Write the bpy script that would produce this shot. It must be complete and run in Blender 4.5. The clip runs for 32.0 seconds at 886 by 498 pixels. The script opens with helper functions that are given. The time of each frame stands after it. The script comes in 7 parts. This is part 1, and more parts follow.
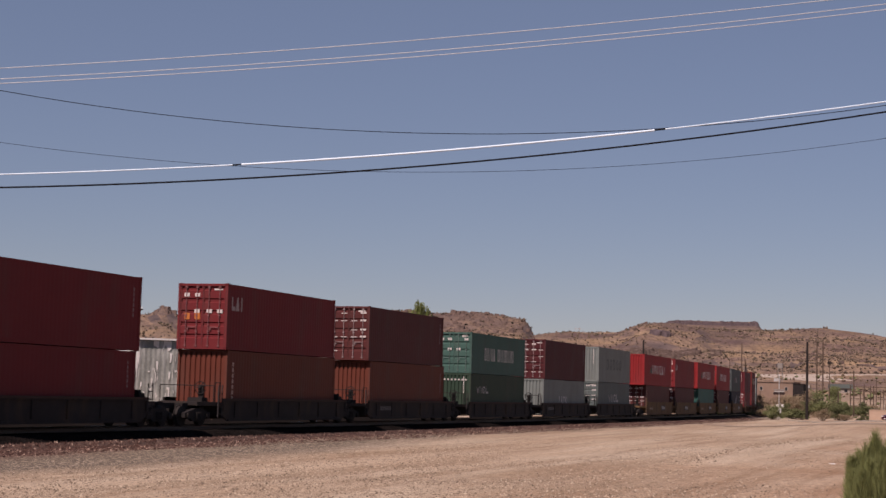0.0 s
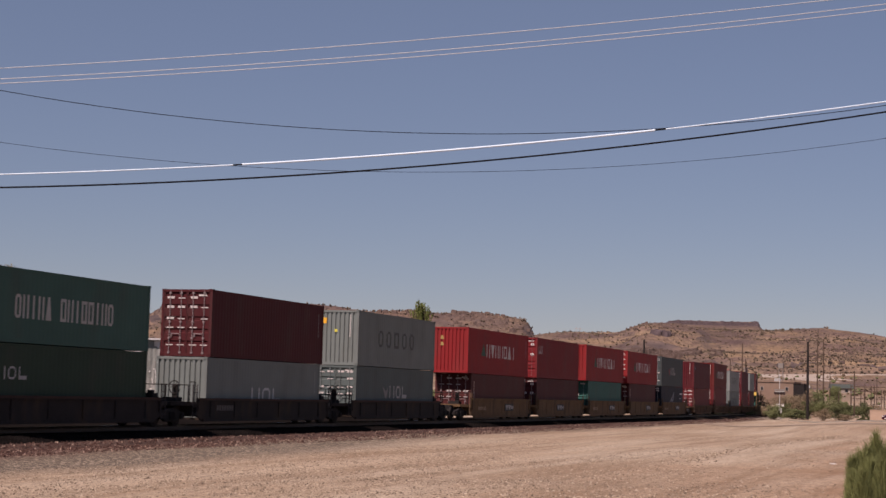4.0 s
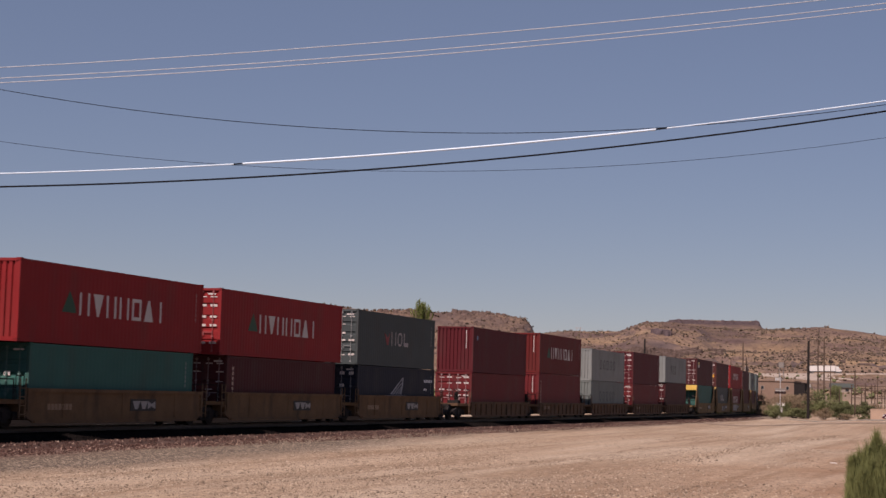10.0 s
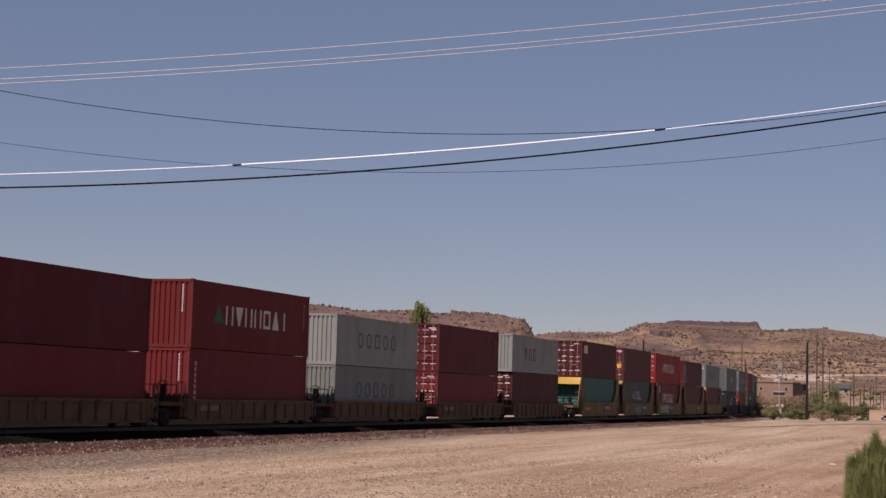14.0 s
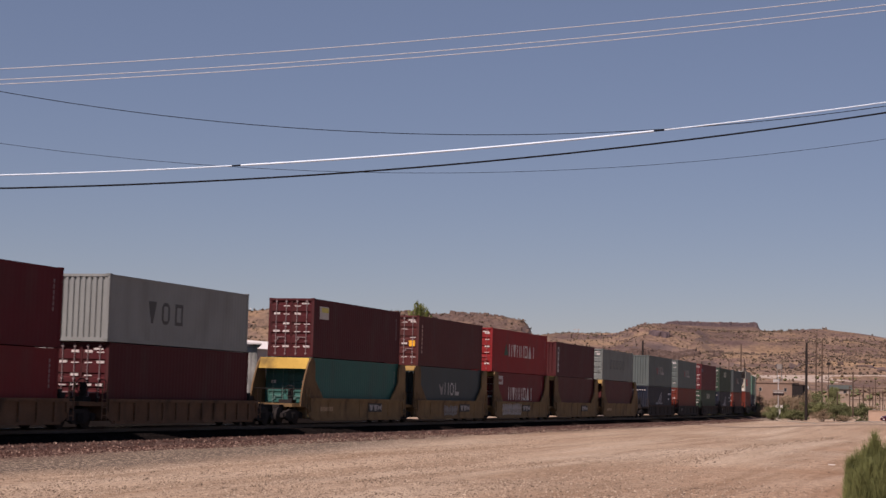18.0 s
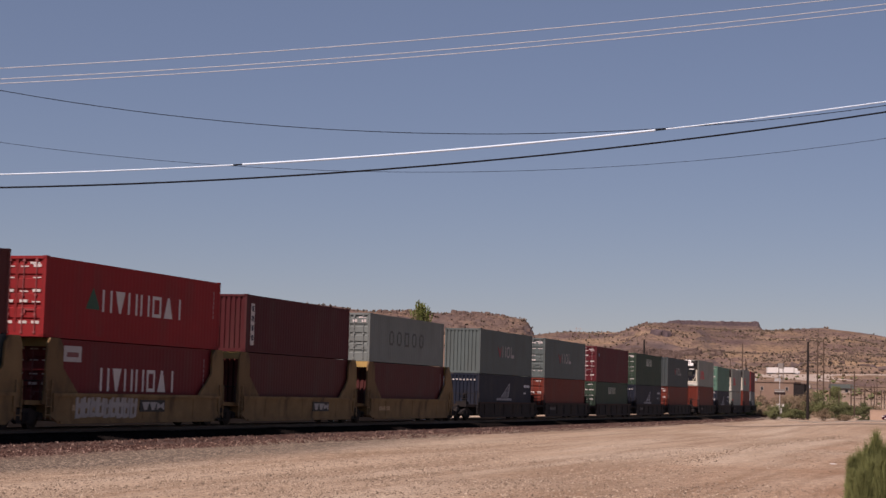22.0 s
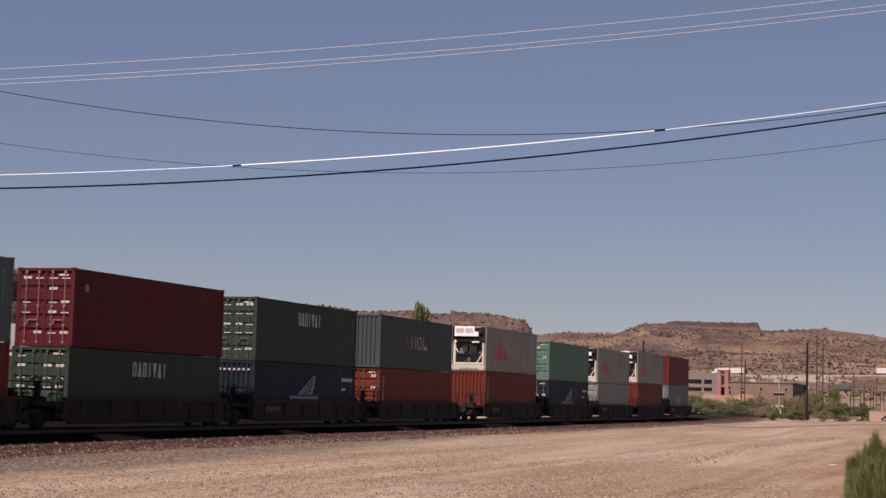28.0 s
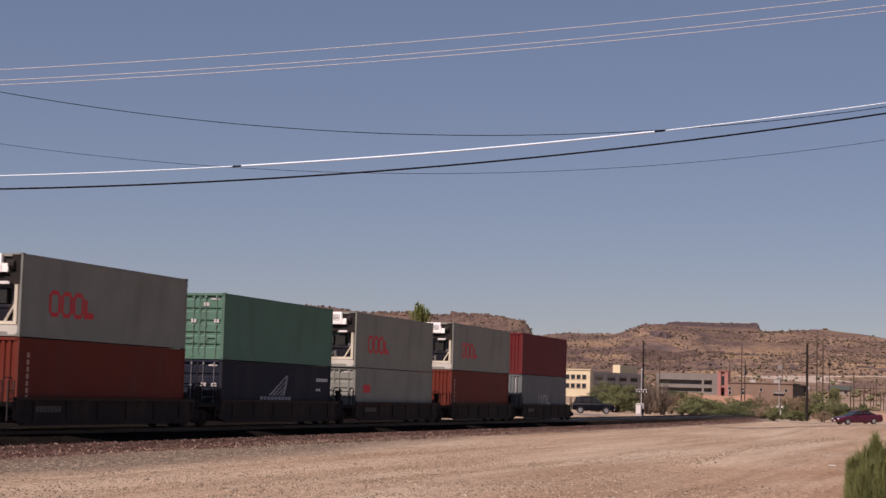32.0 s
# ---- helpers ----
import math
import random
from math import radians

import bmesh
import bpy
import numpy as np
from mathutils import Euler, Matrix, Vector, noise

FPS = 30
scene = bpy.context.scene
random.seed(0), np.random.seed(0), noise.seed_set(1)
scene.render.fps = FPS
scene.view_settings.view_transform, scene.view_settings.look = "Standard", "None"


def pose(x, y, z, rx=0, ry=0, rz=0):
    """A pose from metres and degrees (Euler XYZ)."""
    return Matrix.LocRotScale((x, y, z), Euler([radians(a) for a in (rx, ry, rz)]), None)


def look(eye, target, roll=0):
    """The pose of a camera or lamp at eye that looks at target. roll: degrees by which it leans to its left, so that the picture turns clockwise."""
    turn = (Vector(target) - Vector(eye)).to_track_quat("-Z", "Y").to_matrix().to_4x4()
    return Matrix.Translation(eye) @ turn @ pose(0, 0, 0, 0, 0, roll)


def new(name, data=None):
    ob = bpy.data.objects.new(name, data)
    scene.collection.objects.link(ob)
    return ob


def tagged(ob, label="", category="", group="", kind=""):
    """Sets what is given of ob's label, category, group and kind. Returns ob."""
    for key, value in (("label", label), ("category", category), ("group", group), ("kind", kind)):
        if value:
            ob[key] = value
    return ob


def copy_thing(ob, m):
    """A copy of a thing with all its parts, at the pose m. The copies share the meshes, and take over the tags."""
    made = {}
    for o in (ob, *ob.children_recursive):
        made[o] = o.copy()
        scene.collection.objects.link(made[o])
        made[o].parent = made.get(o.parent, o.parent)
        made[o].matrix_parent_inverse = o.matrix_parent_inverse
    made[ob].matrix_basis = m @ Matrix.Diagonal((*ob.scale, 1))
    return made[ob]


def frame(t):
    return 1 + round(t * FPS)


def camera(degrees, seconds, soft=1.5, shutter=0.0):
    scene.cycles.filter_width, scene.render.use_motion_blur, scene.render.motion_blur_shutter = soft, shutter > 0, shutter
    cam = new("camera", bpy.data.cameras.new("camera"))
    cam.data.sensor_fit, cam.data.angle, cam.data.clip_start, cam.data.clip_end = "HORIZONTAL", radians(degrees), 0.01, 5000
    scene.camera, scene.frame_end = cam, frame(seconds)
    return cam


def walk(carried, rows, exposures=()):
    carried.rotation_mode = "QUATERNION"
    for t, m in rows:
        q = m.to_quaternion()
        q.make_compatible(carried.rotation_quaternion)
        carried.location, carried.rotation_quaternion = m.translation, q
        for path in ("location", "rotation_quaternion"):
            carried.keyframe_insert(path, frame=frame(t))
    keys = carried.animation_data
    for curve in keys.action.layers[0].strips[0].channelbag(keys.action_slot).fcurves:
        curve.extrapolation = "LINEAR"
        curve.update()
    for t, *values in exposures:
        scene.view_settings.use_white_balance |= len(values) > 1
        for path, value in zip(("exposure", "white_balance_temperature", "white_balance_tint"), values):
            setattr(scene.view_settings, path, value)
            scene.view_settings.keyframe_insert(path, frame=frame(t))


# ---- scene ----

# ---- the camera: a long lens on a tripod that trembles a little ----
EYE = Vector((0.0, 0.0, 1.654))
YAW, PITCH, LEAN = 19.096, 4.808, 1.508
cam = camera(30.128, 32.0, soft=1.5, shutter=0.2)


def aim(dyaw, dpitch):
    a, b = radians(YAW + dyaw), radians(PITCH + dpitch)
    way = Vector((math.cos(a) * math.cos(b), math.sin(a) * math.cos(b), math.sin(b)))
    return look(EYE, EYE + way, LEAN)


SWAY = [
    (0, 0, 0), (0.5, 0, 0), (1, 0.018, 0), (1.5, 0.031, 0), (2, -0.004, 0.03),
    (2.5, 0, 0.021), (3, 0.018, 0), (3.5, 0.022, 0), (5.5, -0.017, 0.013), (6, -0.03, 0.03),
    (6.5, -0.021, 0.03), (7, -0.026, 0.03), (7.5, -0.013, 0.03), (8, -0.004, 0.03), (8.5, 0.031, 0),
    (9, 0.061, -0.061), (9.5, 0.061, -0.03), (10, 0.039, -0.03), (10.5, 0.031, -0.03), (11, 0.031, -0.03),
    (11.5, 0.031, -0.026), (12, 0.026, -0.026), (12.5, 0.013, -0.025), (13, 0, 0.013), (13.5, -0.004, 0.026),
    (14, 0, 0.008), (14.5, -0.008, 0.03), (16.5, 0, 0.03), (17, -0.013, 0.03), (17.5, -0.026, 0.03),
    (18, -0.026, 0.03), (18.5, -0.013, 0.026), (19, 0, 0.026), (19.5, -0.026, 0.034), (20, 0, 0),
    (20.5, 0, 0), (21, 0, 0), (21.5, -0.004, 0.026), (22, 0.022, 0), (22.5, 0.056, -0.03),
    (23, 0.031, -0.03), (23.5, 0.031, 0), (24, 0.013, 0), (24.5, 0.004, 0), (25, 0.031, -0.026),
    (25.5, 0.031, -0.013), (27.5, -0.017, 0.065), (28, 0, 0.03), (28.5, 0.031, -0.017), (29, 0.044, -0.039),
    (29.5, 0.022, -0.017), (30, 0.017, -0.008), (30.5, 0, 0), (31, 0, 0.03), (31.5, -0.004, 0.034),
    (32, 0, 0.051),
]
walk(cam, [(t, aim(a, b)) for t, a, b in SWAY], [(0, 0.12, 7000, 31), (32, 0.12, 7000, 31)])

# ---- sky and sun ----
SUN_ELEV, SUN_AZ = 52.0, 167.5
world = bpy.data.worlds.new("desert_sky")
scene.world = world
world.use_nodes = True
nt = world.node_tree
sky = nt.nodes.new("ShaderNodeTexSky")
sky.sky_type = "NISHITA"
sky.sun_disc = False
sky.sun_elevation = radians(SUN_ELEV)
sky.sun_rotation = radians(90.0 - SUN_AZ)
sky.altitude = 1000.0
sky.air_density, sky.dust_density, sky.ozone_density = 1.02, 0.0, 3.0
bg = nt.nodes["Background"]
bg.inputs["Strength"].default_value = 0.0490
haze = nt.nodes.new("ShaderNodeMix")      # thin even desert haze over the clear sky
haze.data_type = "RGBA"
haze.inputs[0].default_value = 0.3
haze.inputs[7].default_value = (4.0, 6.05, 8.7, 1.0)
nt.links.new(sky.outputs[0], haze.inputs[6])
nt.links.new(haze.outputs[2], bg.inputs[0])

lamp = bpy.data.lights.new("sun", "SUN")
lamp.energy, lamp.angle, lamp.color = 5.0, radians(0.53), (1.0, 0.93, 0.84)
sun = new("sun", lamp)
ce = math.cos(radians(SUN_ELEV))
to_sun = Vector((math.cos(radians(SUN_AZ)) * ce, math.sin(radians(SUN_AZ)) * ce, math.sin(radians(SUN_ELEV))))
sun.matrix_world = look(to_sun * 100, (0, 0, 0))


# ---- materials ----
def mat(name, base, rough=0.8, var=0.25, scale=3.0, bump=0.15, fine=40.0, metal=0.0, dirt=None, tint=False, spec=0.3, shift=0.0):
    """Base colour with variation at two scales, dirt patches and relief; tint: takes the object's own colour."""
    m = bpy.data.materials.new(name)
    m.use_nodes = True
    t, n, l = m.node_tree, m.node_tree.nodes, m.node_tree.links
    p = n["Principled BSDF"]
    p.inputs["Roughness"].default_value, p.inputs["Metallic"].default_value = rough, metal
    p.inputs["Specular IOR Level"].default_value = spec
    co = n.new("ShaderNodeTexCoord")
    big, small = n.new("ShaderNodeTexNoise"), n.new("ShaderNodeTexNoise")
    big.inputs["Scale"].default_value, big.inputs["Detail"].default_value = scale, 5.0
    small.inputs["Scale"].default_value, small.inputs["Detail"].default_value = fine, 3.0
    l.new(co.outputs["Object"], big.inputs["Vector"])
    l.new(co.outputs["Object"], small.inputs["Vector"])
    add = n.new("ShaderNodeMath")
    add.operation = "MULTIPLY_ADD"
    l.new(small.outputs["Fac"], add.inputs[0])
    add.inputs[1].default_value = 0.5
    half = n.new("ShaderNodeMath")
    half.operation = "MULTIPLY"
    half.inputs[1].default_value = 0.5
    l.new(big.outputs["Fac"], half.inputs[0])
    l.new(half.outputs[0], add.inputs[2])
    rng = n.new("ShaderNodeMapRange")
    rng.inputs["From Min"].default_value, rng.inputs["From Max"].default_value = 0.3, 0.7
    rng.inputs["To Min"].default_value, rng.inputs["To Max"].default_value = 1.0 - var, 1.0 + var
    l.new(add.outputs[0], rng.inputs["Value"])
    mul = n.new("ShaderNodeVectorMath")
    mul.operation = "SCALE"
    if tint:
        info = n.new("ShaderNodeObjectInfo")
        l.new(info.outputs["Color"], mul.inputs[0])
    else:
        mul.inputs[0].default_value = base
    l.new(rng.outputs[0], mul.inputs["Scale"])
    out = mul.outputs[0]
    if shift:
        hs, oi, mr = n.new("ShaderNodeHueSaturation"), n.new("ShaderNodeObjectInfo"), n.new("ShaderNodeMapRange")
        mr.inputs["To Min"].default_value, mr.inputs["To Max"].default_value = 1.0 - shift, 1.0 + shift
        l.new(oi.outputs["Random"], mr.inputs["Value"])
        l.new(mr.outputs[0], hs.inputs["Value"])
        l.new(out, hs.inputs["Color"])
        out = hs.outputs[0]
    if dirt:
        colour, amount, dscale, stretch = dirt
        mp, dn, dr, mx = n.new("ShaderNodeMapping"), n.new("ShaderNodeTexNoise"), n.new("ShaderNodeValToRGB"), n.new("ShaderNodeMix")
        mp.inputs["Scale"].default_value = (1, 1, stretch)
        dn.inputs["Scale"].default_value, dn.inputs["Detail"].default_value = dscale, 6.0
        l.new(co.outputs["Object"], mp.inputs["Vector"])
        l.new(mp.outputs[0], dn.inputs["Vector"])
        dr.color_ramp.elements[0].position, dr.color_ramp.elements[1].position = 0.5, 0.72
        dr.color_ramp.elements[0].color, dr.color_ramp.elements[1].color = (0, 0, 0, 1), (amount, amount, amount, 1)
        l.new(dn.outputs["Fac"], dr.inputs[0])
        mx.data_type = "RGBA"
        l.new(dr.outputs[0], mx.inputs[0])
        l.new(out, mx.inputs[6])
        mx.inputs[7].default_value = (*colour, 1)
        out = mx.outputs[2]
    l.new(out, p.inputs["Base Color"])
    if bump:
        b = n.new("ShaderNodeBump")
        b.inputs["Strength"].default_value, b.inputs["Distance"].default_value = bump, 0.02
        l.new(small.outputs["Fac"], b.inputs["Height"])
        l.new(b.outputs[0], p.inputs["Normal"])
    return m


def ground_mat():
    """Desert ground: tan lot with tyre marks and gravel, wilder scrub colours and rock where it is steep."""
    m = bpy.data.materials.new("desert_ground")
    m.use_nodes = True
    n, l = m.node_tree.nodes, m.node_tree.links
    p = n["Principled BSDF"]
    p.inputs["Roughness"].default_value, p.inputs["Specular IOR Level"].default_value = 0.95, 0.1
    geo = n.new("ShaderNodeNewGeometry")

    def noise_tex(scale, detail=6.0, stretch=None, rough=0.55):
        t = n.new("ShaderNodeTexNoise")
        t.inputs["Scale"].default_value, t.inputs["Detail"].default_value, t.inputs["Roughness"].default_value = scale, detail, rough
        if stretch:
            mp = n.new("ShaderNodeMapping")
            mp.inputs["Scale"].default_value = stretch
            mp.inputs["Rotation"].default_value = (0, 0, radians(-9))
            l.new(geo.outputs["Position"], mp.inputs["Vector"])
            l.new(mp.outputs[0], t.inputs["Vector"])
        else:
            l.new(geo.outputs["Position"], t.inputs["Vector"])
        return t.outputs["Fac"]

    def ramp(fac, stops):
        r = n.new("ShaderNodeValToRGB")
        e = r.color_ramp.elements
        while len(e) < len(stops):
            e.new(0.5)
        for k, (pos, c) in enumerate(stops):
            e[k].position, e[k].color = pos, (*c, 1)
        l.new(fac, r.inputs[0])
        return r.outputs[0]

    def mix(fac, a, b, mode="MIX"):
        x = n.new("ShaderNodeMix")
        x.data_type, x.blend_type = "RGBA", mode
        if isinstance(fac, float):
            x.inputs[0].default_value = fac
        else:
            l.new(fac, x.inputs[0])
        l.new(a, x.inputs[6])
        l.new(b, x.inputs[7])
        return x.outputs[2]

    # the lot: packed dirt, pebbles, long wheel marks
    lot = ramp(noise_tex(0.3, 8, (0.116, 1, 1.04)), [(0.36, (0.275, 0.204, 0.144)), (0.5, (0.312, 0.241, 0.174)), (0.64, (0.351, 0.287, 0.217))])
    wheel = ramp(noise_tex(0.7, 6, (0.05, 1.0, 1.0)), [(0.38, (0.86, 0.82, 0.79)), (0.48, (1, 1, 1)), (0.62, (1.12, 1.12, 1.12))])
    lot = mix(1.0, lot, wheel, "MULTIPLY")
    peb = ramp(noise_tex(4.0, 6, None, 0.85), [(0.39, (0.42, 0.39, 0.37)), (0.46, (0.92, 0.91, 0.90)), (0.54, (1.0, 1.0, 1.0)), (0.61, (1.4, 1.38, 1.35))])
    vor = n.new("ShaderNodeTexVoronoi")
    vor.inputs["Scale"].default_value = 9.0
    l.new(geo.outputs["Position"], vor.inputs["Vector"])
    chip = ramp(vor.outputs["Color"], [(0.0, (0.45, 0.42, 0.40)), (0.22, (0.85, 0.83, 0.8)), (0.6, (1.02, 1.01, 1.0)), (0.85, (1.2, 1.2, 1.18)), (1.0, (1.7, 1.65, 1.6))])
    lot = mix(0.5, lot, chip, "MULTIPLY")
    lot = mix(0.85, lot, peb, "MULTIPLY")
    # beside the track: dark-red stones, then grey gravel, with frayed edges
    pos = n.new("ShaderNodeSeparateXYZ")
    l.new(geo.outputs["Position"], pos.inputs[0])

    def calc(op, a, b, c=None):
        k = n.new("ShaderNodeMath")
        k.operation = op
        for i, v in enumerate((a, b, c)):
            if v is None:
                continue
            if isinstance(v, (int, float)):
                k.inputs[i].default_value = v
            else:
                l.new(v, k.inputs[i])
        return k.outputs[0]

    bend = calc("MULTIPLY", calc("POWER", calc("MAXIMUM", calc("SUBTRACT", pos.outputs["X"], 110.88), 0.0), 3.0), 1.617e-6)
    off = calc("SUBTRACT", calc("ADD", bend, 33.758), pos.outputs["Y"])
    off = calc("ABSOLUTE", off, 0.0)
    off = calc("ADD", off, calc("MULTIPLY_ADD", noise_tex(0.25, 6, (0.35, 1.0, 1.0)), 3.0, -1.5))
    off = calc("ADD", off, calc("MULTIPLY_ADD", noise_tex(2.5, 4), 1.6, -0.8))
    narrow = n.new("ShaderNodeMapRange")
    narrow.interpolation_type = "SMOOTHSTEP"
    narrow.inputs["From Min"].default_value, narrow.inputs["From Max"].default_value = 42.0, 100.0
    narrow.inputs["To Max"].default_value = 3.6
    l.new(pos.outputs["X"], narrow.inputs["Value"])
    off = calc("ADD", off, narrow.outputs[0])
    stone = ramp(noise_tex(7.0, 4, None, 0.75), [(0.38, (0.0246, 0.0136, 0.0116)), (0.47, (0.0597, 0.0295, 0.0238)), (0.54, (0.0878, 0.0506, 0.0406)), (0.62, (0.351, 0.259, 0.209))])
    grit = ramp(noise_tex(8.0, 4, None, 0.75), [(0.38, (0.0496, 0.0397, 0.032)), (0.47, (0.113, 0.0897, 0.0685)), (0.54, (0.155, 0.123, 0.0929)), (0.62, (0.397, 0.328, 0.259))])
    band = n.new("ShaderNodeMapRange")
    band.inputs["From Min"].default_value, band.inputs["From Max"].default_value = 4.2, 5.8
    l.new(off, band.inputs["Value"])
    side = mix(band.outputs[0], stone, grit)
    side = mix(0.5, side, chip, "MULTIPLY")
    edge = n.new("ShaderNodeMapRange")
    edge.inputs["From Min"].default_value, edge.inputs["From Max"].default_value = 7.4, 9.4
    l.new(off, edge.inputs["Value"])
    lot = mix(edge.outputs[0], side, lot)
    # redder soil towards the road side
    soil = n.new("ShaderNodeMapRange")
    soil.inputs["From Min"].default_value, soil.inputs["From Max"].default_value = 13.0, 3.0
    l.new(calc("ADD", pos.outputs["Y"], calc("MULTIPLY_ADD", noise_tex(0.12, 5), 16.0, -8.0)), soil.inputs["Value"])
    tone = ramp(soil.outputs[0], [(0.0, (1.0, 1.0, 1.0)), (1.0, (0.80, 0.665, 0.59))])
    lot = mix(1.0, lot, tone, "MULTIPLY")
    # the hills, their tints pinkened in place of distance haze
    hill = ramp(noise_tex(0.012, 9), [(0.36, (0.122, 0.086, 0.074)), (0.5, (0.190, 0.134, 0.098)), (0.64, (0.262, 0.186, 0.126))])
    speck = ramp(noise_tex(0.3, 8, None, 0.9), [(0.38, (0.18, 0.17, 0.16)), (0.45, (0.66, 0.65, 0.63)), (0.54, (1, 1, 1)), (0.62, (1.5, 1.42, 1.3))])
    mauve = ramp(noise_tex(0.022, 6, None, 0.7), [(0.40, (0.70, 0.66, 0.78)), (0.48, (0.95, 0.95, 0.97)), (0.6, (1.1, 1.06, 0.95))])
    hill = mix(0.9, hill, mauve, "MULTIPLY")
    hill = mix(0.9, hill, speck, "MULTIPLY")
    rock = ramp(noise_tex(0.06, 8, (1, 1, 3.0)), [(0.35, (0.0459, 0.036, 0.0393)), (0.55, (0.105, 0.0787, 0.0721)), (0.7, (0.171, 0.118, 0.0916))])
    sep = n.new("ShaderNodeSeparateXYZ")
    l.new(geo.outputs["True Normal"], sep.inputs[0])
    steep = n.new("ShaderNodeMapRange")
    steep.inputs["From Min"].default_value, steep.inputs["From Max"].default_value = 0.93, 0.80
    l.new(sep.outputs["Z"], steep.inputs["Value"])
    hill = mix(steep.outputs[0], hill, rock)
    far, dist = n.new("ShaderNodeMapRange"), n.new("ShaderNodeVectorMath")
    dist.operation = "LENGTH"
    l.new(geo.outputs["Position"], dist.inputs[0])
    far.inputs["From Min"].default_value, far.inputs["From Max"].default_value = 330.0, 640.0
    l.new(dist.outputs["Value"], far.inputs["Value"])
    l.new(mix(far.outputs[0], lot, hill), p.inputs["Base Color"])
    b = n.new("ShaderNodeBump")
    b.inputs["Strength"].default_value, b.inputs["Distance"].default_value = 0.6, 0.04
    l.new(noise_tex(9.0, 5, None, 0.7), b.inputs["Height"])
    l.new(b.outputs[0], p.inputs["Normal"])
    return m


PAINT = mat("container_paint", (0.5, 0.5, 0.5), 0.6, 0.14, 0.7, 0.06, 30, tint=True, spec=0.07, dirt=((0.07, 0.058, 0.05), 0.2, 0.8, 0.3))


def facing_gloss(m, straight, grazing):
    """Specular level by view angle: sheen added on sunlit ends, taken from grazed sides."""
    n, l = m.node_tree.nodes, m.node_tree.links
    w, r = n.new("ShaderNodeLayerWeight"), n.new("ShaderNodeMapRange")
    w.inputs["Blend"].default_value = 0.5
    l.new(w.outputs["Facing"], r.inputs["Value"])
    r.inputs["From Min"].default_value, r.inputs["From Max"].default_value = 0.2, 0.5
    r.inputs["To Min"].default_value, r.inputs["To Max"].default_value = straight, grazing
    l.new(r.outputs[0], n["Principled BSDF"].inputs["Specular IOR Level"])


facing_gloss(PAINT, 0.16, 0.09)
PAINT2 = mat("car_steel_paint", (0.5, 0.5, 0.5), 0.75, 0.3, 1.1, 0.1, 25, tint=True, spec=0.1, dirt=((0.05, 0.035, 0.025), 0.7, 1.4, 0.4))
STEEL_DARK = mat("oily_dark_steel", (0.020, 0.018, 0.018), 0.8, 0.4, 2, 0.2, 30, spec=0.1, dirt=((0.03, 0.022, 0.018), 0.6, 2, 1))
RUBBER = mat("door_gasket", (0.02, 0.02, 0.02), 0.8, 0.2)
MARK = mat("marking_paint", (0.8, 0.8, 0.78), 0.6, 0.12, 3, 0.0, tint=True)
WHEEL = mat("wheel_steel", (0.022, 0.019, 0.018), 0.7, 0.3, 4, 0.1, spec=0.1)
RAIL = mat("rail_steel", (0.045, 0.032, 0.026), 0.5, 0.3, 2, 0.1, metal=0.3)
RAILTOP = mat("polished_rail_head", (0.6, 0.58, 0.56), 0.25, 0.1, 3, 0.0, metal=1.0)
TIE = mat("creosoted_tie", (0.048, 0.036, 0.028), 0.9, 0.4, 2, 0.4)
# Dark stone taken near-black: unbroken shade put into its colour, gaps stay unlit.
BALLAST = mat("shade_black_ballast", (0.010, 0.0085, 0.008), 1.0, 0.6, 1.5, 1.0, 12, spec=0.0)
STONE = mat("ballast_stone", (0.108, 0.0681, 0.0581), 0.9, 0.7, 1.7, 0.3, 9, spec=0.1)
GROUND = ground_mat()
WOOD = mat("weathered_pole_wood", (0.083, 0.0564, 0.0415), 0.9, 0.35, 3, 0.4, 18)
WOOD_DARK = mat("tarred_pole_wood", (0.016, 0.012, 0.011), 0.85, 0.35, 3, 0.4, 18)
LEAF = mat("scrub_leaf", (0.106, 0.117, 0.051), 0.75, 0.45, 0.8, 0.0, 6, spec=0.2, shift=0.3)
LEAF_TREE = mat("tree_leaf", (0.150, 0.142, 0.092), 0.7, 0.45, 1.0, 0.0, 5, spec=0.2)
LEAF_DRY = mat("dry_scrub", (0.217, 0.165, 0.108), 0.85, 0.4, 0.8, 0.0, 6, spec=0.1)
LEAF_BUSH = mat("broom_needles", (0.140, 0.158, 0.058), 0.6, 0.4, 2.0, 0.0, 14, spec=0.3)
JUNIPER = mat("hill_juniper", (0.115, 0.10, 0.065), 0.9, 0.4, 0.05, 0.0, 1.0, spec=0.1)
LEAF_DARK = mat("dark_tree_leaf", (0.068, 0.069, 0.043), 0.75, 0.45, 1.0, 0.0, 5, spec=0.2)
LEAF_FEATHER = mat("feathery_leaf", (0.145, 0.178, 0.05), 0.7, 0.4, 1.0, 0.0, 6, spec=0.2)
PEBBLE = mat("lot_pebble", (0.30, 0.215, 0.165), 0.95, 0.25, 0.9, 0.3, 9, spec=0.1)


def vary_by_piece(m, stops):
    """Each loose piece of the mesh takes its own shade from the stops."""
    n, l = m.node_tree.nodes, m.node_tree.links
    g, r = n.new("ShaderNodeNewGeometry"), n.new("ShaderNodeValToRGB")
    e = r.color_ramp.elements
    while len(e) < len(stops):
        e.new(0.5)
    for k, (pos, c) in enumerate(stops):
        e[k].position, e[k].color = pos, (*c, 1)
    l.new(g.outputs["Random Per Island"], r.inputs[0])
    l.new(r.outputs[0], n["Principled BSDF"].inputs["Base Color"])


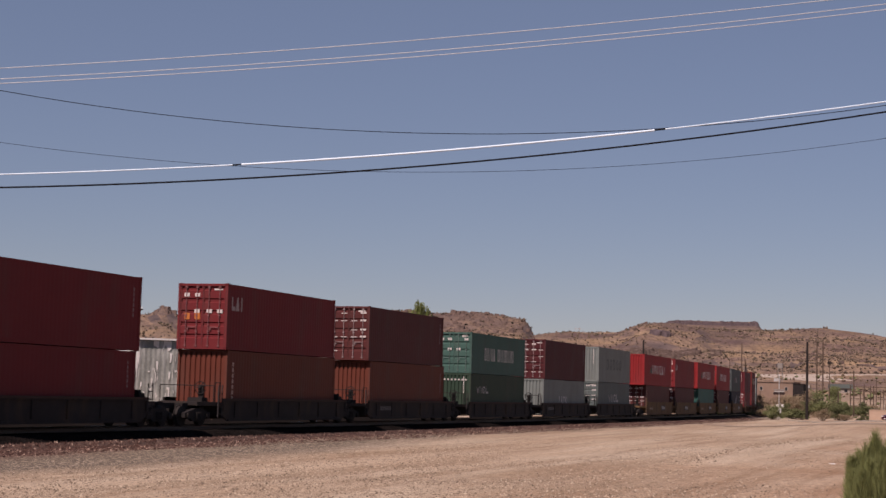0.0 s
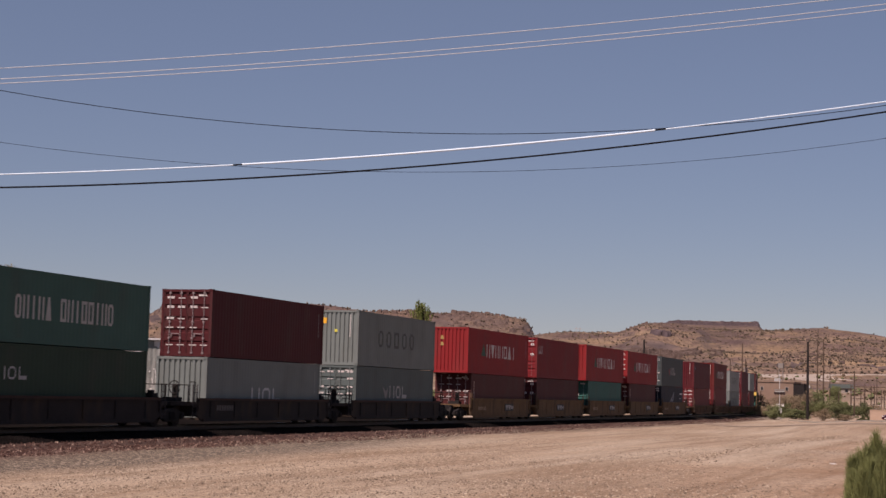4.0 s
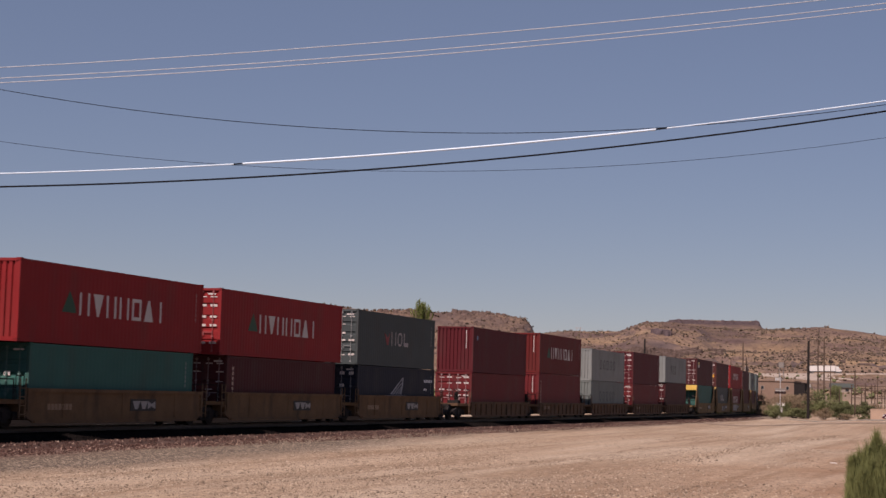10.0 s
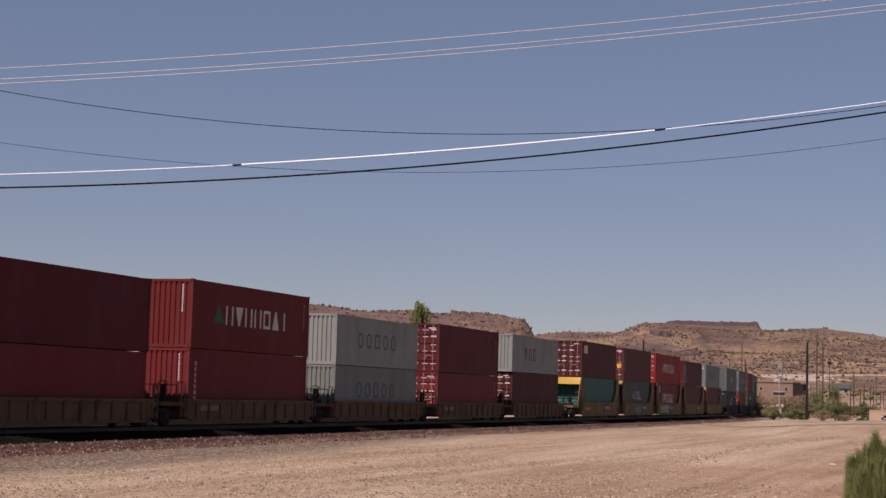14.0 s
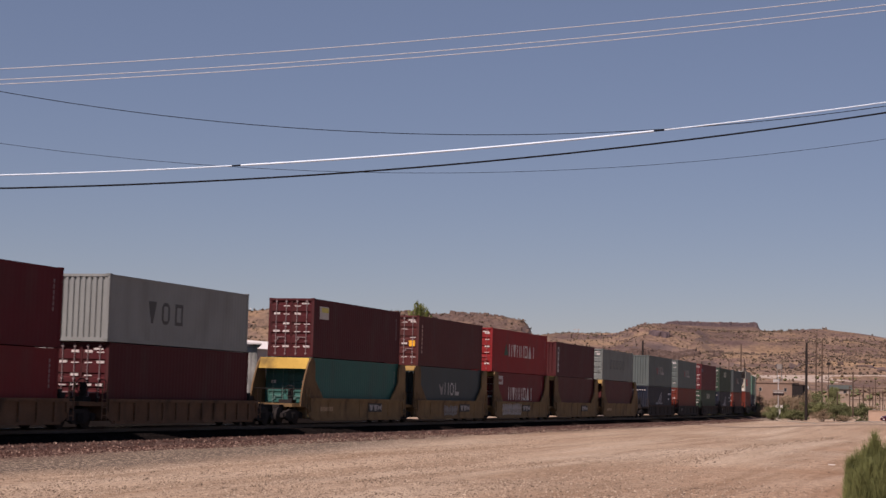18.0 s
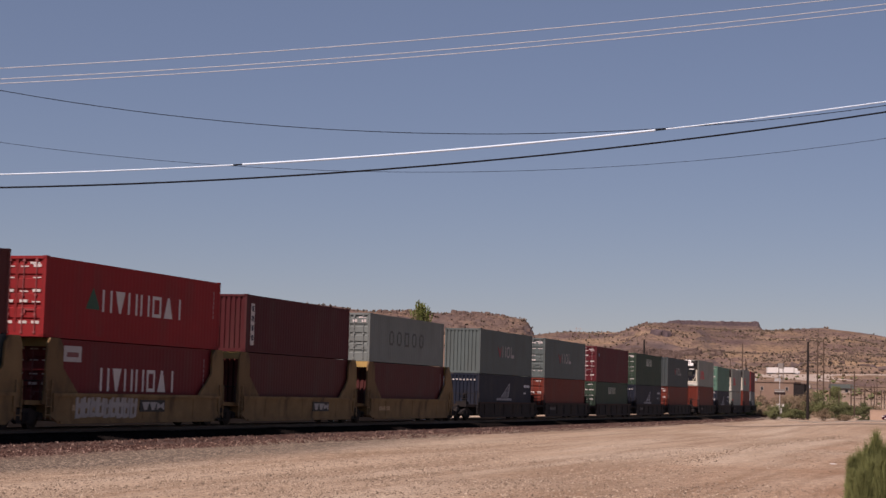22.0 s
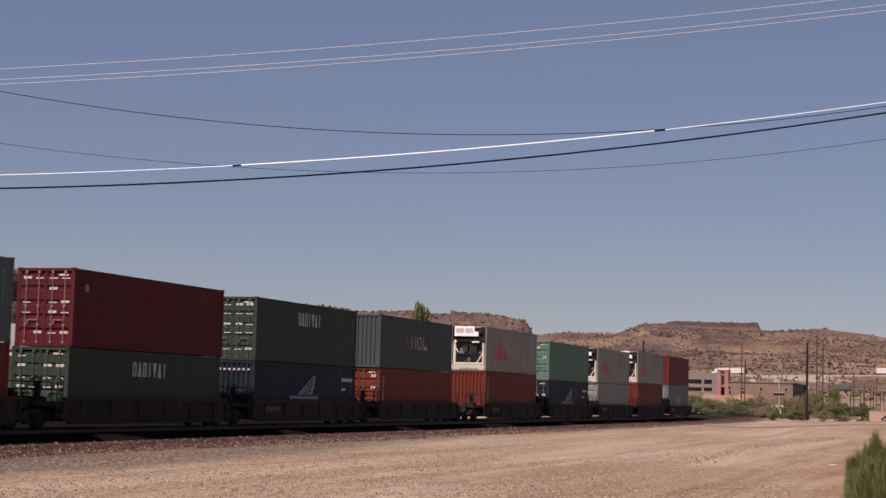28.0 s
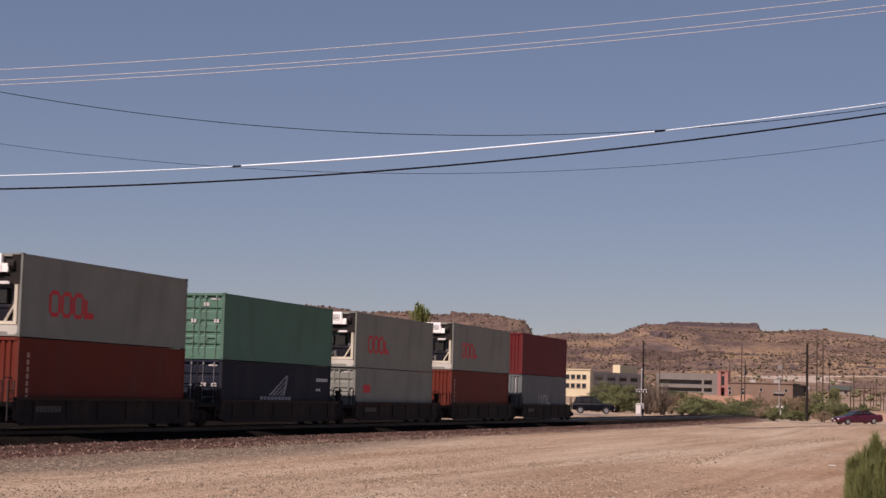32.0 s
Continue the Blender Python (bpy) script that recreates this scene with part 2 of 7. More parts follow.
vary_by_piece(PEBBLE, [(0.0, (0.0643, 0.0489, 0.0377)), (0.35, (0.146, 0.109, 0.0796)), (0.75, (0.231, 0.179, 0.133)), (1.0, (0.394, 0.326, 0.249))])
vary_by_piece(STONE, [(0.0, (0.0205, 0.0113, 0.00969)), (0.55, (0.0604, 0.0307, 0.025)), (0.88, (0.103, 0.0652, 0.0522)), (1.0, (0.329, 0.242, 0.199))])
vary_by_piece(JUNIPER, [(0.0, (0.055, 0.047, 0.034)), (0.5, (0.105, 0.083, 0.062)), (1.0, (0.165, 0.122, 0.090))])
BARK = mat("bark", (0.0747, 0.0539, 0.0415), 0.9, 0.4, 4, 0.5, 20)
CABLE = mat("black_cable", (0.006, 0.006, 0.007), 0.7, 0.2, 3, 0.0, spec=0.08)
ALU = mat("bright_aluminium_wire", (0.66, 0.80, 0.9), 0.4, 0.08, 3, 0.0)
WIRE_GREY = mat("dull_aluminium_wire", (0.46, 0.48, 0.49), 0.5, 0.1, 3, 0.0)
ROCK = mat("basalt_rock", (0.12, 0.0859, 0.0732), 0.95, 0.5, 0.3, 0.5, 2.0, spec=0.1, shift=0.2)
CREAM = mat("cream_stucco", (0.598, 0.523, 0.349), 0.9, 0.08, 0.4, 0.15, 8)
TAN = mat("tan_stucco", (0.282, 0.241, 0.207), 0.9, 0.1, 0.3, 0.15, 8)
GREYCON = mat("grey_concrete", (0.205, 0.187, 0.168), 0.9, 0.15, 0.3, 0.2, 8)
REDCLAD = mat("red_brick_cladding", (0.34, 0.155, 0.135), 0.85, 0.15, 0.5, 0.2, 8)
BRICK = mat("brown_block_wall", (0.199, 0.137, 0.104), 0.9, 0.15, 0.5, 0.3, 5)
WHITE = mat("white_painted_board", (0.64, 0.625, 0.595), 0.7, 0.08, 0.8, 0.1, 10)
ROOF = mat("grey_shingle", (0.24, 0.228, 0.212), 0.9, 0.25, 1.5, 0.4, 10)
TIN = mat("corrugated_tin", (0.415, 0.407, 0.39), 0.5, 0.25, 0.8, 0.1, 8, metal=0.2, dirt=((0.22, 0.13, 0.09), 0.5, 0.8, 0.3))
WALL_GREY = mat("grey_wash_and_shade", (0.349, 0.34, 0.332), 0.7, 0.2, 0.7, 0.1, 8, dirt=((0.30, 0.25, 0.22), 0.4, 0.8, 0.3))
TWIG = mat("bare_twigs", (0.179, 0.142, 0.112), 0.9, 0.3, 2, 0.0, 9, spec=0.1)
CHALK = mat("pale_bank_soil", (0.332, 0.279, 0.232), 0.95, 0.2, 0.05, 0.0, 0.4, spec=0.1)
HILL_SCRUB = mat("brown_hill_scrub", (0.153, 0.115, 0.0792), 0.9, 0.3, 0.05, 0.0, 1.0, spec=0.1)
DUST_ROAD = mat("dusty_road", (0.248, 0.188, 0.14), 0.95, 0.2, 0.3, 0.3, 6, spec=0.1)
LENS_DARK = mat("unlit_dark_lens", (0.05, 0.02, 0.02), 0.3, 0.1, spec=0.3)
RED_BALLAST = mat("red_stone_shoulder", (0.078, 0.052, 0.044), 0.95, 0.6, 1.2, 1.0, 11, spec=0.05)
# Basalt with the distance haze of the mesa put into its colour.
MESA = mat("hazed_basalt", (0.105, 0.080, 0.084), 0.95, 0.4, 0.2, 0.3, 2.0, spec=0.1, shift=0.2)
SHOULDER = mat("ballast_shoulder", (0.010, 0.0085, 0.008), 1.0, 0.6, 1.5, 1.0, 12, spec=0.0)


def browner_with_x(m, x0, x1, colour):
    """The shade-blackened stone gives way to brown gravel along the line."""
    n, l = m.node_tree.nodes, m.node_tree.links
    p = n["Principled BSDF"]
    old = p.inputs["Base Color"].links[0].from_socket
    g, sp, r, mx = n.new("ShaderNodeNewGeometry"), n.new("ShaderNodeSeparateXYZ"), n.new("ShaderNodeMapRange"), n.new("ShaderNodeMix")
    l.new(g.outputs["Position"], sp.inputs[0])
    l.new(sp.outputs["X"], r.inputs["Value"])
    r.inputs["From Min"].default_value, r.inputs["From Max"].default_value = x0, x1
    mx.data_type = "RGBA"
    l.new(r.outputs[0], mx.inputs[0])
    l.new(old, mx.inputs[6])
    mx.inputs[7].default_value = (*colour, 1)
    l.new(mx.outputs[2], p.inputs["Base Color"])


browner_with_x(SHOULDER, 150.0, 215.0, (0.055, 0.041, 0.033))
GLASS = mat("dark_window_glass", (0.02, 0.025, 0.03), 0.08, 0.1, 1, 0.0, spec=0.6)
TYRE = mat("tyre_rubber", (0.015, 0.015, 0.015), 0.85, 0.2)
CHROME = mat("chrome", (0.7, 0.7, 0.7), 0.2, 0.05, metal=1.0)
CAR_RED = mat("burgundy_car_paint", (0.055, 0.006, 0.018), 0.25, 0.06, 1, 0.0, spec=0.6)
CAR_BLUE = mat("dark_blue_car_paint", (0.004, 0.005, 0.009), 0.35, 0.08, 1, 0.0, spec=0.12)
ASPHALT = mat("worn_asphalt", (0.199, 0.166, 0.139), 0.9, 0.25, 0.4, 0.4, 12)
CONCRETE = mat("pale_concrete", (0.373, 0.332, 0.282), 0.9, 0.2, 0.8, 0.3, 10)
LAMPGLASS = mat("lamp_lens", (0.75, 0.75, 0.72), 0.15, 0.05, spec=0.6)
AMBER = mat("tail_lens_red", (0.35, 0.02, 0.02), 0.2, 0.05, spec=0.6)


# ---- mesh helpers ----
class Mesh:
    """Vertices and faces gathered piece by piece."""

    def __init__(self):
        self.v, self.f, self.smooth = [], [], False

    def box(self, x0, y0, z0, x1, y1, z1):
        b = len(self.v)
        self.v += [(x0, y0, z0), (x1, y0, z0), (x1, y1, z0), (x0, y1, z0), (x0, y0, z1), (x1, y0, z1), (x1, y1, z1), (x0, y1, z1)]
        self.f += [(b, b + 3, b + 2, b + 1), (b + 4, b + 5, b + 6, b + 7), (b, b + 1, b + 5, b + 4), (b + 1, b + 2, b + 6, b + 5), (b + 2, b + 3, b + 7, b + 6), (b + 3, b, b + 4, b + 7)]
        return self

    def prism(self, outline, axis, a, c):
        """A flat outline of (u, w) pushed along an axis from a to c."""
        b, k = len(self.v), len(outline)
        for d in (a, c):
            for u, w in outline:
                self.v.append((d, u, w) if axis == "x" else (u, d, w) if axis == "y" else (u, w, d))
        self.f.append(tuple(range(b, b + k)))
        self.f.append(tuple(range(b + 2 * k - 1, b + k - 1, -1)))
        for i in range(k):
            j = (i + 1) % k
            self.f.append((b + i, b + k + i, b + k + j, b + j))
        return self

    def tube(self, p, q, r0, r1=None, sides=8):
        r1 = r0 if r1 is None else r1
        p, q = Vector(p), Vector(q)
        w = (q - p).normalized()
        u = w.orthogonal().normalized()
        s = w.cross(u)
        b = len(self.v)
        for c, r in ((p, r0), (q, r1)):
            for i in range(sides):
                a = 2 * math.pi * i / sides
                self.v.append(tuple(c + u * (math.cos(a) * r) + s * (math.sin(a) * r)))
        for i in range(sides):
            j = (i + 1) % sides
            self.f.append((b + i, b + j, b + sides + j, b + sides + i))
        self.f.append(tuple(range(b + sides - 1, b - 1, -1)))
        self.f.append(tuple(range(b + sides, b + 2 * sides)))
        return self

    def sweep(self, path, radius, sides=5):
        """A round line through a list of points."""
        b, n = len(self.v), len(path)
        for i, p in enumerate(path):
            w = (Vector(path[min(i + 1, n - 1)]) - Vector(path[max(i - 1, 0)])).normalized()
            u = w.cross(Vector((0, 0, 1))).normalized()
            s = u.cross(w)
            for k in range(sides):
                a = 2 * math.pi * k / sides
                self.v.append(tuple(Vector(p) + u * (math.cos(a) * radius) + s * (math.sin(a) * radius)))
        for i in range(n - 1):
            for k in range(sides):
                j = (k + 1) % sides
                self.f.append((b + i * sides + k, b + i * sides + j, b + (i + 1) * sides + j, b + (i + 1) * sides + k))
        return self

    def panel(self, profile, z0, z1, thick=0.0):
        """A wall that follows a zigzag profile of (x, y) from z0 to z1."""
        b, k = len(self.v), len(profile)
        for z in (z0, z1):
            self.v += [(x, y, z) for x, y in profile]
        self.f += [(b + i, b + i + 1, b + k + i + 1, b + k + i) for i in range(k - 1)]
        return self

    def data(self, name, material):
        me = bpy.data.meshes.new(name)
        me.from_pydata(self.v, [], self.f)
        me.materials.append(material)
        if self.smooth:
            me.polygons.foreach_set("use_smooth", [True] * len(me.polygons))
        me.update()
        return me


def part(name, source, material, parent, label="", at=None, colour=None):
    """One mesh object under a thing or a part; source: a Mesh or mesh data to share."""
    data = source if isinstance(source, bpy.types.Mesh) else source.data(name, material)
    ob = new(name, data)
    ob.parent = parent
    if at is not None:
        ob.matrix_local = at if isinstance(at, Matrix) else Matrix.Translation(at)
    if colour:
        ob.color = (*colour, 1)
    if label:
        ob["label"] = label
    return ob


def thing(name, label, category, group="", m=None, kind=""):
    ob = tagged(new(name), label, category, group, kind)
    if m is not None:
        ob.matrix_world = m
    return ob


def solid(name, source, material, label, category, group="", kind="", m=None):
    """A thing that is a single mesh."""
    ob = new(name, source.data(name, material))
    if m is not None:
        ob.matrix_world = m
    return tagged(ob, label, category, group, kind)


_shared = {}


def shared(key, make, material):
    if key not in _shared:
        _shared[key] = make().data(str(key[0] if isinstance(key, tuple) else key), material)
    return _shared[key]


# ---- the line of the track ----
NEAR_FACE, GRADE = 32.539, -0.0039
CENTRE = NEAR_FACE + 1.219
BEND0, BEND1, SPIRAL = 110.88, 300.0, 9.7e-6


def heading(s):
    u = max(0.0, min(s, BEND1) - BEND0)
    return 0.5 * SPIRAL * u * u + max(0.0, s - BEND1) * SPIRAL * (BEND1 - BEND0)


_line = {}
_p = Vector((BEND0, CENTRE, 0))
for _i in range(0, 1400):
    _line[_i] = _p.copy()
    _h = heading(BEND0 + _i * 0.5 + 0.25)
    _p += Vector((math.cos(_h), math.sin(_h), 0)) * 0.5


def rail_at(s, side=0.0, up=0.0):
    """A point of the track: metres along it, to its far side, and above the rail head."""
    if s <= BEND0:
        p = Vector((s, CENTRE, 0))
    else:
        k = min((s - BEND0) * 2, 1398.0)
        i = int(k)
        p = _line[i].lerp(_line[i + 1], k - i)
    h = heading(s)
    return Vector((p.x - math.sin(h) * side, p.y + math.cos(h) * side, GRADE * s + up))


def on_rails(s, half=6.0):
    """The pose of a vehicle whose middle is s metres along the track."""
    a, b = rail_at(s - half), rail_at(s + half)
    d = b - a
    m = (a + b) / 2
    return Matrix.Translation(m) @ Euler((0, -math.atan2(d.z, math.hypot(d.x, d.y)), math.atan2(d.y, d.x))).to_matrix().to_4x4()


# ---- the land ----
def smooth(a, b, x):
    u = min(1.0, max(0.0, (x - a) / (b - a)))
    return u * u * (3 - 2 * u)


def table(x, rows):
    """Even steps between a few (x, value) rows."""
    if x <= rows[0][0]:
        return rows[0][1]
    for (a, p), (b, q) in zip(rows, rows[1:]):
        if x < b:
            return p + (q - p) * smooth(a, b, x)
    return rows[-1][1]


RIDGE = [(-20.0, 1.3), (4.0, 2.15), (7.0, 2.22), (9.0, 2.3), (11.5, 2.28), (13.8, 2.02), (15.0, 2.06), (18.0, 2.0), (60.0, 1.6)]
PLATEAU = [(-20.0, 0.0), (15.85, 0.0), (16.05, 2.18), (16.25, 2.47), (17.8, 2.66), (19.6, 2.60), (20.4, 2.68), (21.8, 2.62), (23.7, 2.80), (26.0, 2.55), (28.2, 2.25), (28.45, 2.5), (28.75, 2.6), (29.1, 2.3), (34.0, 2.16), (60.0, 1.9)]


def rise(d):
    """How far the plain has risen at that distance."""
    for a, b, p, q in ((0, 270, 0, 0), (270, 430, 0, 1.9), (430, 510, 1.9, 3.9), (510, 650, 3.9, 7.2), (650, 900, 7.2, 14.6)):
        if d <= b:
            return p + (q - p) * (d - a) / (b - a)
    return 14.6


HIGHWAY, HIGHWAY_WAY = Vector((898.0, 157.1, 12.2)), Vector((0.3272, -0.945, 0.0))


def highway_at(u, side=0.0):
    """A point of the highway on the slope: metres along it and across it."""
    p = HIGHWAY + HIGHWAY_WAY * u + Vector((0.945, 0.3272, 0)) * side
    p.z = 12.2 + 0.0262 * max(-120.0, min(u, 200.0))
    return p


def off_track(x, y):
    """Distance from the middle of the track, positive on its far side."""
    if x <= BEND0:
        return y - CENTRE
    k = min(1398, int((x - BEND0) * 2))
    return y - _line[k].y


def land(x, y):
    d, az = math.hypot(x, y), math.degrees(math.atan2(y, x))
    z = GRADE * max(-300.0, min(x, 330.0))
    q = off_track(x, y)
    if q < 0:
        z += -0.58 - 0.28 * smooth(3.0, 9.0, -q)
    else:
        z += -0.56 + 0.28 * smooth(2.4, 7.0, q) + 0.22 * smooth(8.0, 15.0, q)
    # the road by the crossing lies a little higher
    z += 0.74 * smooth(130, 175, x) * smooth(28, 12, y) * smooth(240, 200, x)
    if d < 240:
        z += 0.05 * noise.noise((x * 0.13, y * 0.3, 3.1)) + 0.02 * noise.noise((x * 0.6, y * 0.9, 8.0))
    z += rise(min(d, 900))
    if d > 900:
        el = table(az, RIDGE)
        top = 1500 * math.tan(radians(el)) - z
        r = smooth(860, 1560, d) * 0.5 + 0.5 * min(1.0, max(0.0, (d - 900) / 620))
        bumps = noise.fractal((x * 0.006, y * 0.006, 0.3), 0.9, 2.0, 6)
        z += top * r + bumps * 7.0 * smooth(930, 1150, d) * smooth(1900, 1500, d)
        gully = abs(noise.fractal((x * 0.004 + 7, y * 0.004, 2.3), 1.0, 2.0, 4))
        z -= 9.0 * smooth(0.14, 0.0, gully) * smooth(940, 1050, d) * smooth(1480, 1250, d)
        el2 = table(az + 0.25 * noise.noise((x * 0.01, y * 0.01, 1)), PLATEAU)
        if el2 > 0:
            cap = 1120 * math.tan(radians(el2)) + 2.2 * noise.fractal((x * 0.02, y * 0.02, 5.0), 0.9, 2.0, 4)
            z = max(z, z + (cap - z) * (0.55 * smooth(900, 1060, d) + 0.45 * smooth(1075, 1110, d)))
        # rim rock on the slope under the mesa
        rim = smooth(9.6, 10.4, az) * smooth(13.2, 12.0, az) * smooth(1195, 1206, d) * smooth(1500, 1260, d)
        z += rim * (8.0 + 4 * noise.noise((x * 0.03, y * 0.03, 9)))
        # the mesa far behind
        if d > 1900:
            cap = smooth(8.14, 8.2, az + 0.1 * noise.noise((x * 0.01, y * 0.01, 4))) * smooth(11.45, 11.35, az + 0.25 * noise.noise((x * 0.006, y * 0.006, 6)))
            skirt = smooth(7.1, 8.3, az) * smooth(12.6, 11.0, az)
            z += skirt * smooth(1900, 2420, d) * (2450 * math.tan(radians(2.36)) - z)
            z += cap * smooth(2440, 2452, d) * (8.2 + 0.8 * noise.noise((x * 0.012, y * 0.012, 2)))
    # the bench that carries the highway
    w = Vector((x - HIGHWAY.x, y - HIGHWAY.y, 0))
    q, u = abs(w.dot(Vector((0.945, 0.3272, 0)))), w.dot(HIGHWAY_WAY)
    if q < 40 and -420 < u < 900:
        z += (highway_at(u).z - z) * smooth(30, 14, q)
    return z


def steps(*runs):
    out = []
    for a, b, n in runs:
        out += [a + (b - a) * i / n for i in range(n)]
    return out + [runs[-1][1]]


def ground_sheet():
    xs = steps((-1600, -120, 10), (-120, 0, 20), (0, 260, 150), (260, 620, 40), (620, 1700, 150), (1700, 2380, 40), (2380, 2480, 26), (2480, 2560, 8), (2560, 4600, 14))
    ys = steps((-1500, -60, 12), (-60, 0, 16), (0, 60, 48), (60, 130, 16), (130, 900, 110), (900, 2400, 20))
    n = len(ys)
    me = bpy.data.meshes.new("ground")
    me.from_pydata([(x, y, land(x, y)) for x in xs for y in ys], [], [(i * n + j, (i + 1) * n + j, (i + 1) * n + j + 1, i * n + j + 1) for i in range(len(xs) - 1) for j in range(n - 1)])
    me.materials.append(GROUND)
    me.polygons.foreach_set("use_smooth", [True] * len(me.polygons))
    me.update()
    return tagged(new("ground", me), "tan desert ground with gravel, rising to scrubby hills and a mesa", "ground", kind="structure")


ground = ground_sheet()


def strip(profile, s0, s1, step, name, material, label, category, parent=None):
    """A cross-section of (side, up) pulled along the track."""
    m, k = Mesh(), len(profile)
    count = int((s1 - s0) / step) + 1
    for i in range(count):
        s = s0 + i * step
        for side, up in profile:
            wob = 0.0 if parent else 0.05 * noise.noise((s * 0.4, side * 2, 1.0))
            m.v.append(tuple(rail_at(s, side + wob * 2, up + wob * 0.6)))
    for i in range(count - 1):
        for j in range(k - 1):
            b = i * k + j
            m.f.append((b, b + k, b + k + 1, b + 1))
    if parent:
        return part(name, m, material, parent, label)
    return solid(name, m, material, label, category, kind="structure")


strip([(-2.3, -0.41), (-2.0, -0.275), (-1.8, -0.19)], -420, 640, 1.0, "ballast_shoulder", SHOULDER, "dark stone shoulder of the track bed, shade-blackened, browner along the bend", "ballast")
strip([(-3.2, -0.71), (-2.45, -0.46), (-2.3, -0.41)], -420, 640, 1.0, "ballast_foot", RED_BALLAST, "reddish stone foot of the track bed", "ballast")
# Far side widened and raised, so less lit ground shows under the cars.
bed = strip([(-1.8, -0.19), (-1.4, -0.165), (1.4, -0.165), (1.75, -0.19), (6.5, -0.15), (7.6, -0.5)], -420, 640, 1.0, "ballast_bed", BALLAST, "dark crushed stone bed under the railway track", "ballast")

# Added sheet: stands in for the shadow seen under the cars.
strip([(6.4, -0.16), (9.0, -0.09), (11.0, -0.09), (12.0, -0.5)], -20, 112, 1.0, "undercar_dark_strip", BALLAST, "near-black strip added beyond the track, darkening the view under the cars", "ballast")

track = thing("railway_track", "single railway track of steel rails on wooden ties", "track", kind="structure")
for side, label in ((-0.753, ""), (0.753, "")):
    strip([(side - 0.07, -0.165), (side - 0.015, -0.14), (side - 0.012, -0.045), (side - 0.036, -0.03), (side - 0.036, -0.006)], -420, 640, 2.0, "rail", RAIL, "", "", track)
    strip([(side + 0.036, -0.006), (side + 0.036, -0.03), (side + 0.012, -0.045), (side + 0.015, -0.14), (side + 0.07, -0.165)], -420, 640, 2.0, "rail", RAIL, "", "", track)
    strip([(side - 0.037, -0.006), (side - 0.025, 0.0), (side + 0.025, 0.0), (side + 0.037, -0.006)], -420, 640, 2.0, "rail_head", RAILTOP, "polished rail head", "", track)
ties = Mesh()
for i in range(520):
    s = 60 + i * 0.55
    h = heading(s)
    c, u, v = rail_at(s), Vector((math.cos(h), math.sin(h), GRADE)), Vector((-math.sin(h), math.cos(h), 0))
    b = len(ties.v)
    for zz in (-0.30, -0.158):
        for a, e in ((-0.11, -1.3), (0.11, -1.3), (0.11, 1.3), (-0.11, 1.3)):
            ties.v.append(tuple(c + u * a + v * e + Vector((0, 0, zz))))
    ties.f += [(b + 4, b + 5, b + 6, b + 7), (b, b + 1, b + 5, b + 4), (b + 1, b + 2, b + 6, b + 5), (b + 3, b, b + 4, b + 7)]
tagged(part("tie", ties, TIE, track, "row of dark wooden ties"), kind="stuff")


def stones(name, count, spread, size, material, label, seed):
    """Loose broken stones as one object: a scatter over a stretch beside the track."""
    rnd, m = random.Random(seed), Mesh()
    for _ in range(count):
        s, q, z = spread(rnd)
        c = rail_at(s, q)
        c.z = z(c) if callable(z) else c.z + z
        r = size * (0.5 + rnd.random())
        b = len(m.v)
        for vx, vy, vz in ((1, 0, 0), (-0.4, 0.9, 0), (-0.5, -0.8, 0), (0.1, 0.05, 0.9), (0, 0, -0.5)):
            m.v.append((c.x + vx * r * (0.7 + 0.6 * rnd.random()), c.y + vy * r * (0.7 + 0.6 * rnd.random()), c.z + vz * r * (0.6 + 0.6 * rnd.random())))
        m.f += [(b, b + 1, b + 3), (b + 1, b + 2, b + 3), (b + 2, b, b + 3), (b + 1, b, b + 4), (b + 2, b + 1, b + 4), (b, b + 2, b + 4)]
    return solid(name, m, material, label, "stones", kind="stuff")


def side_height(q):
    """The height of the shoulder's skin under the rail head."""
    return table(-q, [(1.8, -0.19), (2.0, -0.275), (2.3, -0.41), (2.45, -0.46), (3.2, -0.71)])


def toe(rnd):
    q = -2.3 - 2.6 * rnd.random() ** 1.5
    return 35 + 190 * rnd.random() ** 1.6, q, lambda c: max(land(c.x, c.y), GRADE * c.x + side_height(q))


def shoulder(rnd):
    q = -1.35 - 0.9 * rnd.random()
    return 38 + 150 * rnd.random() ** 1.5, q, side_height(min(q, -1.8))


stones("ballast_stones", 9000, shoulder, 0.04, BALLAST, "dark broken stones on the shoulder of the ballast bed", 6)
stones("loose_stones", 19000, toe, 0.042, STONE, "scatter of reddish broken stones along the ballast toe", 3)


# ---- poles, wires, signals ----
def pole(x, y, height, r=0.14, base=None, material=None, arms=(), label="dark wooden utility pole standing in the scrub", lean=0.0):
    z = land(x, y) if base is None else base
    t = thing("utility_pole", label, "pole", "utility poles", pose(x, y, z, 0, lean, 0))
    part("shaft", Mesh().tube((0, 0, -0.3), (0, 0, height), r, r * 0.72, 8), material or WOOD, t)
    for zz, half in arms:
        part("crossarm", Mesh().box(-0.05, -half, zz, 0.05, half, zz + 0.1), material or WOOD, t)
        for yy in (-half * 0.9, -half * 0.3, half * 0.3, half * 0.9):
            part("insulator", shared("insulator", lambda: Mesh().tube((0, 0, 0), (0, 0, 0.16), 0.04, 0.03, 6), LAMPGLASS), LAMPGLASS, t, at=(0, yy, zz + 0.1))
    return t


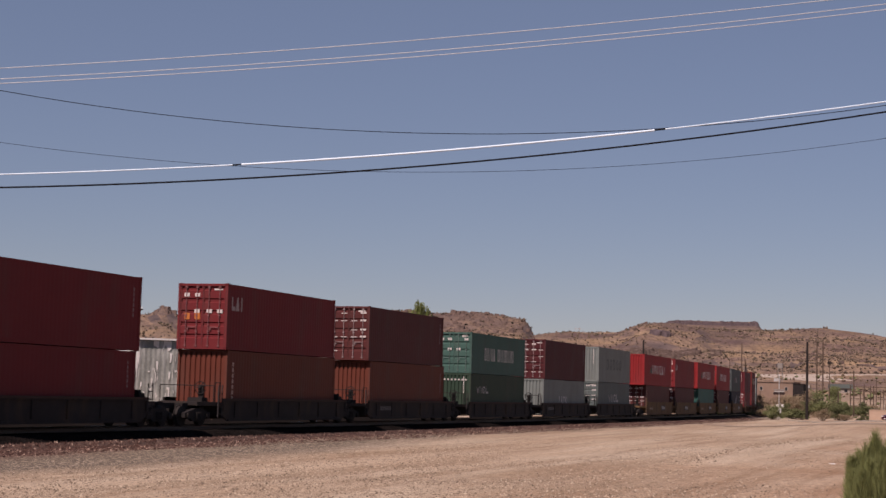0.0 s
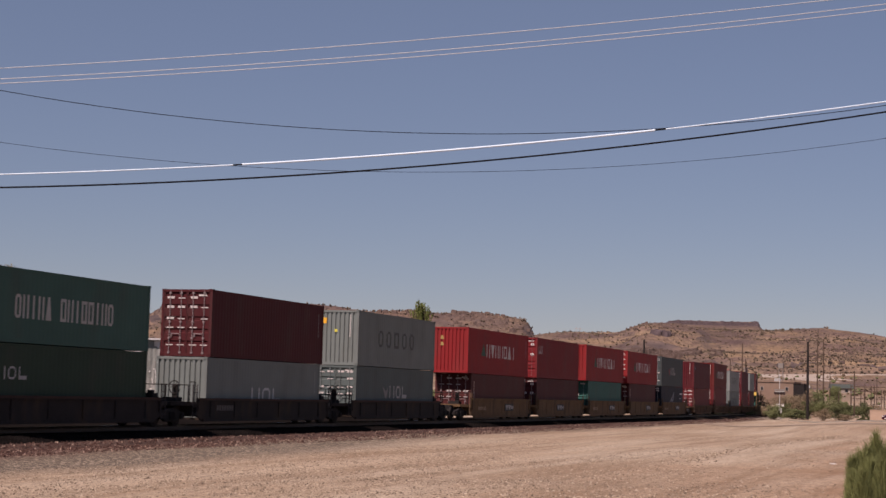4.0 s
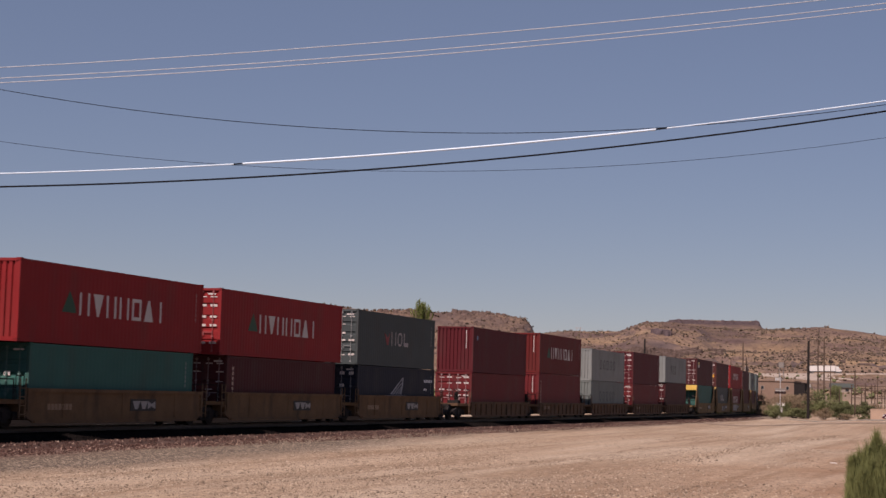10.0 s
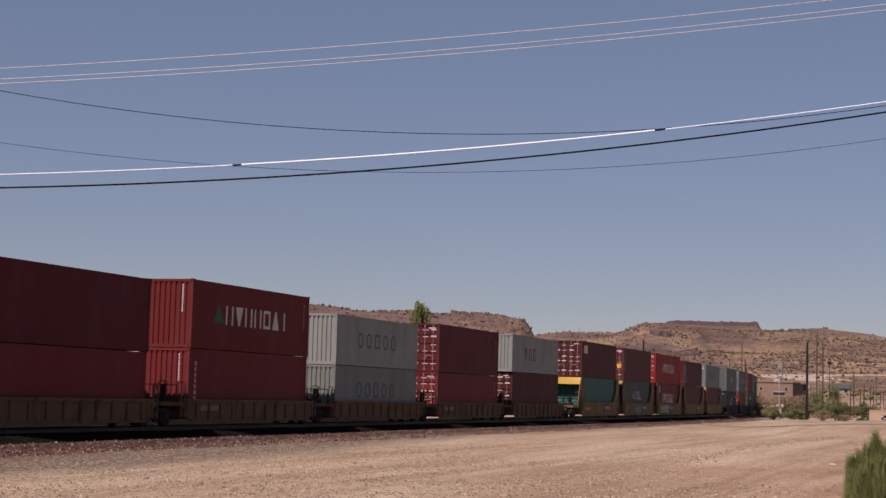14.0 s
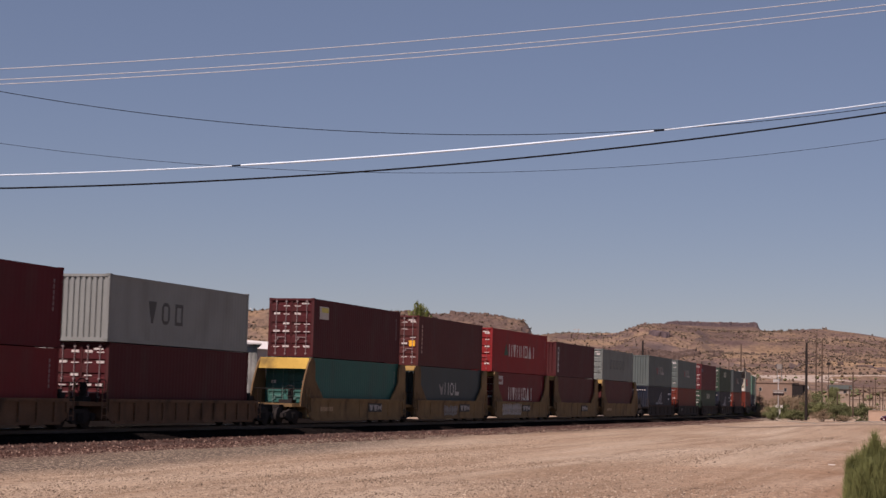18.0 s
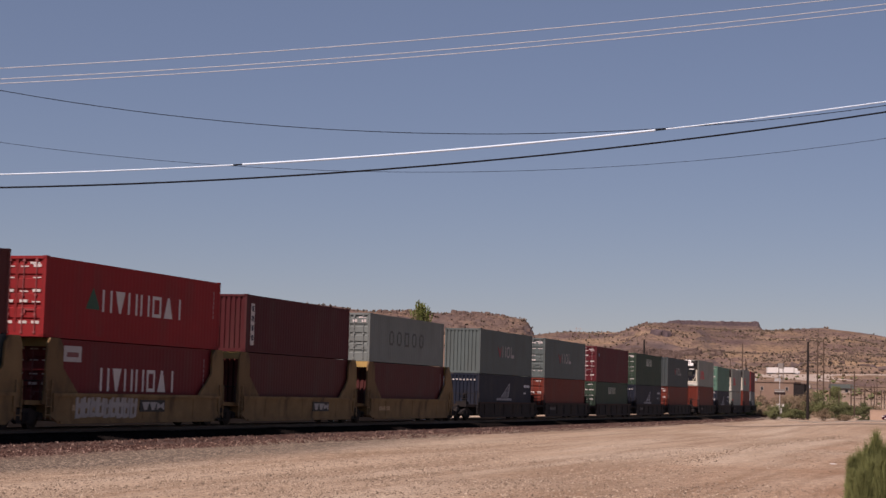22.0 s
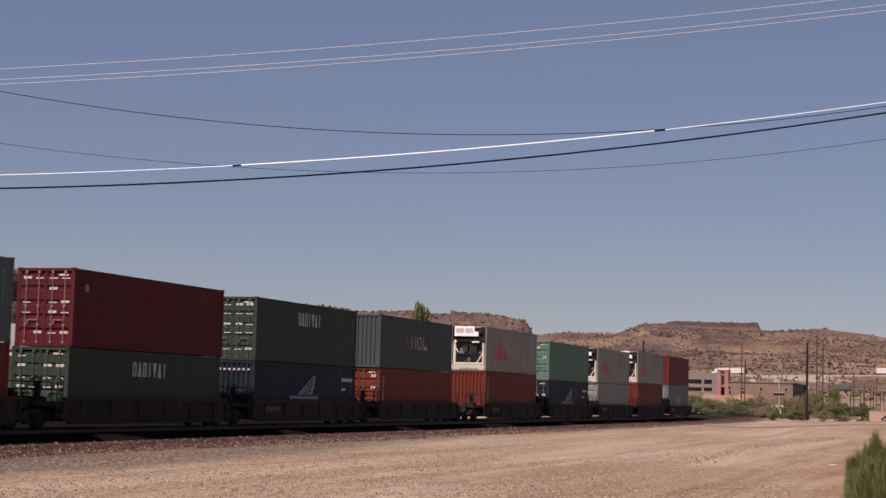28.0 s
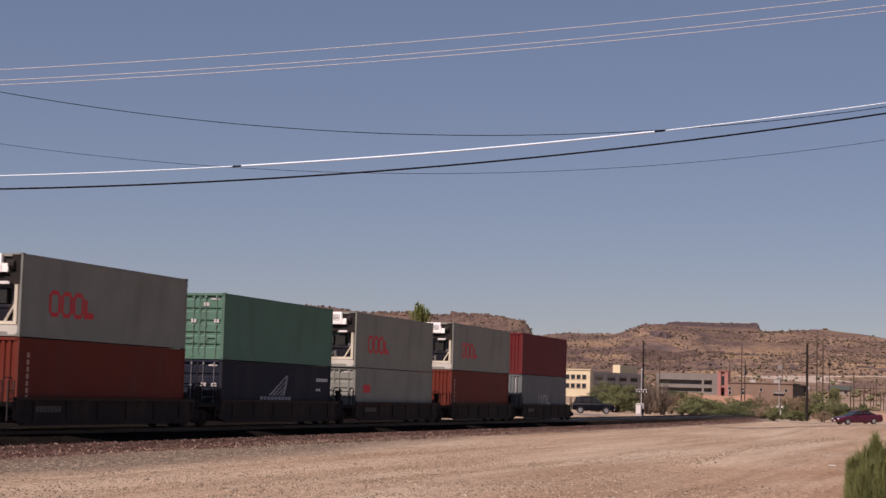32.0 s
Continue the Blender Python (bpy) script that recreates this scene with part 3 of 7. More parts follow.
def wire(points, radius, material, label, part_of=(-0.55, 1.55), name="overhead_wire"):
    """A hanging line: a parabola through three points that lie over one straight line on the ground."""
    (p0, p1, p2) = [Vector(p) for p in points]
    run = (p2 - p0)
    run.z = 0
    length = run.length
    u = run / length
    s1 = (p1 - p0).dot(u)
    k = np.polyfit([0, s1, length], [p0.z, p1.z, p2.z], 2)
    path = []
    for i in range(61):
        s = length * (part_of[0] + (part_of[1] - part_of[0]) * i / 60)
        q = p0 + u * s
        path.append((q.x, q.y, float(np.polyval(k, s))))
    m = Mesh()
    m.smooth = True
    m.sweep(path, radius, 6)
    return solid(name, m, material, label, "wire", "overhead wires")


for line in ([(35.91, 24.67, 9.57), (39.64, 13.88, 10.67), (42.92, 4.4, 11.94)], [(35.91, 24.65, 9.29), (39.64, 13.87, 10.36), (43.39, 3.04, 11.87)], [(35.91, 24.65, 9.17), (39.65, 13.87, 10.23), (43.39, 3.04, 11.72)]):
    wire(line, 0.0105, WIRE_GREY, "thin pale overhead wire against the sky")
wire([(35.92, 24.64, 8.99), (39.66, 13.81, 8.17), (43.40, 3.03, 9.21)], 0.010, CABLE, "thin dark sagging overhead wire")
BARE = [(35.95, 24.54, 6.81), (39.67, 13.80, 7.73), (43.40, 3.03, 9.31)]
bare = wire(BARE, 0.017, ALU, "bright bare metal overhead cable")
wire(BARE, 0.027, ALU, "thick wrapped middle length of the bright cable", (0.272, 0.738), "cable_wrap")
for a, c in ((0.262, 0.272), (0.738, 0.75)):
    wire(BARE, 0.021, CABLE, "dark splice sleeve on the bright cable", (a, c), "splice_sleeve")
wire([(35.96, 24.52, 6.47), (39.67, 13.79, 7.37), (43.40, 3.03, 9.04)], 0.024, CABLE, "thick black overhead cable")
wire([(35.94, 24.58, 7.64), (39.67, 13.79, 7.17), (43.40, 3.03, 8.35)], 0.006, CABLE, "faint thin sagging overhead wire")

# ---- the train: containers ----
W2 = 1.219
PITCHES = (17.196, 15.397, 15.910, 15.448, 15.836, 15.616)
CAR_GAP = 3.419
START, SPEED, SLACK = 65.606, 13.4976, 0.000379


def rib_profile(length, y, depth, pitch):
    """A trapezoid zigzag along x at y; it goes in by depth."""
    n = max(3, round(length / pitch))
    step, out = length / n, []
    for i in range(n):
        x = -length / 2 + i * step
        out += [(x, y), (x + step * 0.26, y), (x + step * 0.5, y + depth), (x + step * 0.76, y + depth)]
    return out + [(length / 2, y)]


def side_panel(length, height, smooth_side):
    def make():
        m = Mesh()
        prof = rib_profile(length - 0.3, 0.0, 0.005, 0.28) if not smooth_side else rib_profile(length - 0.3, 0.0, 0.006, 1.2)
        m.panel(prof, 0.14, height - 0.09)
        return m
    return shared(("side_panel", length, height, smooth_side), make, PAINT)


def frame_mesh(length, height):
    def make():
        m = Mesh()
        h = length / 2
        for sx in (-1, 1):
            for sy in (-1, 1):
                x0, y0 = sx * h, sy * W2
                m.box(min(x0, x0 - sx * 0.15), min(y0, y0 - sy * 0.1), 0.0, max(x0, x0 - sx * 0.15), max(y0, y0 - sy * 0.1), height)
            xa, xb = min(sx * h, sx * (h - 0.11)), max(sx * h, sx * (h - 0.11))
            m.box(xa, -W2 + 0.1, 0.0, xb, W2 - 0.1, 0.15)
            m.box(xa, -W2 + 0.1, height - 0.11, xb, W2 - 0.1, height - 0.004)
        for sy in (-1, 1):
            ya, yb = min(sy * W2, sy * (W2 - 0.06)), max(sy * W2, sy * (W2 - 0.06))
            m.box(-h + 0.15, ya, 0.0, h - 0.15, yb, 0.15)
            m.box(-h + 0.15, ya, height - 0.1, h - 0.15, yb, height - 0.012)
        return m
    return shared(("corner_frame", length, height), make, PAINT)


def roof_mesh(length, height):
    def make():
        m = Mesh()
        k = 20
        step = (length - 0.3) / k
        for i in range(k):
            x = -length / 2 + 0.15 + i * step
            m.box(x, -W2 + 0.06, height - 0.05, x + step * 0.6, W2 - 0.06, height - 0.02)
            m.box(x + step * 0.6, -W2 + 0.06, height - 0.06, x + step, W2 - 0.06, height - 0.034)
        m.box(-length / 2 + 0.12, -W2 + 0.07, 0.05, length / 2 - 0.12, W2 - 0.07, 0.13)
        return m
    return shared(("roof_panel", length, height), make, PAINT)


def end_panel(height):
    """The ribbed front wall, in its own plane x = 0, facing -x."""
    def make():
        m = Mesh()
        prof = []
        for i in range(9):     # broad faces, narrow steep grooves
            y = -1.12 + i * 2.24 / 9
            prof += [(y, 0.0), (y + 0.135, 0.0), (y + 0.16, 0.065), (y + 0.224, 0.065)]
        prof += [(1.12, 0.0)]
        b, k = len(m.v), len(prof)
        for z in (0.14, height - 0.1):
            m.v += [(0.02 + d, y, z) for y, d in prof]
        m.f += [(b + i, b + k + i, b + k + i + 1, b + i + 1) for i in range(k - 1)]
        return m
    return shared(("front_wall", height), make, PAINT)


def door_leaf(height):
    """One door leaf with pressed horizontal bands, 1.1 m wide, facing -x."""
    def make():
        m = Mesh()
        z0, z1 = 0.15, height - 0.12
        rows = 5
        step = (z1 - z0) / rows
        prof = []
        for i in range(rows):
            z = z0 + i * step
            prof += [(0.0, z), (0.0, z + step * 0.62), (0.045, z + step * 0.70), (0.045, z + step * 0.92)]
        prof += [(0.0, z1)]
        b, k = len(m.v), len(prof)
        for y in (0.05, 1.05):
            m.v += [(0.03 + d, y, z) for d, z in prof]
        m.f += [(b + i, b + k + i, b + k + i + 1, b + i + 1) for i in range(k - 1)]
        m.box(0.015, 0.0, z0, 0.075, 0.05, z1)
        m.box(0.015, 1.05, z0, 0.075, 1.1, z1)
        return m
    return shared(("door_leaf", height), make, PAINT)


def lock_rod(height):
    def make():
        m = Mesh()
        m.tube((0, 0, 0.09), (0, 0, height - 0.07), 0.02, sides=6)
        for z in (0.12, 0.75, 1.45, height - 0.2):
            m.box(-0.025, -0.05, z, 0.03, 0.05, z + 0.07)
        return m
    return shared(("lock_rod", height), make, PAINT)


def handle_mesh():
    m = Mesh()
    m.box(-0.02, 0.0, 0, 0.0, 0.42, 0.035)
    m.box(-0.02, 0.36, -0.12, 0.0, 0.42, 0.05)
    return m


def casting_mesh():
    m = Mesh()
    m.box(-0.004, -0.004, 0, 0.178, 0.162, 0.118)
    m.box(-0.006, 0.05, 0.035, -0.004, 0.11, 0.085)
    return m


def marks(name, rects, parent, face_y, colour, label="", slab=0.006):
    """Painted bars on the near long side, each a part of its own: (x0, z0, x1, z1)."""
    for x0, z0, x1, z1 in rects:
        w, h = round(x1 - x0, 3), round(z1 - z0, 3)
        data = shared(("bar", w, h, slab), lambda: Mesh().box(0, -slab, 0, w, 0.03, h), MARK)
        part(name, data, MARK, parent, label, at=(x0, face_y, z0), colour=colour)


def letter_bars(x, z, width, height, n, gap=0.3):
    """A row of n upright blocks, as large as the letters they stand for."""
    w = width / (n + (n - 1) * gap)
    return [(x + i * w * (1 + gap), z, x + i * w * (1 + gap) + w, z + height) for i in range(n)]


def glyph(kind, w, h):
    """A plain block sign as large as a letter: strokes in a box w wide and h high, on the plane y = 0."""
    k, m = min(0.30 * w, 0.16 * h), Mesh()

    def bar(x0, z0, x1, z1):
        m.box(x0, -0.006, z0, x1, 0.03, z1)

    if kind == 0:      # one post at the near edge
        bar(0, 0, k, h)
    elif kind == 1:    # a wedge on its point
        m.prism([(w / 2 - k / 2, 0), (w / 2 + k / 2, 0), (w, h), (0, h)], "y", -0.006, 0.03)
    elif kind == 2:    # one post before a low block
        bar(0, 0, k, h)
        bar(k, 0, w, h * 0.3)
    elif kind == 3:    # a hollow frame
        bar(0, 0, k, h)
        bar(w - k, 0, w, h)
        bar(k, 0, w - k, k)
        bar(k, h - k, w - k, h)
    elif kind == 4:    # a wedge on its base
        m.prism([(0, 0), (w, 0), (w / 2 + k / 2, h), (w / 2 - k / 2, h)], "y", -0.006, 0.03)
    elif kind == 5:    # one post
        bar(w / 2 - k / 2, 0, w / 2 + k / 2, h)
    else:              # a ring with cut corners
        c = min(w, h) * 0.28
        o = [(c, 0), (w - c, 0), (w, c), (w, h - c), (w - c, h), (c, h), (0, h - c), (0, c)]
        i_ = [(min(max(x, k), w - k), min(max(z, k), h - k)) for x, z in o]
        for n in range(8):
            q = (n + 1) % 8
            m.prism([o[n], o[q], i_[q], i_[n]], "y", -0.006, 0.03)
    return m


def word_shapes(x, z, width, height, kinds, parent, face_y, colour, label, gap=0.35):
    """A row of plain block signs, one for each letter of a mark."""
    n = len(kinds)
    w = round(width / (n + (n - 1) * gap), 3)
    for i, kind in enumerate(kinds):
        data = shared(("glyph", kind, w, round(height, 3)), lambda: glyph(kind, w, height), MARK)
        part("logo", data, MARK, parent, label, at=(x + i * w * (1 + gap), face_y, z), colour=colour)
        if kind == 0:      # its second post
            part("logo", data, MARK, parent, label, at=(x + i * w * (1 + gap) + w - min(0.30 * w, 0.16 * height), face_y, z), colour=colour)


REDS = {"red": (0.128, 0.017, 0.019), "scarlet": (0.219, 0.018, 0.019), "cherry": (0.158, 0.014, 0.017), "orange": (0.131, 0.025, 0.015), "brown": (0.076, 0.020, 0.019),
        "maroon": (0.063, 0.012, 0.014), "wine": (0.085, 0.011, 0.015), "green": (0.041, 0.094, 0.079), "russet": (0.108, 0.029, 0.018), "dkgreen": (0.025, 0.047, 0.032), "teal": (0.028, 0.105, 0.09),
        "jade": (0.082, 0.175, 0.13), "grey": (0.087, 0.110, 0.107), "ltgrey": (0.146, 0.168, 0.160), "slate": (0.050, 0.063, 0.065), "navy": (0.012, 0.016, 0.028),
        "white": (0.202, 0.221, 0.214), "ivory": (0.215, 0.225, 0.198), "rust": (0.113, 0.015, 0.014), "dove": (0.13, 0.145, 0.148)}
WORDS = {"red": "red", "russet": "russet-orange", "scarlet": "bright red", "cherry": "cherry red", "orange": "orange-red", "brown": "brown-red", "maroon": "dark maroon", "wine": "crimson",
         "green": "green", "dkgreen": "dark green", "teal": "teal", "jade": "light green", "grey": "grey", "ltgrey": "light grey",
         "slate": "slate grey", "navy": "navy blue", "white": "off-white", "dove": "pale grey", "ivory": "ivory-grey", "rust": "rust red"}
PALE, DARKMARK, ORANGE_MARK, RED_MARK = (0.46, 0.43, 0.41), (0.03, 0.035, 0.05), (0.75, 0.38, 0.03), (0.55, 0.03, 0.035)


def reefer_front(box, H):
    """The cooling machine in the end wall of a refrigerated container."""
    x = -6.095
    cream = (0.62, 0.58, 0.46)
    f = Mesh()
    for y0, y1 in ((-1.07, -0.94), (0.90, 1.05)):
        f.box(x - 0.005, y0, 0.40, x + 0.10, y1, 2.0)
    f.box(x - 0.005, -0.94, 0.40, x + 0.10, 0.90, 0.52)
    part("machine_frame", f, PAINT, box, "cream frame of the cooling unit", colour=cream)
    f = Mesh().prism([(-1.12, 0.05), (-0.75, 0.05), (-0.70, 0.15), (0.55, 0.15), (0.60, 0.05), (1.12, 0.05), (1.12, 0.38), (-1.12, 0.38)], "x", x - 0.004, x + 0.10)
    part("foot_beam", f, PAINT, box, "cream beam with fork pockets under the cooling unit", colour=(0.5, 0.49, 0.43))
    for (ya, za), (yb, zb) in (((-0.95, 1.08), (-0.58, 0.50)), ((0.92, 1.50), (0.72, 1.18))):
        part("brace", Mesh().tube((x + 0.03, ya, za), (x + 0.03, yb, zb), 0.045, sides=6), PAINT, box, "cream diagonal brace", colour=cream)
    part("back_wall", Mesh().box(x + 0.40, -1.1, 0.38, x + 0.46, 1.1, H - 0.1), PAINT, box, "pale back wall of the machine bay", colour=(0.15, 0.15, 0.155))
    d = Mesh()
    d.box(x + 0.06, -1.12, H - 1.0, x + 0.40, 1.12, H - 0.03)
    d.box(x - 0.02, -1.14, H - 1.08, x + 0.06, -0.80, H - 0.05)
    d.box(x - 0.02, 0.99, H - 1.08, x + 0.06, 1.14, H - 0.05)
    d.tube((x + 0.02, -0.72, H - 0.42), (x + 0.02, -0.95, H - 0.42), 0.19, sides=10)
    part("condenser", d, STEEL_DARK, box, "black condenser casing")
    c = Mesh().box(x - 0.10, -0.40, H - 0.66, x + 0.06, 0.96, H - 0.01)
    c.box(x - 0.06, -0.66, H - 0.66, x + 0.06, -0.40, H - 0.36)
    c.prism([(-0.34, H - 0.55), (0.90, H - 0.55), (0.86, H - 0.60), (-0.30, H - 0.60)], "x", x - 0.115, x - 0.10)
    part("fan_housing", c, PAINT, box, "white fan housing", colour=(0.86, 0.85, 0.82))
    for y0 in (-0.30, 0.34):
        part("fan_grille", Mesh().box(x - 0.11, y0, H - 0.46, x - 0.10, y0 + 0.52, H - 0.16), PAINT2, box, "slotted fan grille", colour=(0.16, 0.16, 0.16))
        for i in range(4):
            part("slat", shared("grille_slat", lambda: Mesh().box(-0.122, 0, 0, -0.11, 0.52, 0.035), PAINT), PAINT, box, at=(x, y0, H - 0.44 + i * 0.072), colour=(0.8, 0.79, 0.76))
    for y0, w in ((-0.72, 0.5), (0.82, 0.22)):
        part("bracket", Mesh().box(x - 0.03, y0, H - 1.08, x + 0.06, y0 + w, H - 0.98), PAINT, box, "white bracket", colour=(0.7, 0.69, 0.66))
    part("control_box", Mesh().box(x + 0.12, 0.12, 1.22, x + 0.40, 0.44, 1.62), PAINT2, box, "dark green control box", colour=(0.03, 0.045, 0.04))
    part("control_box", Mesh().box(x + 0.12, -0.55, 1.15, x + 0.40, 0.0, 1.70), PAINT2, box, "dark control box", colour=(0.025, 0.027, 0.026))
    k = Mesh()
    k.tube((x + 0.16, -0.88, 1.02), (x + 0.16, 0.82, 1.02), 0.10, sides=10)
    k.box(x + 0.10, -0.9, 0.52, x + 0.40, 0.86, 0.94)
    part("receiver_tank", k, PAINT2, box, "dark blue lying tank over the compressor", colour=(0.012, 0.013, 0.019))
    k = Mesh().tube((x + 0.06, -0.05, 0.52), (x + 0.06, -0.05, 0.86), 0.09, sides=8).tube((x + 0.06, 0.22, 0.54), (x + 0.06, 0.05, 0.80), 0.03, sides=6)
    part("compressor", k, PAINT2, box, "grey compressor and pipes", colour=(0.14, 0.14, 0.13))


def container(colour, end, length, H, logo, stack, tier):
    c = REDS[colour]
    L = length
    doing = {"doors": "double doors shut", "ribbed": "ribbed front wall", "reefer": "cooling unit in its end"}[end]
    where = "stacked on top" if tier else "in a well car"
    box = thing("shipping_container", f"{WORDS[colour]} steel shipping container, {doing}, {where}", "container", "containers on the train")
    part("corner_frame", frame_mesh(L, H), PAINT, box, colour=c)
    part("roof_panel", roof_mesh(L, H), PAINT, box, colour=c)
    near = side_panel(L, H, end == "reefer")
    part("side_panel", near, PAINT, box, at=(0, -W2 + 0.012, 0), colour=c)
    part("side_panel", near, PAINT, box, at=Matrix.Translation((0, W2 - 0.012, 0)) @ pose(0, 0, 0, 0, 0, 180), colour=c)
    cast = shared("corner_casting", casting_mesh, PAINT)
    dk = tuple(v * 0.75 for v in c)
    for sx in (-1, 1):
        for z in (-0.012, H - 0.106):
            part("corner_casting", cast, PAINT, box, at=Matrix.Translation((sx * (L / 2 + 0.002), sx * (W2 + 0.002), z)) @ pose(0, 0, 0, 0, 0, 0 if sx < 0 else 180), colour=dk)
            flip = pose(0, 0, 0, 0, 0, -90 if sx < 0 else 90)
            part("corner_casting", cast, PAINT, box, at=Matrix.Translation((sx * (L / 2 + 0.002), -sx * (W2 + 0.002), z)) @ flip, colour=dk)
    if tier:
        lock = shared("twist_lock", lambda: Mesh().box(-0.05, -0.05, -0.03, 0.05, 0.05, 0.0), STEEL_DARK)
        for sx in (-1, 1):
            for sy in (-1, 1):
                part("twist_lock", lock, STEEL_DARK, box, at=(sx * 6.0, sy * (W2 - 0.08), 0))
    fx = -L / 2
    part("front_wall", end_panel(H), PAINT, box, at=Matrix.Translation((L / 2, 0, 0)) @ pose(0, 0, 0, 0, 0, 180), colour=c)
    if end == "ribbed":
        part("front_wall", end_panel(H), PAINT, box, at=(fx, 0, 0), colour=c)
        if ((stack + tier) % 3 == 0 or stack in (11, 12)) and stack not in (8, 13) and colour != "navy":
            for i in range(9):
                part("number_strip", shared(("end_bar", H), lambda: Mesh().box(0, 0, 0, 0.008, 0.055, H * 0.035), MARK), MARK, box, "white bar of an upright number strip", at=(fx + 0.012, -0.77, H * (0.52 + 0.046 * i)), colour=PALE)
        if colour == "navy" or (stack, tier) == (3, 0):
            for i in range(8):
                part("number_bar", shared("number_bar", lambda: Mesh().box(0, 0, 0, 0.008, 0.11, 0.10), MARK), MARK, box, at=(fx + 0.012, -0.95 + i * 0.24, H - 0.45), colour=PALE)
        if (stack, tier) == (5, 1):
            part("sticker", Mesh().box(fx + 0.012, 0.62, H - 0.7, fx + 0.02, 0.86, H - 0.4), MARK, box, "orange sticker", colour=ORANGE_MARK)
            part("sticker", Mesh().box(fx + 0.012, 0.0, H - 1.15, fx + 0.02, 0.15, H - 1.0), MARK, box, "yellow sticker", colour=(0.6, 0.55, 0.08))
        if (stack, tier) == (6, 1):
            for z0 in (0.55, 0.95):
                part("sticker", Mesh().prism([(0.42, H - z0 - 0.22), (0.66, H - z0 - 0.22), (0.62, H - z0), (0.48, H - z0)], "x", fx + 0.012, fx + 0.02), MARK, box, "faded green and yellow emblem", colour=(0.30, 0.21, 0.07))
    elif end == "doors":
        leaf, rod, grip = door_leaf(H), lock_rod(H), shared("door_handle", handle_mesh, PAINT)
        pale_rod = colour in ("maroon", "wine", "brown", "navy", "slate") or (stack, tier) in ((11, 0), (14, 0))
        rodc = tuple(min(1.0, v * 0.9 + (0.16 if pale_rod else 0.06)) for v in c)
        for y in (-1.105, 0.005):
            d = part("door", leaf, PAINT, box, at=(fx, y, 0), colour=c)
            for ry in (0.27, 0.80):
                part("lock_rod", rod, PAINT, d, "", at=(-0.01, ry, 0), colour=rodc)
            part("door_handle", grip, PAINT, d, at=(-0.02, 0.3, 0.95), colour=rodc)
            part("door_gasket", shared(("gasket", H), lambda: Mesh().box(0.012, -0.012, 0.15, 0.07, 0.0, H - 0.12).box(0.012, 1.1, 0.15, 0.07, 1.112, H - 0.12), RUBBER), RUBBER, d)
        seed = random.Random(stack * 7 + tier)
        bright = colour in ("maroon", "brown", "wine", "slate", "dkgreen", "grey", "red", "scarlet") and stack not in (1, 7, 13)
        heights = (0.16, 0.42, 0.55, 0.72, 0.86) if bright else (0.55, 0.8)
        def door_bar(y, z, w, h):
            part("door_marking", shared(("door_bar", w, h), lambda: Mesh().box(0, 0, 0, 0.02, w, h), MARK), MARK, box, "", at=(fx + 0.008, y, z), colour=(0.50, 0.46, 0.44))

        # Bright bars paint the sun glints on the pressed bands; the rest are markings.
        for y0 in (-1.02, -0.5, 0.1, 0.62):
            for hh in heights:
                if bright and seed.random() < 0.82:
                    door_bar(y0, H * hh, 0.33, 0.045 if seed.random() < 0.6 else 0.10)
                elif not bright and seed.random() < 0.5:
                    door_bar(y0 + 0.05, H * hh, 0.25, 0.16)
        door_bar(-0.95, H * 0.94 - 0.12, 0.4, 0.07)
        if (stack, tier) == (17, 1):
            part("sticker", Mesh().box(fx + 0.004, -0.98, H * 0.38, fx + 0.028, -0.62, H * 0.5), MARK, box, "orange-yellow sticker", colour=ORANGE_MARK)
        if (stack, tier) == (1, 1):
            for y in (0.62, 0.12):
                part("sticker", Mesh().box(fx + 0.004, y, H * 0.45, fx + 0.028, y + 0.26, H * 0.55), MARK, box, "faded orange sticker", colour=(0.42, 0.13, 0.03))
    else:
        reefer_front(box, H)
    fy = -W2 + 0.012
    h2 = L / 2
    if logo == "long":        # seven bold pale signs in the middle, a small green mark before them
        word_shapes(-2.9, H * 0.38, 6.5, H * 0.29, (0, 1, 0, 0, 3, 4, 5), box, fy, PALE, "pale maker's mark in block shapes")
        part("emblem", Mesh().prism([(-4.05, H * 0.40), (-3.1, H * 0.40), (-3.2, H * 0.48), (-3.58, H * 0.68), (-3.95, H * 0.48)], "y", fy - 0.006, fy + 0.02), MARK, box, "small dark green tent-shaped emblem", colour=(0.012, 0.06, 0.034))
    elif logo == "long_low":
        word_shapes(-2.9, H * 0.36, 6.0, H * 0.30, (0, 1, 0, 0, 3, 4, 5), box, fy, PALE, "pale maker's mark in block shapes")
        marks("emblem", [(-5.5, H * 0.72, -4.3, H * 0.92)], box, fy, (0.36, 0.34, 0.33), "pale square emblem")
        marks("emblem", [(-5.3, H * 0.78, -4.5, H * 0.84)], box, fy, (0.16, 0.05, 0.05), "dark bar on the emblem", slab=0.009)
    elif logo == "wide":
        word_shapes(-3.3, H * 0.33, 2.3, H * 0.32, (6, 0, 5, 0, 4), box, fy, (0.34, 0.34, 0.32), "pale maker's mark in block shapes", 0.3)
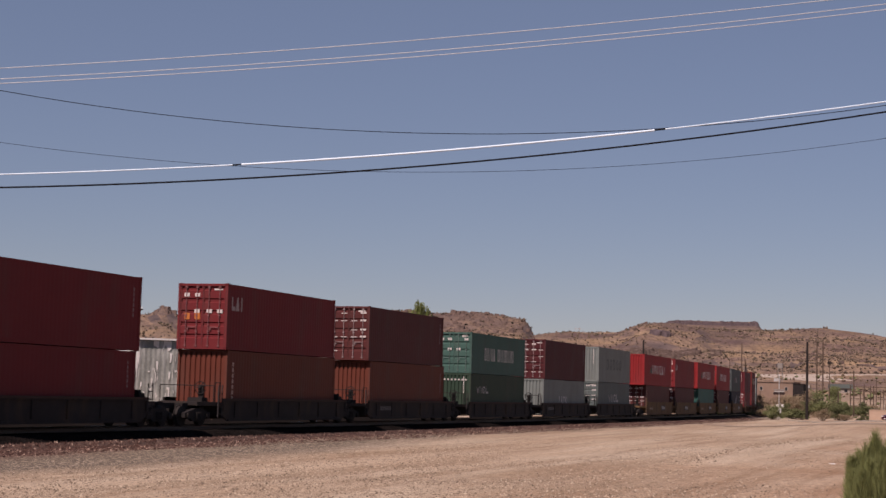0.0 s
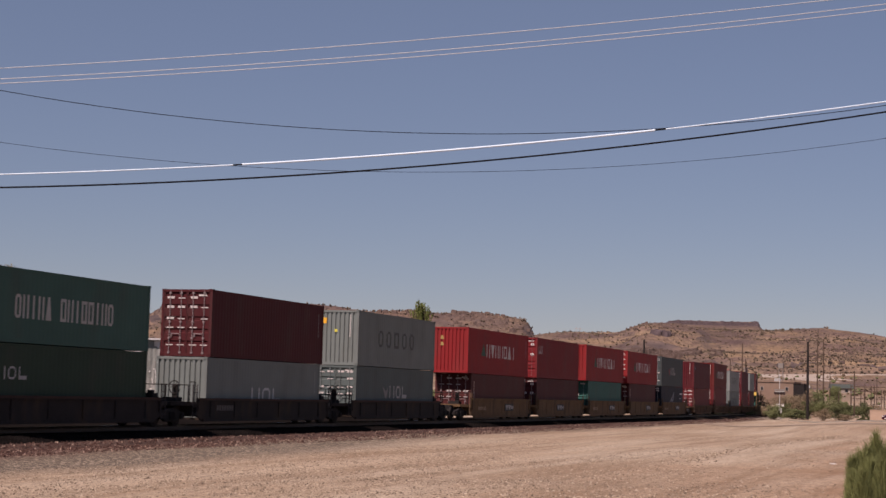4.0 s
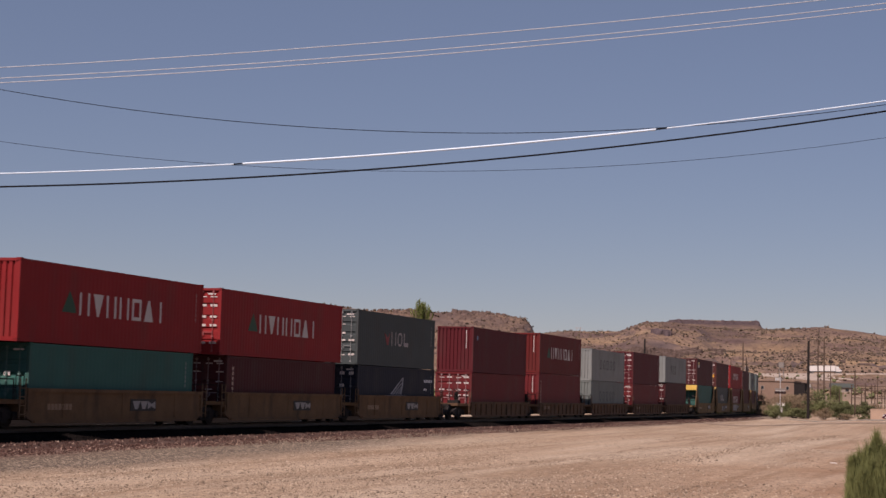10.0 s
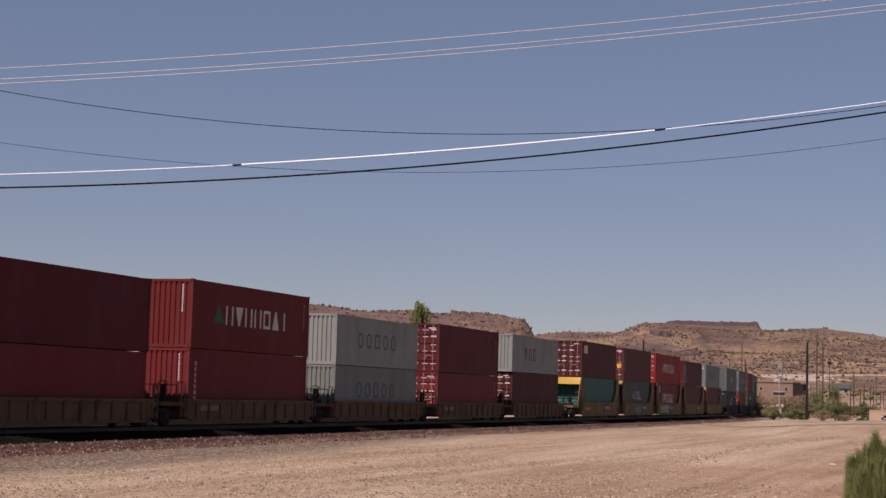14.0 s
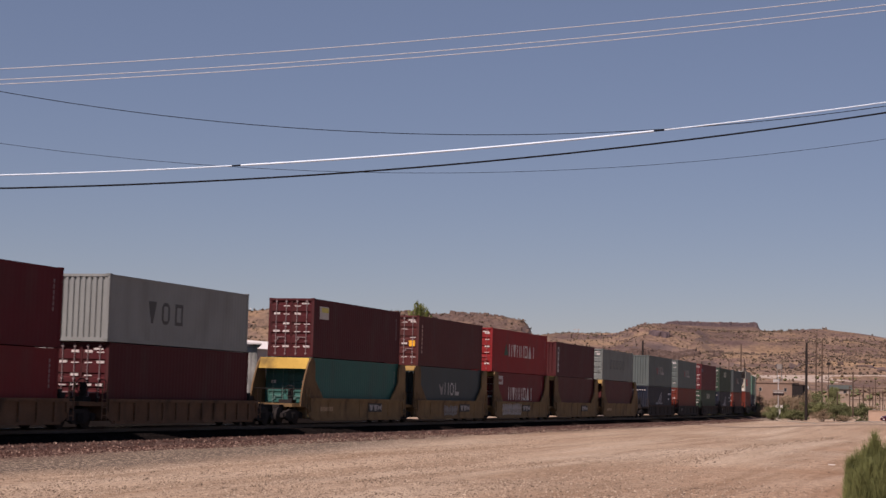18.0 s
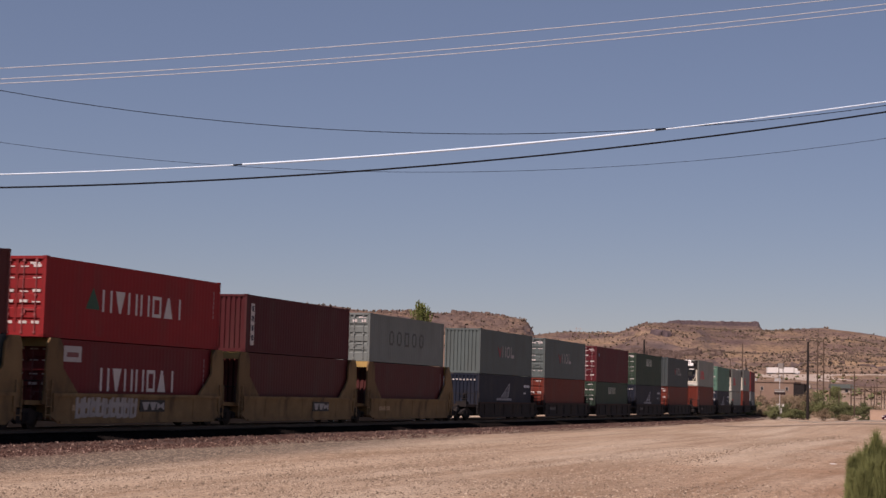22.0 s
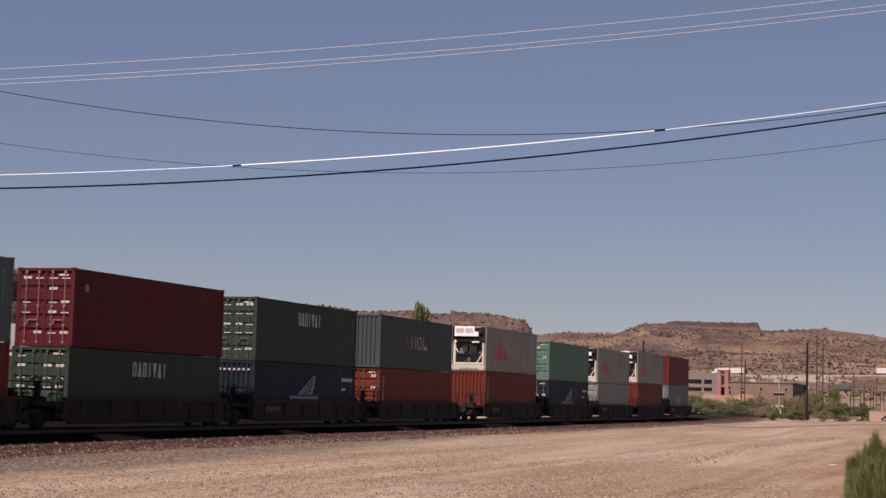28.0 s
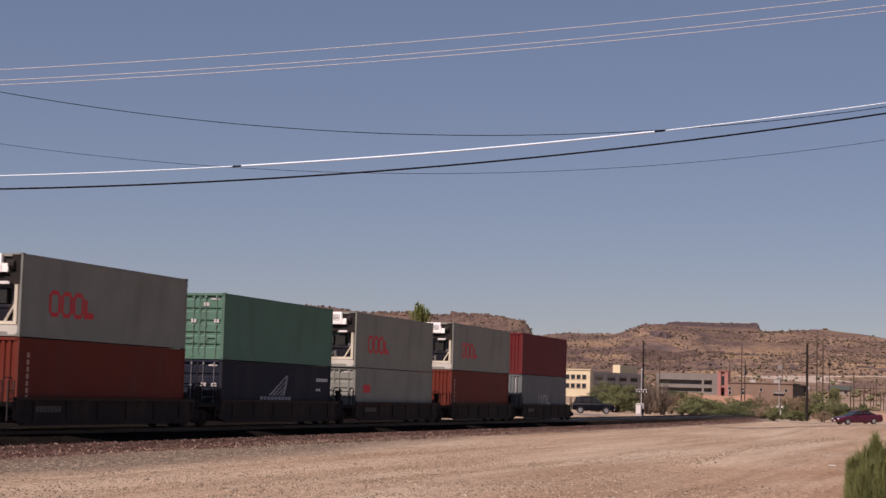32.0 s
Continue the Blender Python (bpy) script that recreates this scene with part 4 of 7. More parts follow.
        word_shapes(-0.4, H * 0.33, 3.7, H * 0.32, (3, 0, 5, 3, 3, 5, 0, 6), box, fy, (0.34, 0.34, 0.32), "pale maker's mark in block shapes", 0.25)
    elif logo == "five_dark":
        word_shapes(-3.1, H * 0.37, 5.6, H * 0.31, (6, 6, 3, 6, 6), box, fy, tuple(v * 0.34 for v in c), "dark maker's mark in block shapes", 0.75)
    elif logo == "three_dark":
        word_shapes(-3.0, H * 0.33, 2.9, H * 0.34, (1, 6, 3), box, fy, tuple(v * 0.25 for v in c), "dark maker's mark in block shapes", 0.7)
    elif logo == "four":
        part("emblem", Mesh().prism([(-2.2, H * 0.64), (-1.75, H * 0.40), (-1.55, H * 0.40), (-1.35, H * 0.64), (-1.65, H * 0.54)], "y", fy - 0.006, fy + 0.02), MARK, box, "small dark red wedge-shaped emblem", colour=(0.20, 0.03, 0.035))
        word_shapes(-1.1, H * 0.40, 2.7, H * 0.26, (0, 6, 2), box, fy, (0.28, 0.26, 0.26), "pale maker's mark in block shapes")
    elif logo == "four_low":
        zz, xx, k = H * (0.43 if stack in (17, 18) else 0.36), 0.0, 1.0
        if stack == 3:
            zz, xx, k = H * 0.52, -3.4, 0.66
        part("emblem", Mesh().prism([(xx - 2.2 * k, zz + H * 0.24 * k), (xx - 1.75 * k, zz), (xx - 1.55 * k, zz), (xx - 1.35 * k, zz + H * 0.24 * k), (xx - 1.65 * k, zz + H * 0.14 * k)], "y", fy - 0.006, fy + 0.02), MARK, box, "small pale wedge-shaped emblem", colour=(0.20, 0.19, 0.19))
        word_shapes(xx - 1.1 * k, zz, 2.7 * k, H * 0.26 * k, (0, 6, 2), box, fy, (0.32, 0.32, 0.32), "pale maker's mark in block shapes")
    elif logo == "seven_thin":
        word_shapes(-1.4, H * 0.62, 2.7, H * 0.22, (6, 4, 3, 5, 1, 4, 5), box, fy, (0.38, 0.40, 0.35), "pale green maker's mark in block shapes", 0.4)
    elif logo == "corner":
        word_shapes(-h2 + 0.45, H * 0.60, 1.15, H * 0.21, (2, 4, 5), box, fy, (0.30, 0.24, 0.23), "pale maker's mark in block shapes", 0.2)
    elif logo == "dot":
        m = Mesh()
        m.tube((-h2 + 0.9, fy - 0.006, H * 0.76), (-h2 + 0.9, fy + 0.03, H * 0.76), 0.15, sides=14)
        part("emblem", m, MARK, box, "small round blue and white emblem", colour=(0.12, 0.19, 0.29))
    elif logo == "patch":
        marks("emblem", [(-h2 + 0.75, H * 0.66, -h2 + 1.9, H * 0.88)], box, fy, (0.42, 0.40, 0.36), "pale framed emblem")
        marks("emblem", [(-h2 + 1.0, H * 0.78, -h2 + 1.85, H * 0.86)], box, fy, (0.5, 0.45, 0.1), "yellow band in the emblem", slab=0.009)
    elif logo == "sign":
        marks("logo", [(-h2 + 0.5, H * 0.12, -h2 + 0.85, H * 0.85)], box, fy, PALE, "upright white sign on the side")
        marks("emblem", [(-h2 + 0.58, H * (0.2 + 0.17 * i), -h2 + 0.78, H * (0.3 + 0.17 * i)) for i in range(4)], box, fy, DARKMARK, "dark bars on the sign", slab=0.009)
    elif logo == "strip":
        marks("number_strip", [(-h2 + 0.55, H * (0.25 + 0.085 * i), -h2 + 0.68, H * (0.31 + 0.085 * i)) for i in range(7)], box, fy, (0.42, 0.28, 0.22), "upright row of faded bars")
    elif logo == "rings":
        word_shapes(-4.3, H * 0.27, 2.35, H * 0.33, (6, 6, 6), box, fy, RED_MARK, "hollow red ring of the maker's mark", 0.06)
        marks("logo", [(-1.9, H * 0.28, -1.7, H * 0.52), (-1.7, H * 0.28, -1.25, H * 0.36)], box, fy, RED_MARK, "red block of the maker's mark")
    elif logo == "swift":     # a pale sail of slanted strips over small bars
        for a, b, c0, d, e in ((-1.2, 0.42, 0.75, 0.79, 0.11), (-0.8, 0.42, 0.68, 0.69, 0.09), (-0.4, 0.42, 0.6, 0.60, 0.08), (0.0, 0.42, 0.55, 0.53, 0.07), (0.5, 0.52, 0.78, 0.79, 0.09), (0.35, 0.42, 0.6, 0.54, 0.08)):
            strip_ = Mesh().prism([(a, H * b), (a + e * 2.4, H * b), (c0 + e, H * d), (c0, H * d)], "y", fy - 0.006, fy + 0.01)
            part("logo", strip_, MARK, box, "slanted pale feather of a wing-shaped mark", colour=(0.24, 0.25, 0.28))
        marks("logo", letter_bars(-2.1, H * 0.34, 3.4, H * 0.06, 9), box, fy, (0.24, 0.25, 0.28), "row of small pale blocks")
        marks("number_strip", letter_bars(4.3, H * 0.7, 1.4, 0.16, 5) + letter_bars(4.3, H * 0.52, 0.5, 0.12, 2), box, fy, (0.5, 0.52, 0.56), "row of pale bars")
    elif logo == "tiny":
        marks("logo", [(-4.9, H * 0.5, -3.9, H * 0.66)], box, fy, RED_MARK, "small red maker's mark")
    elif logo == "right":
        word_shapes(-1.6, H * 0.25, 3.1, H * 0.27, (0, 6, 2), box, fy, (0.42, 0.42, 0.42), "pale maker's mark in block shapes")
    if logo not in ("corner", "strip", "sign") and end != "reefer" and stack % 2 == 0:
        marks("number_strip", [(h2 - 0.62, H * (0.45 + 0.07 * i), h2 - 0.54, H * (0.5 + 0.07 * i)) for i in range(6)], box, fy, tuple(v * 0.6 + 0.12 for v in c), "upright row of faded bars")
    return box


# ---- the train: well cars ----
def wheelset_mesh():
    m = Mesh()
    for s in (-1, 1):
        y = s * 0.717
        m.tube((0, y - 0.065 * s, 0), (0, y + 0.065 * s, 0), 0.419, sides=20)
        m.tube((0, y - 0.1 * s, 0), (0, y - 0.065 * s, 0), 0.455, sides=20)
        m.tube((0, y + 0.065 * s, 0), (0, y + 0.085 * s, 0), 0.33, 0.30, sides=16)
        for k in range(4):
            a = k * math.pi / 2
            m.box(0.2 * math.cos(a) - 0.03, min(y + 0.085 * s, y + 0.1 * s), 0.2 * math.sin(a) - 0.03, 0.2 * math.cos(a) + 0.03, max(y + 0.085 * s, y + 0.1 * s), 0.2 * math.sin(a) + 0.03)
    m.tube((0, -1.0, 0), (0, 1.0, 0), 0.085, sides=10)
    return m


def sideframe_mesh():
    m = Mesh()
    o = [(-1.15, 0.36), (-1.15, 0.56), (-0.62, 0.66), (-0.3, 0.74), (0.3, 0.74), (0.62, 0.66), (1.15, 0.56), (1.15, 0.36), (0.72, 0.36), (0.42, 0.2), (-0.42, 0.2), (-0.72, 0.36)]
    m.prism(o, "y", -0.08, 0.08)
    for x in (-0.89, 0.89):
        m.tube((x, -0.14, 0.43), (x, 0.1, 0.43), 0.13, sides=10)
    for x in (-0.16, 0.0, 0.16):
        m.tube((x, -0.11, 0.27), (x, -0.11, 0.6), 0.06, sides=6)
    return m


SPINNERS = []


def bogie(parent, x):
    b = part("bogie", shared("bolster", lambda: Mesh().box(-0.22, -1.0, 0.42, 0.22, 1.0, 0.68).box(-0.35, -0.35, 0.6, 0.35, 0.35, 0.82), STEEL_DARK), STEEL_DARK, parent, at=(x, 0, 0))
    fr = shared("side_frame", sideframe_mesh, STEEL_DARK)
    for y in (-1.0, 1.0):
        part("side_frame", fr, STEEL_DARK, b, at=(0, y, 0))
    ws = shared("wheelset", wheelset_mesh, WHEEL)
    for dx in (-0.89, 0.89):
        SPINNERS.append(part("wheelset", ws, WHEEL, b, at=(dx, 0, 0.419)))
    return b


def brake_wheel_mesh():
    m = Mesh()
    rim = []
    for k in range(13):
        a = k * math.pi / 6
        rim.append((0.02 * (k % 2), math.cos(a) * 0.27, math.sin(a) * 0.27))
    m.sweep(rim, 0.024, 5)
    m.tube((-0.05, 0, 0), (0.05, 0, 0), 0.05, sides=8)
    for k in range(3):
        a = k * 2 * math.pi / 3
        m.tube((0, 0, 0), (0, math.cos(a) * 0.27, math.sin(a) * 0.27), 0.016, sides=5)
    return m


def well_unit(style, pitch, first, last, index, floor_z):
    """One unit of an articulated well car; its well is centred on x = 0, rail head at z = 0."""
    looks = {"black": ((0.024, 0.0205, 0.0205), 1.18, "black"), "ochre": ((0.13, 0.078, 0.042), 1.42, "ochre-yellow"), "ribbed": ((0.115, 0.068, 0.042), 1.14, "rusty ochre"), "bulkhead": ((0.175, 0.115, 0.057), 1.30, "faded yellow")}
    c, top, word = looks[style]
    u = thing("well_car", f"{word} steel articulated well car rolling on the track", "rail car", "well cars of the train")
    end = 7.0 if pitch > 16.5 else 6.55
    half = pitch / 2

    def sill():
        m = Mesh()
        # the outline seen from the side: deep in the middle, stepped up over the trucks
        rise = top - 0.14
        m.prism([(-end, 0.44), (-end + 0.5, 0.20), (end - 0.5, 0.20), (end, 0.44), (end, top), (-end, top)], "y", -0.03, 0.03)
        m.box(-end, -0.10, top - 0.13, end, 0.03, top)
        m.box(-end + 0.5, -0.09, 0.20, end - 0.5, 0.03, 0.30)
        m.box(-end + 0.02, -0.08, 0.62, -end + 0.14, 0.03, top)
        m.box(end - 0.14, -0.08, 0.62, end - 0.02, 0.03, top)
        if style == "ribbed":
            k = 11
            for i in range(k):
                x = -end + 0.9 + i * (2 * end - 1.8) / (k - 1)
                m.box(x - 0.05, -0.10, 0.3, x + 0.05, 0.03, top - 0.05)
        elif style == "black":
            for i in range(6):
                x = -end + 1.2 + i * (2 * end - 2.4) / 5
                m.box(x - 0.04, -0.07, 0.36, x + 0.04, 0.03, top - 0.13)
        else:
            for i in range(3):
                x = -4.2 + i * 4.2
                m.box(x - 0.03, -0.045, 0.36, x + 0.03, 0.03, top - 0.13)
        return m
    sm = shared(("side_sill", style, end), sill, PAINT2)
    part("side_sill", sm, PAINT2, u, at=(0, -1.40, 0), colour=c)
    if style == "black":
        part("top_chord", shared(("top_chord", end), lambda: Mesh().box(-end + 0.1, -1.512, 1.10, end - 0.1, -1.42, 1.186), PAINT2), PAINT2, u, "rust-brown worn top edge of the side sill", colour=(0.045, 0.027, 0.023))
    part("side_sill", sm, PAINT2, u, at=pose(0, 1.40, 0, 0, 0, 180), colour=c)

    def floor():
        m = Mesh()
        for i in range(7):
            x = -5.9 + i * 1.9667
            m.box(x - 0.12, -1.36, 0.27, x + 0.12, 1.36, 0.33)
        m.box(-5.9, -0.2, 0.28, 5.9, 0.2, 0.32)
        m.box(-6.2, -1.36, 0.27, -5.6, 1.36, 0.33).box(5.6, -1.36, 0.27, 6.2, 1.36, 0.33)
        return m
    part("well_floor", shared("well_floor", floor, PAINT2), PAINT2, u, at=(0, 0, floor_z - 0.343), colour=tuple(v * 0.6 for v in c))

    def deck():
        m = Mesh()
        m.prism([(0, -1.42), (half - end - 0.15, -0.95), (half - end - 0.15, 0.95), (0, 1.42)], "z", 0.86, 1.02)
        m.box(0.0, -0.3, 0.62, half - end, 0.3, 0.86)
        m.box(-0.06, -1.37, 0.4, 0.0, 1.37, 1.0)
        return m
    dm = shared(("end_deck", round(half - end, 3)), deck, PAINT2)
    part("end_deck", dm, PAINT2, u, at=(end, 0, 0), colour=c)
    part("end_deck", dm, PAINT2, u, at=pose(-end, 0, 0, 0, 0, 180), colour=c)
    bw = shared("brake_wheel", brake_wheel_mesh, STEEL_DARK)
    if style in ("black", "ribbed") or first:
        part("brake_wheel", bw, STEEL_DARK, u, "dark spoked brake wheel", at=(-end - 0.45, -0.55, 1.62))
        part("brake_post", shared("brake_post", lambda: Mesh().box(-0.05, -0.12, 1.0, 0.05, 0.12, 1.75).box(-0.3, -0.2, 1.02, 0.25, 0.5, 1.2), STEEL_DARK), STEEL_DARK, u, at=(-end - 0.35, -0.55, 0))
    rail = shared("hand_rail", lambda: Mesh().tube((0, -1.33, 1.0), (0, -1.33, 1.85), 0.018, sides=5).tube((0, -1.33, 1.85), (-0.5, -1.33, 1.85), 0.018, sides=5).tube((-0.5, -1.33, 1.85), (-0.5, -1.33, 1.0), 0.018, sides=5), STEEL_DARK)
    part("hand_rail", rail, STEEL_DARK, u, at=(-end - 0.05, 0, 0))
    ladder = shared("ladder", lambda: Mesh().box(-0.02, -0.02, 0.35, 0.02, 0.02, 1.75).box(0.33, -0.02, 0.35, 0.37, 0.02, 1.75).box(0, -0.015, 0.5, 0.35, 0.015, 0.53).box(0, -0.015, 0.8, 0.35, 0.015, 0.83).box(0, -0.015, 1.1, 0.35, 0.015, 1.13).box(0, -0.015, 1.4, 0.35, 0.015, 1.43), PAINT2)
    part("ladder", ladder, PAINT2, u, "steel end ladder", at=(-end - 0.42, -1.43, 0), colour=tuple(v + 0.012 for v in c))
    part("ladder", ladder, PAINT2, u, "steel end ladder", at=(end + 0.05, -1.43, 0), colour=tuple(v + 0.012 for v in c))
    hose = shared("air_hose", lambda: Mesh().tube((0, -0.5, 1.0), (-0.25, -0.52, 0.62), 0.025, sides=5).tube((-0.25, -0.52, 0.62), (-0.7, -0.5, 0.5), 0.025, sides=5).tube((-0.7, -0.5, 0.5), (-1.05, -0.48, 0.8), 0.025, sides=5), STEEL_DARK)
    part("air_hose", hose, STEEL_DARK, u, "black sagging air hose", at=(-end - 0.1, 0, 0))
    box_ = shared("valve_box", lambda: Mesh().box(-0.2, -0.95, 1.02, 0.2, -0.55, 1.36).box(-0.12, -0.85, 1.36, 0.12, -0.65, 1.48).tube((0.05, -1.0, 1.2), (0.05, -1.32, 1.1), 0.03, sides=5), STEEL_DARK)
    part("valve_box", box_, STEEL_DARK, u, "dark brake valve", at=(end + 0.4, 0, 0))
    part("cross_rail", shared("cross_rail", lambda: Mesh().tube((0, -1.3, 1.72), (0, 1.3, 1.72), 0.022, sides=5).tube((0, -1.3, 1.0), (0, -1.3, 1.72), 0.022, sides=5).tube((0, 1.3, 1.0), (0, 1.3, 1.72), 0.022, sides=5).tube((0, -0.2, 1.0), (0, -0.2, 1.72), 0.018, sides=5), STEEL_DARK), STEEL_DARK, u, "thin hand rail across the end deck", at=(-end - 0.62, 0, 0))
    if style == "bulkhead":
        inner = [(-6.12, 3.26), (-5.9, 3.0), (-5.85, 2.2), (-4.75, 1.28), (-6.5, 0.8)]
        sloped = [(-7.52, 0.9), (-7.45, 1.4), (-7.25, 2.0), (-6.98, 2.55), (-6.7, 3.0), (-6.42, 3.26)]
        upright = [(-7.12, 0.9), (-7.0, 1.5), (-6.95, 2.6), (-6.9, 3.05), (-6.75, 3.26)]
        for turn, at_end in ((0, first), (180, last)):
            outline = (sloped if at_end else upright) + inner
            gm = shared(("gusset", at_end), lambda: Mesh().prism(outline, "y", -0.04, 0.04), PAINT2)
            for y in (-1.345, 1.345):
                part("bulkhead_gusset", gm, PAINT2, u, at=pose(0, y, 0, 0, 0, turn), colour=c if turn else (0.13, 0.083, 0.042))
            foot_z = 2.72 if at_end else 2.95
            bm_ = shared(("bulkhead_beam", at_end), lambda: Mesh().prism([(-6.74, foot_z), (-6.5, 3.26), (-6.28, 3.26), (-6.28, foot_z)], "y", -1.3, 1.3), PAINT2)
            # Beams between units are dimmer: shade of the boxes put into the yellow.
            part("bulkhead_beam", bm_, PAINT2, u, "yellow top beam of the bulkhead", at=pose(0, 0, 0, 0, 0, turn), colour=(0.40, 0.265, 0.06) if at_end else (0.22, 0.145, 0.05))
    if style == "ochre" or (style == "bulkhead" and index != 20):
        sx = (-1.3 if index == 7 else 0.6) if style == "ochre" else (-0.3 if index == 18 else 1.2)
        z0 = 0.62
        part("name_plate", shared(("name_plate", sx), lambda: Mesh().box(sx, -1.452, z0, sx + 2.0, -1.43, z0 + 0.46), MARK), MARK, u, "black name plate", colour=(0.012, 0.012, 0.012))
        for i in range(3):
            block = [(0.14, 0.07), (0.36, 0.07), (0.54, 0.38), (-0.04, 0.38)] if i < 2 else [(-0.04, 0.07), (0.25, 0.18), (0.54, 0.07), (0.54, 0.38), (0.25, 0.27), (-0.04, 0.38)]
            part("name_bar", shared(("name_bar", i < 2), lambda: Mesh().prism(block, "y", -1.458, -1.44), MARK), MARK, u, "white block on the name plate", at=(sx + 0.2 + i * 0.60, 0, z0), colour=(0.27, 0.26, 0.25))
    if index in (17, 18):     # silver scrawls of rounded, leaning shapes
        rnd = random.Random(index)
        for i in range(9 if index == 18 else 5):
            x0, z0 = (-5.0 if index == 18 else -1.7) + 0.49 * i, 0.36 + rnd.random() * 0.08
            w, h, lean = 0.42 + 0.12 * rnd.random(), (0.74 if index == 18 else 0.5) + 0.12 * rnd.random(), 0.12 * rnd.random()
            tone = (0.24 if index == 18 else 0.13) + 0.05 * rnd.random()
            for p0, p1, q0, q1 in ((0.0, 0.34, 0.0, 1.0), (0.66, 1.0, 0.05, 0.95), (0.34, 0.66, 0.38 + 0.2 * rnd.random(), 0.72), (0.3, 0.7, 0.0, 0.2)):
                m = Mesh().prism([(x0 + w * p0 + lean * q0, z0 + h * q0), (x0 + w * p1 + lean * q0, z0 + h * q0 + 0.02), (x0 + w * p1 + lean * q1 + 0.02, z0 + h * q1 - 0.03), (x0 + w * (p0 + p1) / 2 + lean * q1, z0 + h * q1 + 0.02), (x0 + w * p0 + lean * q1 - 0.02, z0 + h * q1 - 0.04)], "y", -1.447 - 0.0005 * i, -1.42)
                part("paint_patch", m, MARK, u, "silver stroke of scrawled paint", colour=(tone, tone * 0.96, tone * 0.93))
    if index % 2 == 0:
        marks("number_bar", letter_bars(-5.2, 0.66, 1.6, 0.22, 7), u, -1.43, tuple(v * 1.6 + 0.02 for v in c))
    bogie(u, half)
    if first:
        bogie(u, -half)
    cou = shared("coupler", lambda: Mesh().box(0, -0.12, 0.72, 1.75, 0.12, 0.95).box(1.45, -0.22, 0.66, 1.75, 0.2, 1.0).box(-0.2, -0.5, 0.7, 0.35, 0.5, 0.95), STEEL_DARK)
    if first:
        part("coupler", cou, STEEL_DARK, u, at=pose(-half, 0, 0, 0, 0, 180))
    if last:
        part("coupler", cou, STEEL_DARK, u, at=pose(half, 0, 0))
    return u


# style of the car, then stack by stack from the head: top (colour, end, logo), bottom (colour, end, logo),
# shift on the car, height of the top box's foot, top height, top length
HC, ST, L40, L45 = 2.896, 2.591, 12.19, 13.72
STACKS = [
    (("red", "ribbed", ""), ("red", "ribbed", ""), 0.46, 3.01, HC, L40),
    (("red", "doors", "corner"), ("russet", "ribbed", "strip"), -0.37, 3.32, HC, L40),
    (("brown", "doors", ""), ("russet", "ribbed", ""), -0.56, 3.32, HC, L40),
    (("green", "doors", "wide"), ("dkgreen", "ribbed", "four_low"), 0.10, 3.01, ST, L40),
    (("maroon", "doors", ""), ("ltgrey", "ribbed", "right"), 0.51, 2.96, HC, L40),
    (("ltgrey", "ribbed", "five_dark"), ("grey", "doors", "four_low"), 0.21, 3.01, HC, L40),
    (("scarlet", "ribbed", "long"), ("brown", "doors", "strip"), -0.11, 3.0, HC, L45),
    (("cherry", "doors", "corner"), ("maroon", "doors", ""), -0.18, 3.0, HC, L40),
    (("scarlet", "ribbed", "long"), ("teal", "doors", ""), -0.13, 3.04, HC, L45),
    (("scarlet", "doors", "long"), ("maroon", "doors", "strip"), -0.08, 3.04, HC, L45),
    (("slate", "doors", "four"), ("navy", "doors", "swift"), -0.28, 3.02, HC, L40),
    (("wine", "ribbed", "dot"), ("red", "doors", ""), 0.33, 3.02, HC, L40),
    (("rust", "ribbed", "long"), ("red", "ribbed", "strip"), 0.17, 3.3, HC, L40),
    (("white", "ribbed", "five_dark"), ("ltgrey", "ribbed", "five_dark"), 0.05, 3.0, ST, L40),
    (("wine", "doors", ""), ("red", "doors", ""), 0.11, 2.96, HC, L40),
    (("white", "ribbed", "three_dark"), ("maroon", "doors", ""), -0.34, 3.32, ST, L40),
    (("maroon", "doors", "patch"), ("teal", "doors", ""), 0.17, 3.32, HC, L40),
    (("brown", "doors", "strip"), ("slate", "ribbed", "four_low"), 0.09, 3.3, HC, L40),
    (("scarlet", "doors", "long"), ("red", "doors", "long_low"), -0.16, 3.28, HC, L45),
    (("maroon", "ribbed", "sign"), ("brown", "ribbed", ""), 0.02, 3.29, ST, L40),
    (("ltgrey", "doors", "five_dark"), ("brown", "ribbed", ""), -0.29, 3.28, ST, L40),
    (("grey", "ribbed", "four"), ("navy", "ribbed", "swift"), 0.17, 3.04, HC, L40),
    (("grey", "doors", "four"), ("orange", "doors", ""), 0.01, 3.05, HC, L40),
    (("wine", "doors", "dot"), ("dkgreen", "doors", "seven_thin"), 0.28, 3.03, HC, L40),
    (("dkgreen", "doors", "seven_thin"), ("navy", "ribbed", "swift"), 0.01, 2.98, HC, L40),
    (("slate", "ribbed", "four"), ("orange", "doors", "strip"), -0.14, 3.04, HC, L40),
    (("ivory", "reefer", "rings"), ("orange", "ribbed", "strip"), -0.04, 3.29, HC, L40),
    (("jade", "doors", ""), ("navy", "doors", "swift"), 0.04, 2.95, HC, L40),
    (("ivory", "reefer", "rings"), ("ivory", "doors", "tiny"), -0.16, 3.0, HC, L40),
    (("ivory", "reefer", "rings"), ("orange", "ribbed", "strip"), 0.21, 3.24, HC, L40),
    (("red", "ribbed", ""), ("dove", "ribbed", "right"), -0.08, 3.29, HC, L40),
]
STYLES = ("black", "ochre", "ribbed", "bulkhead", "black", "black")


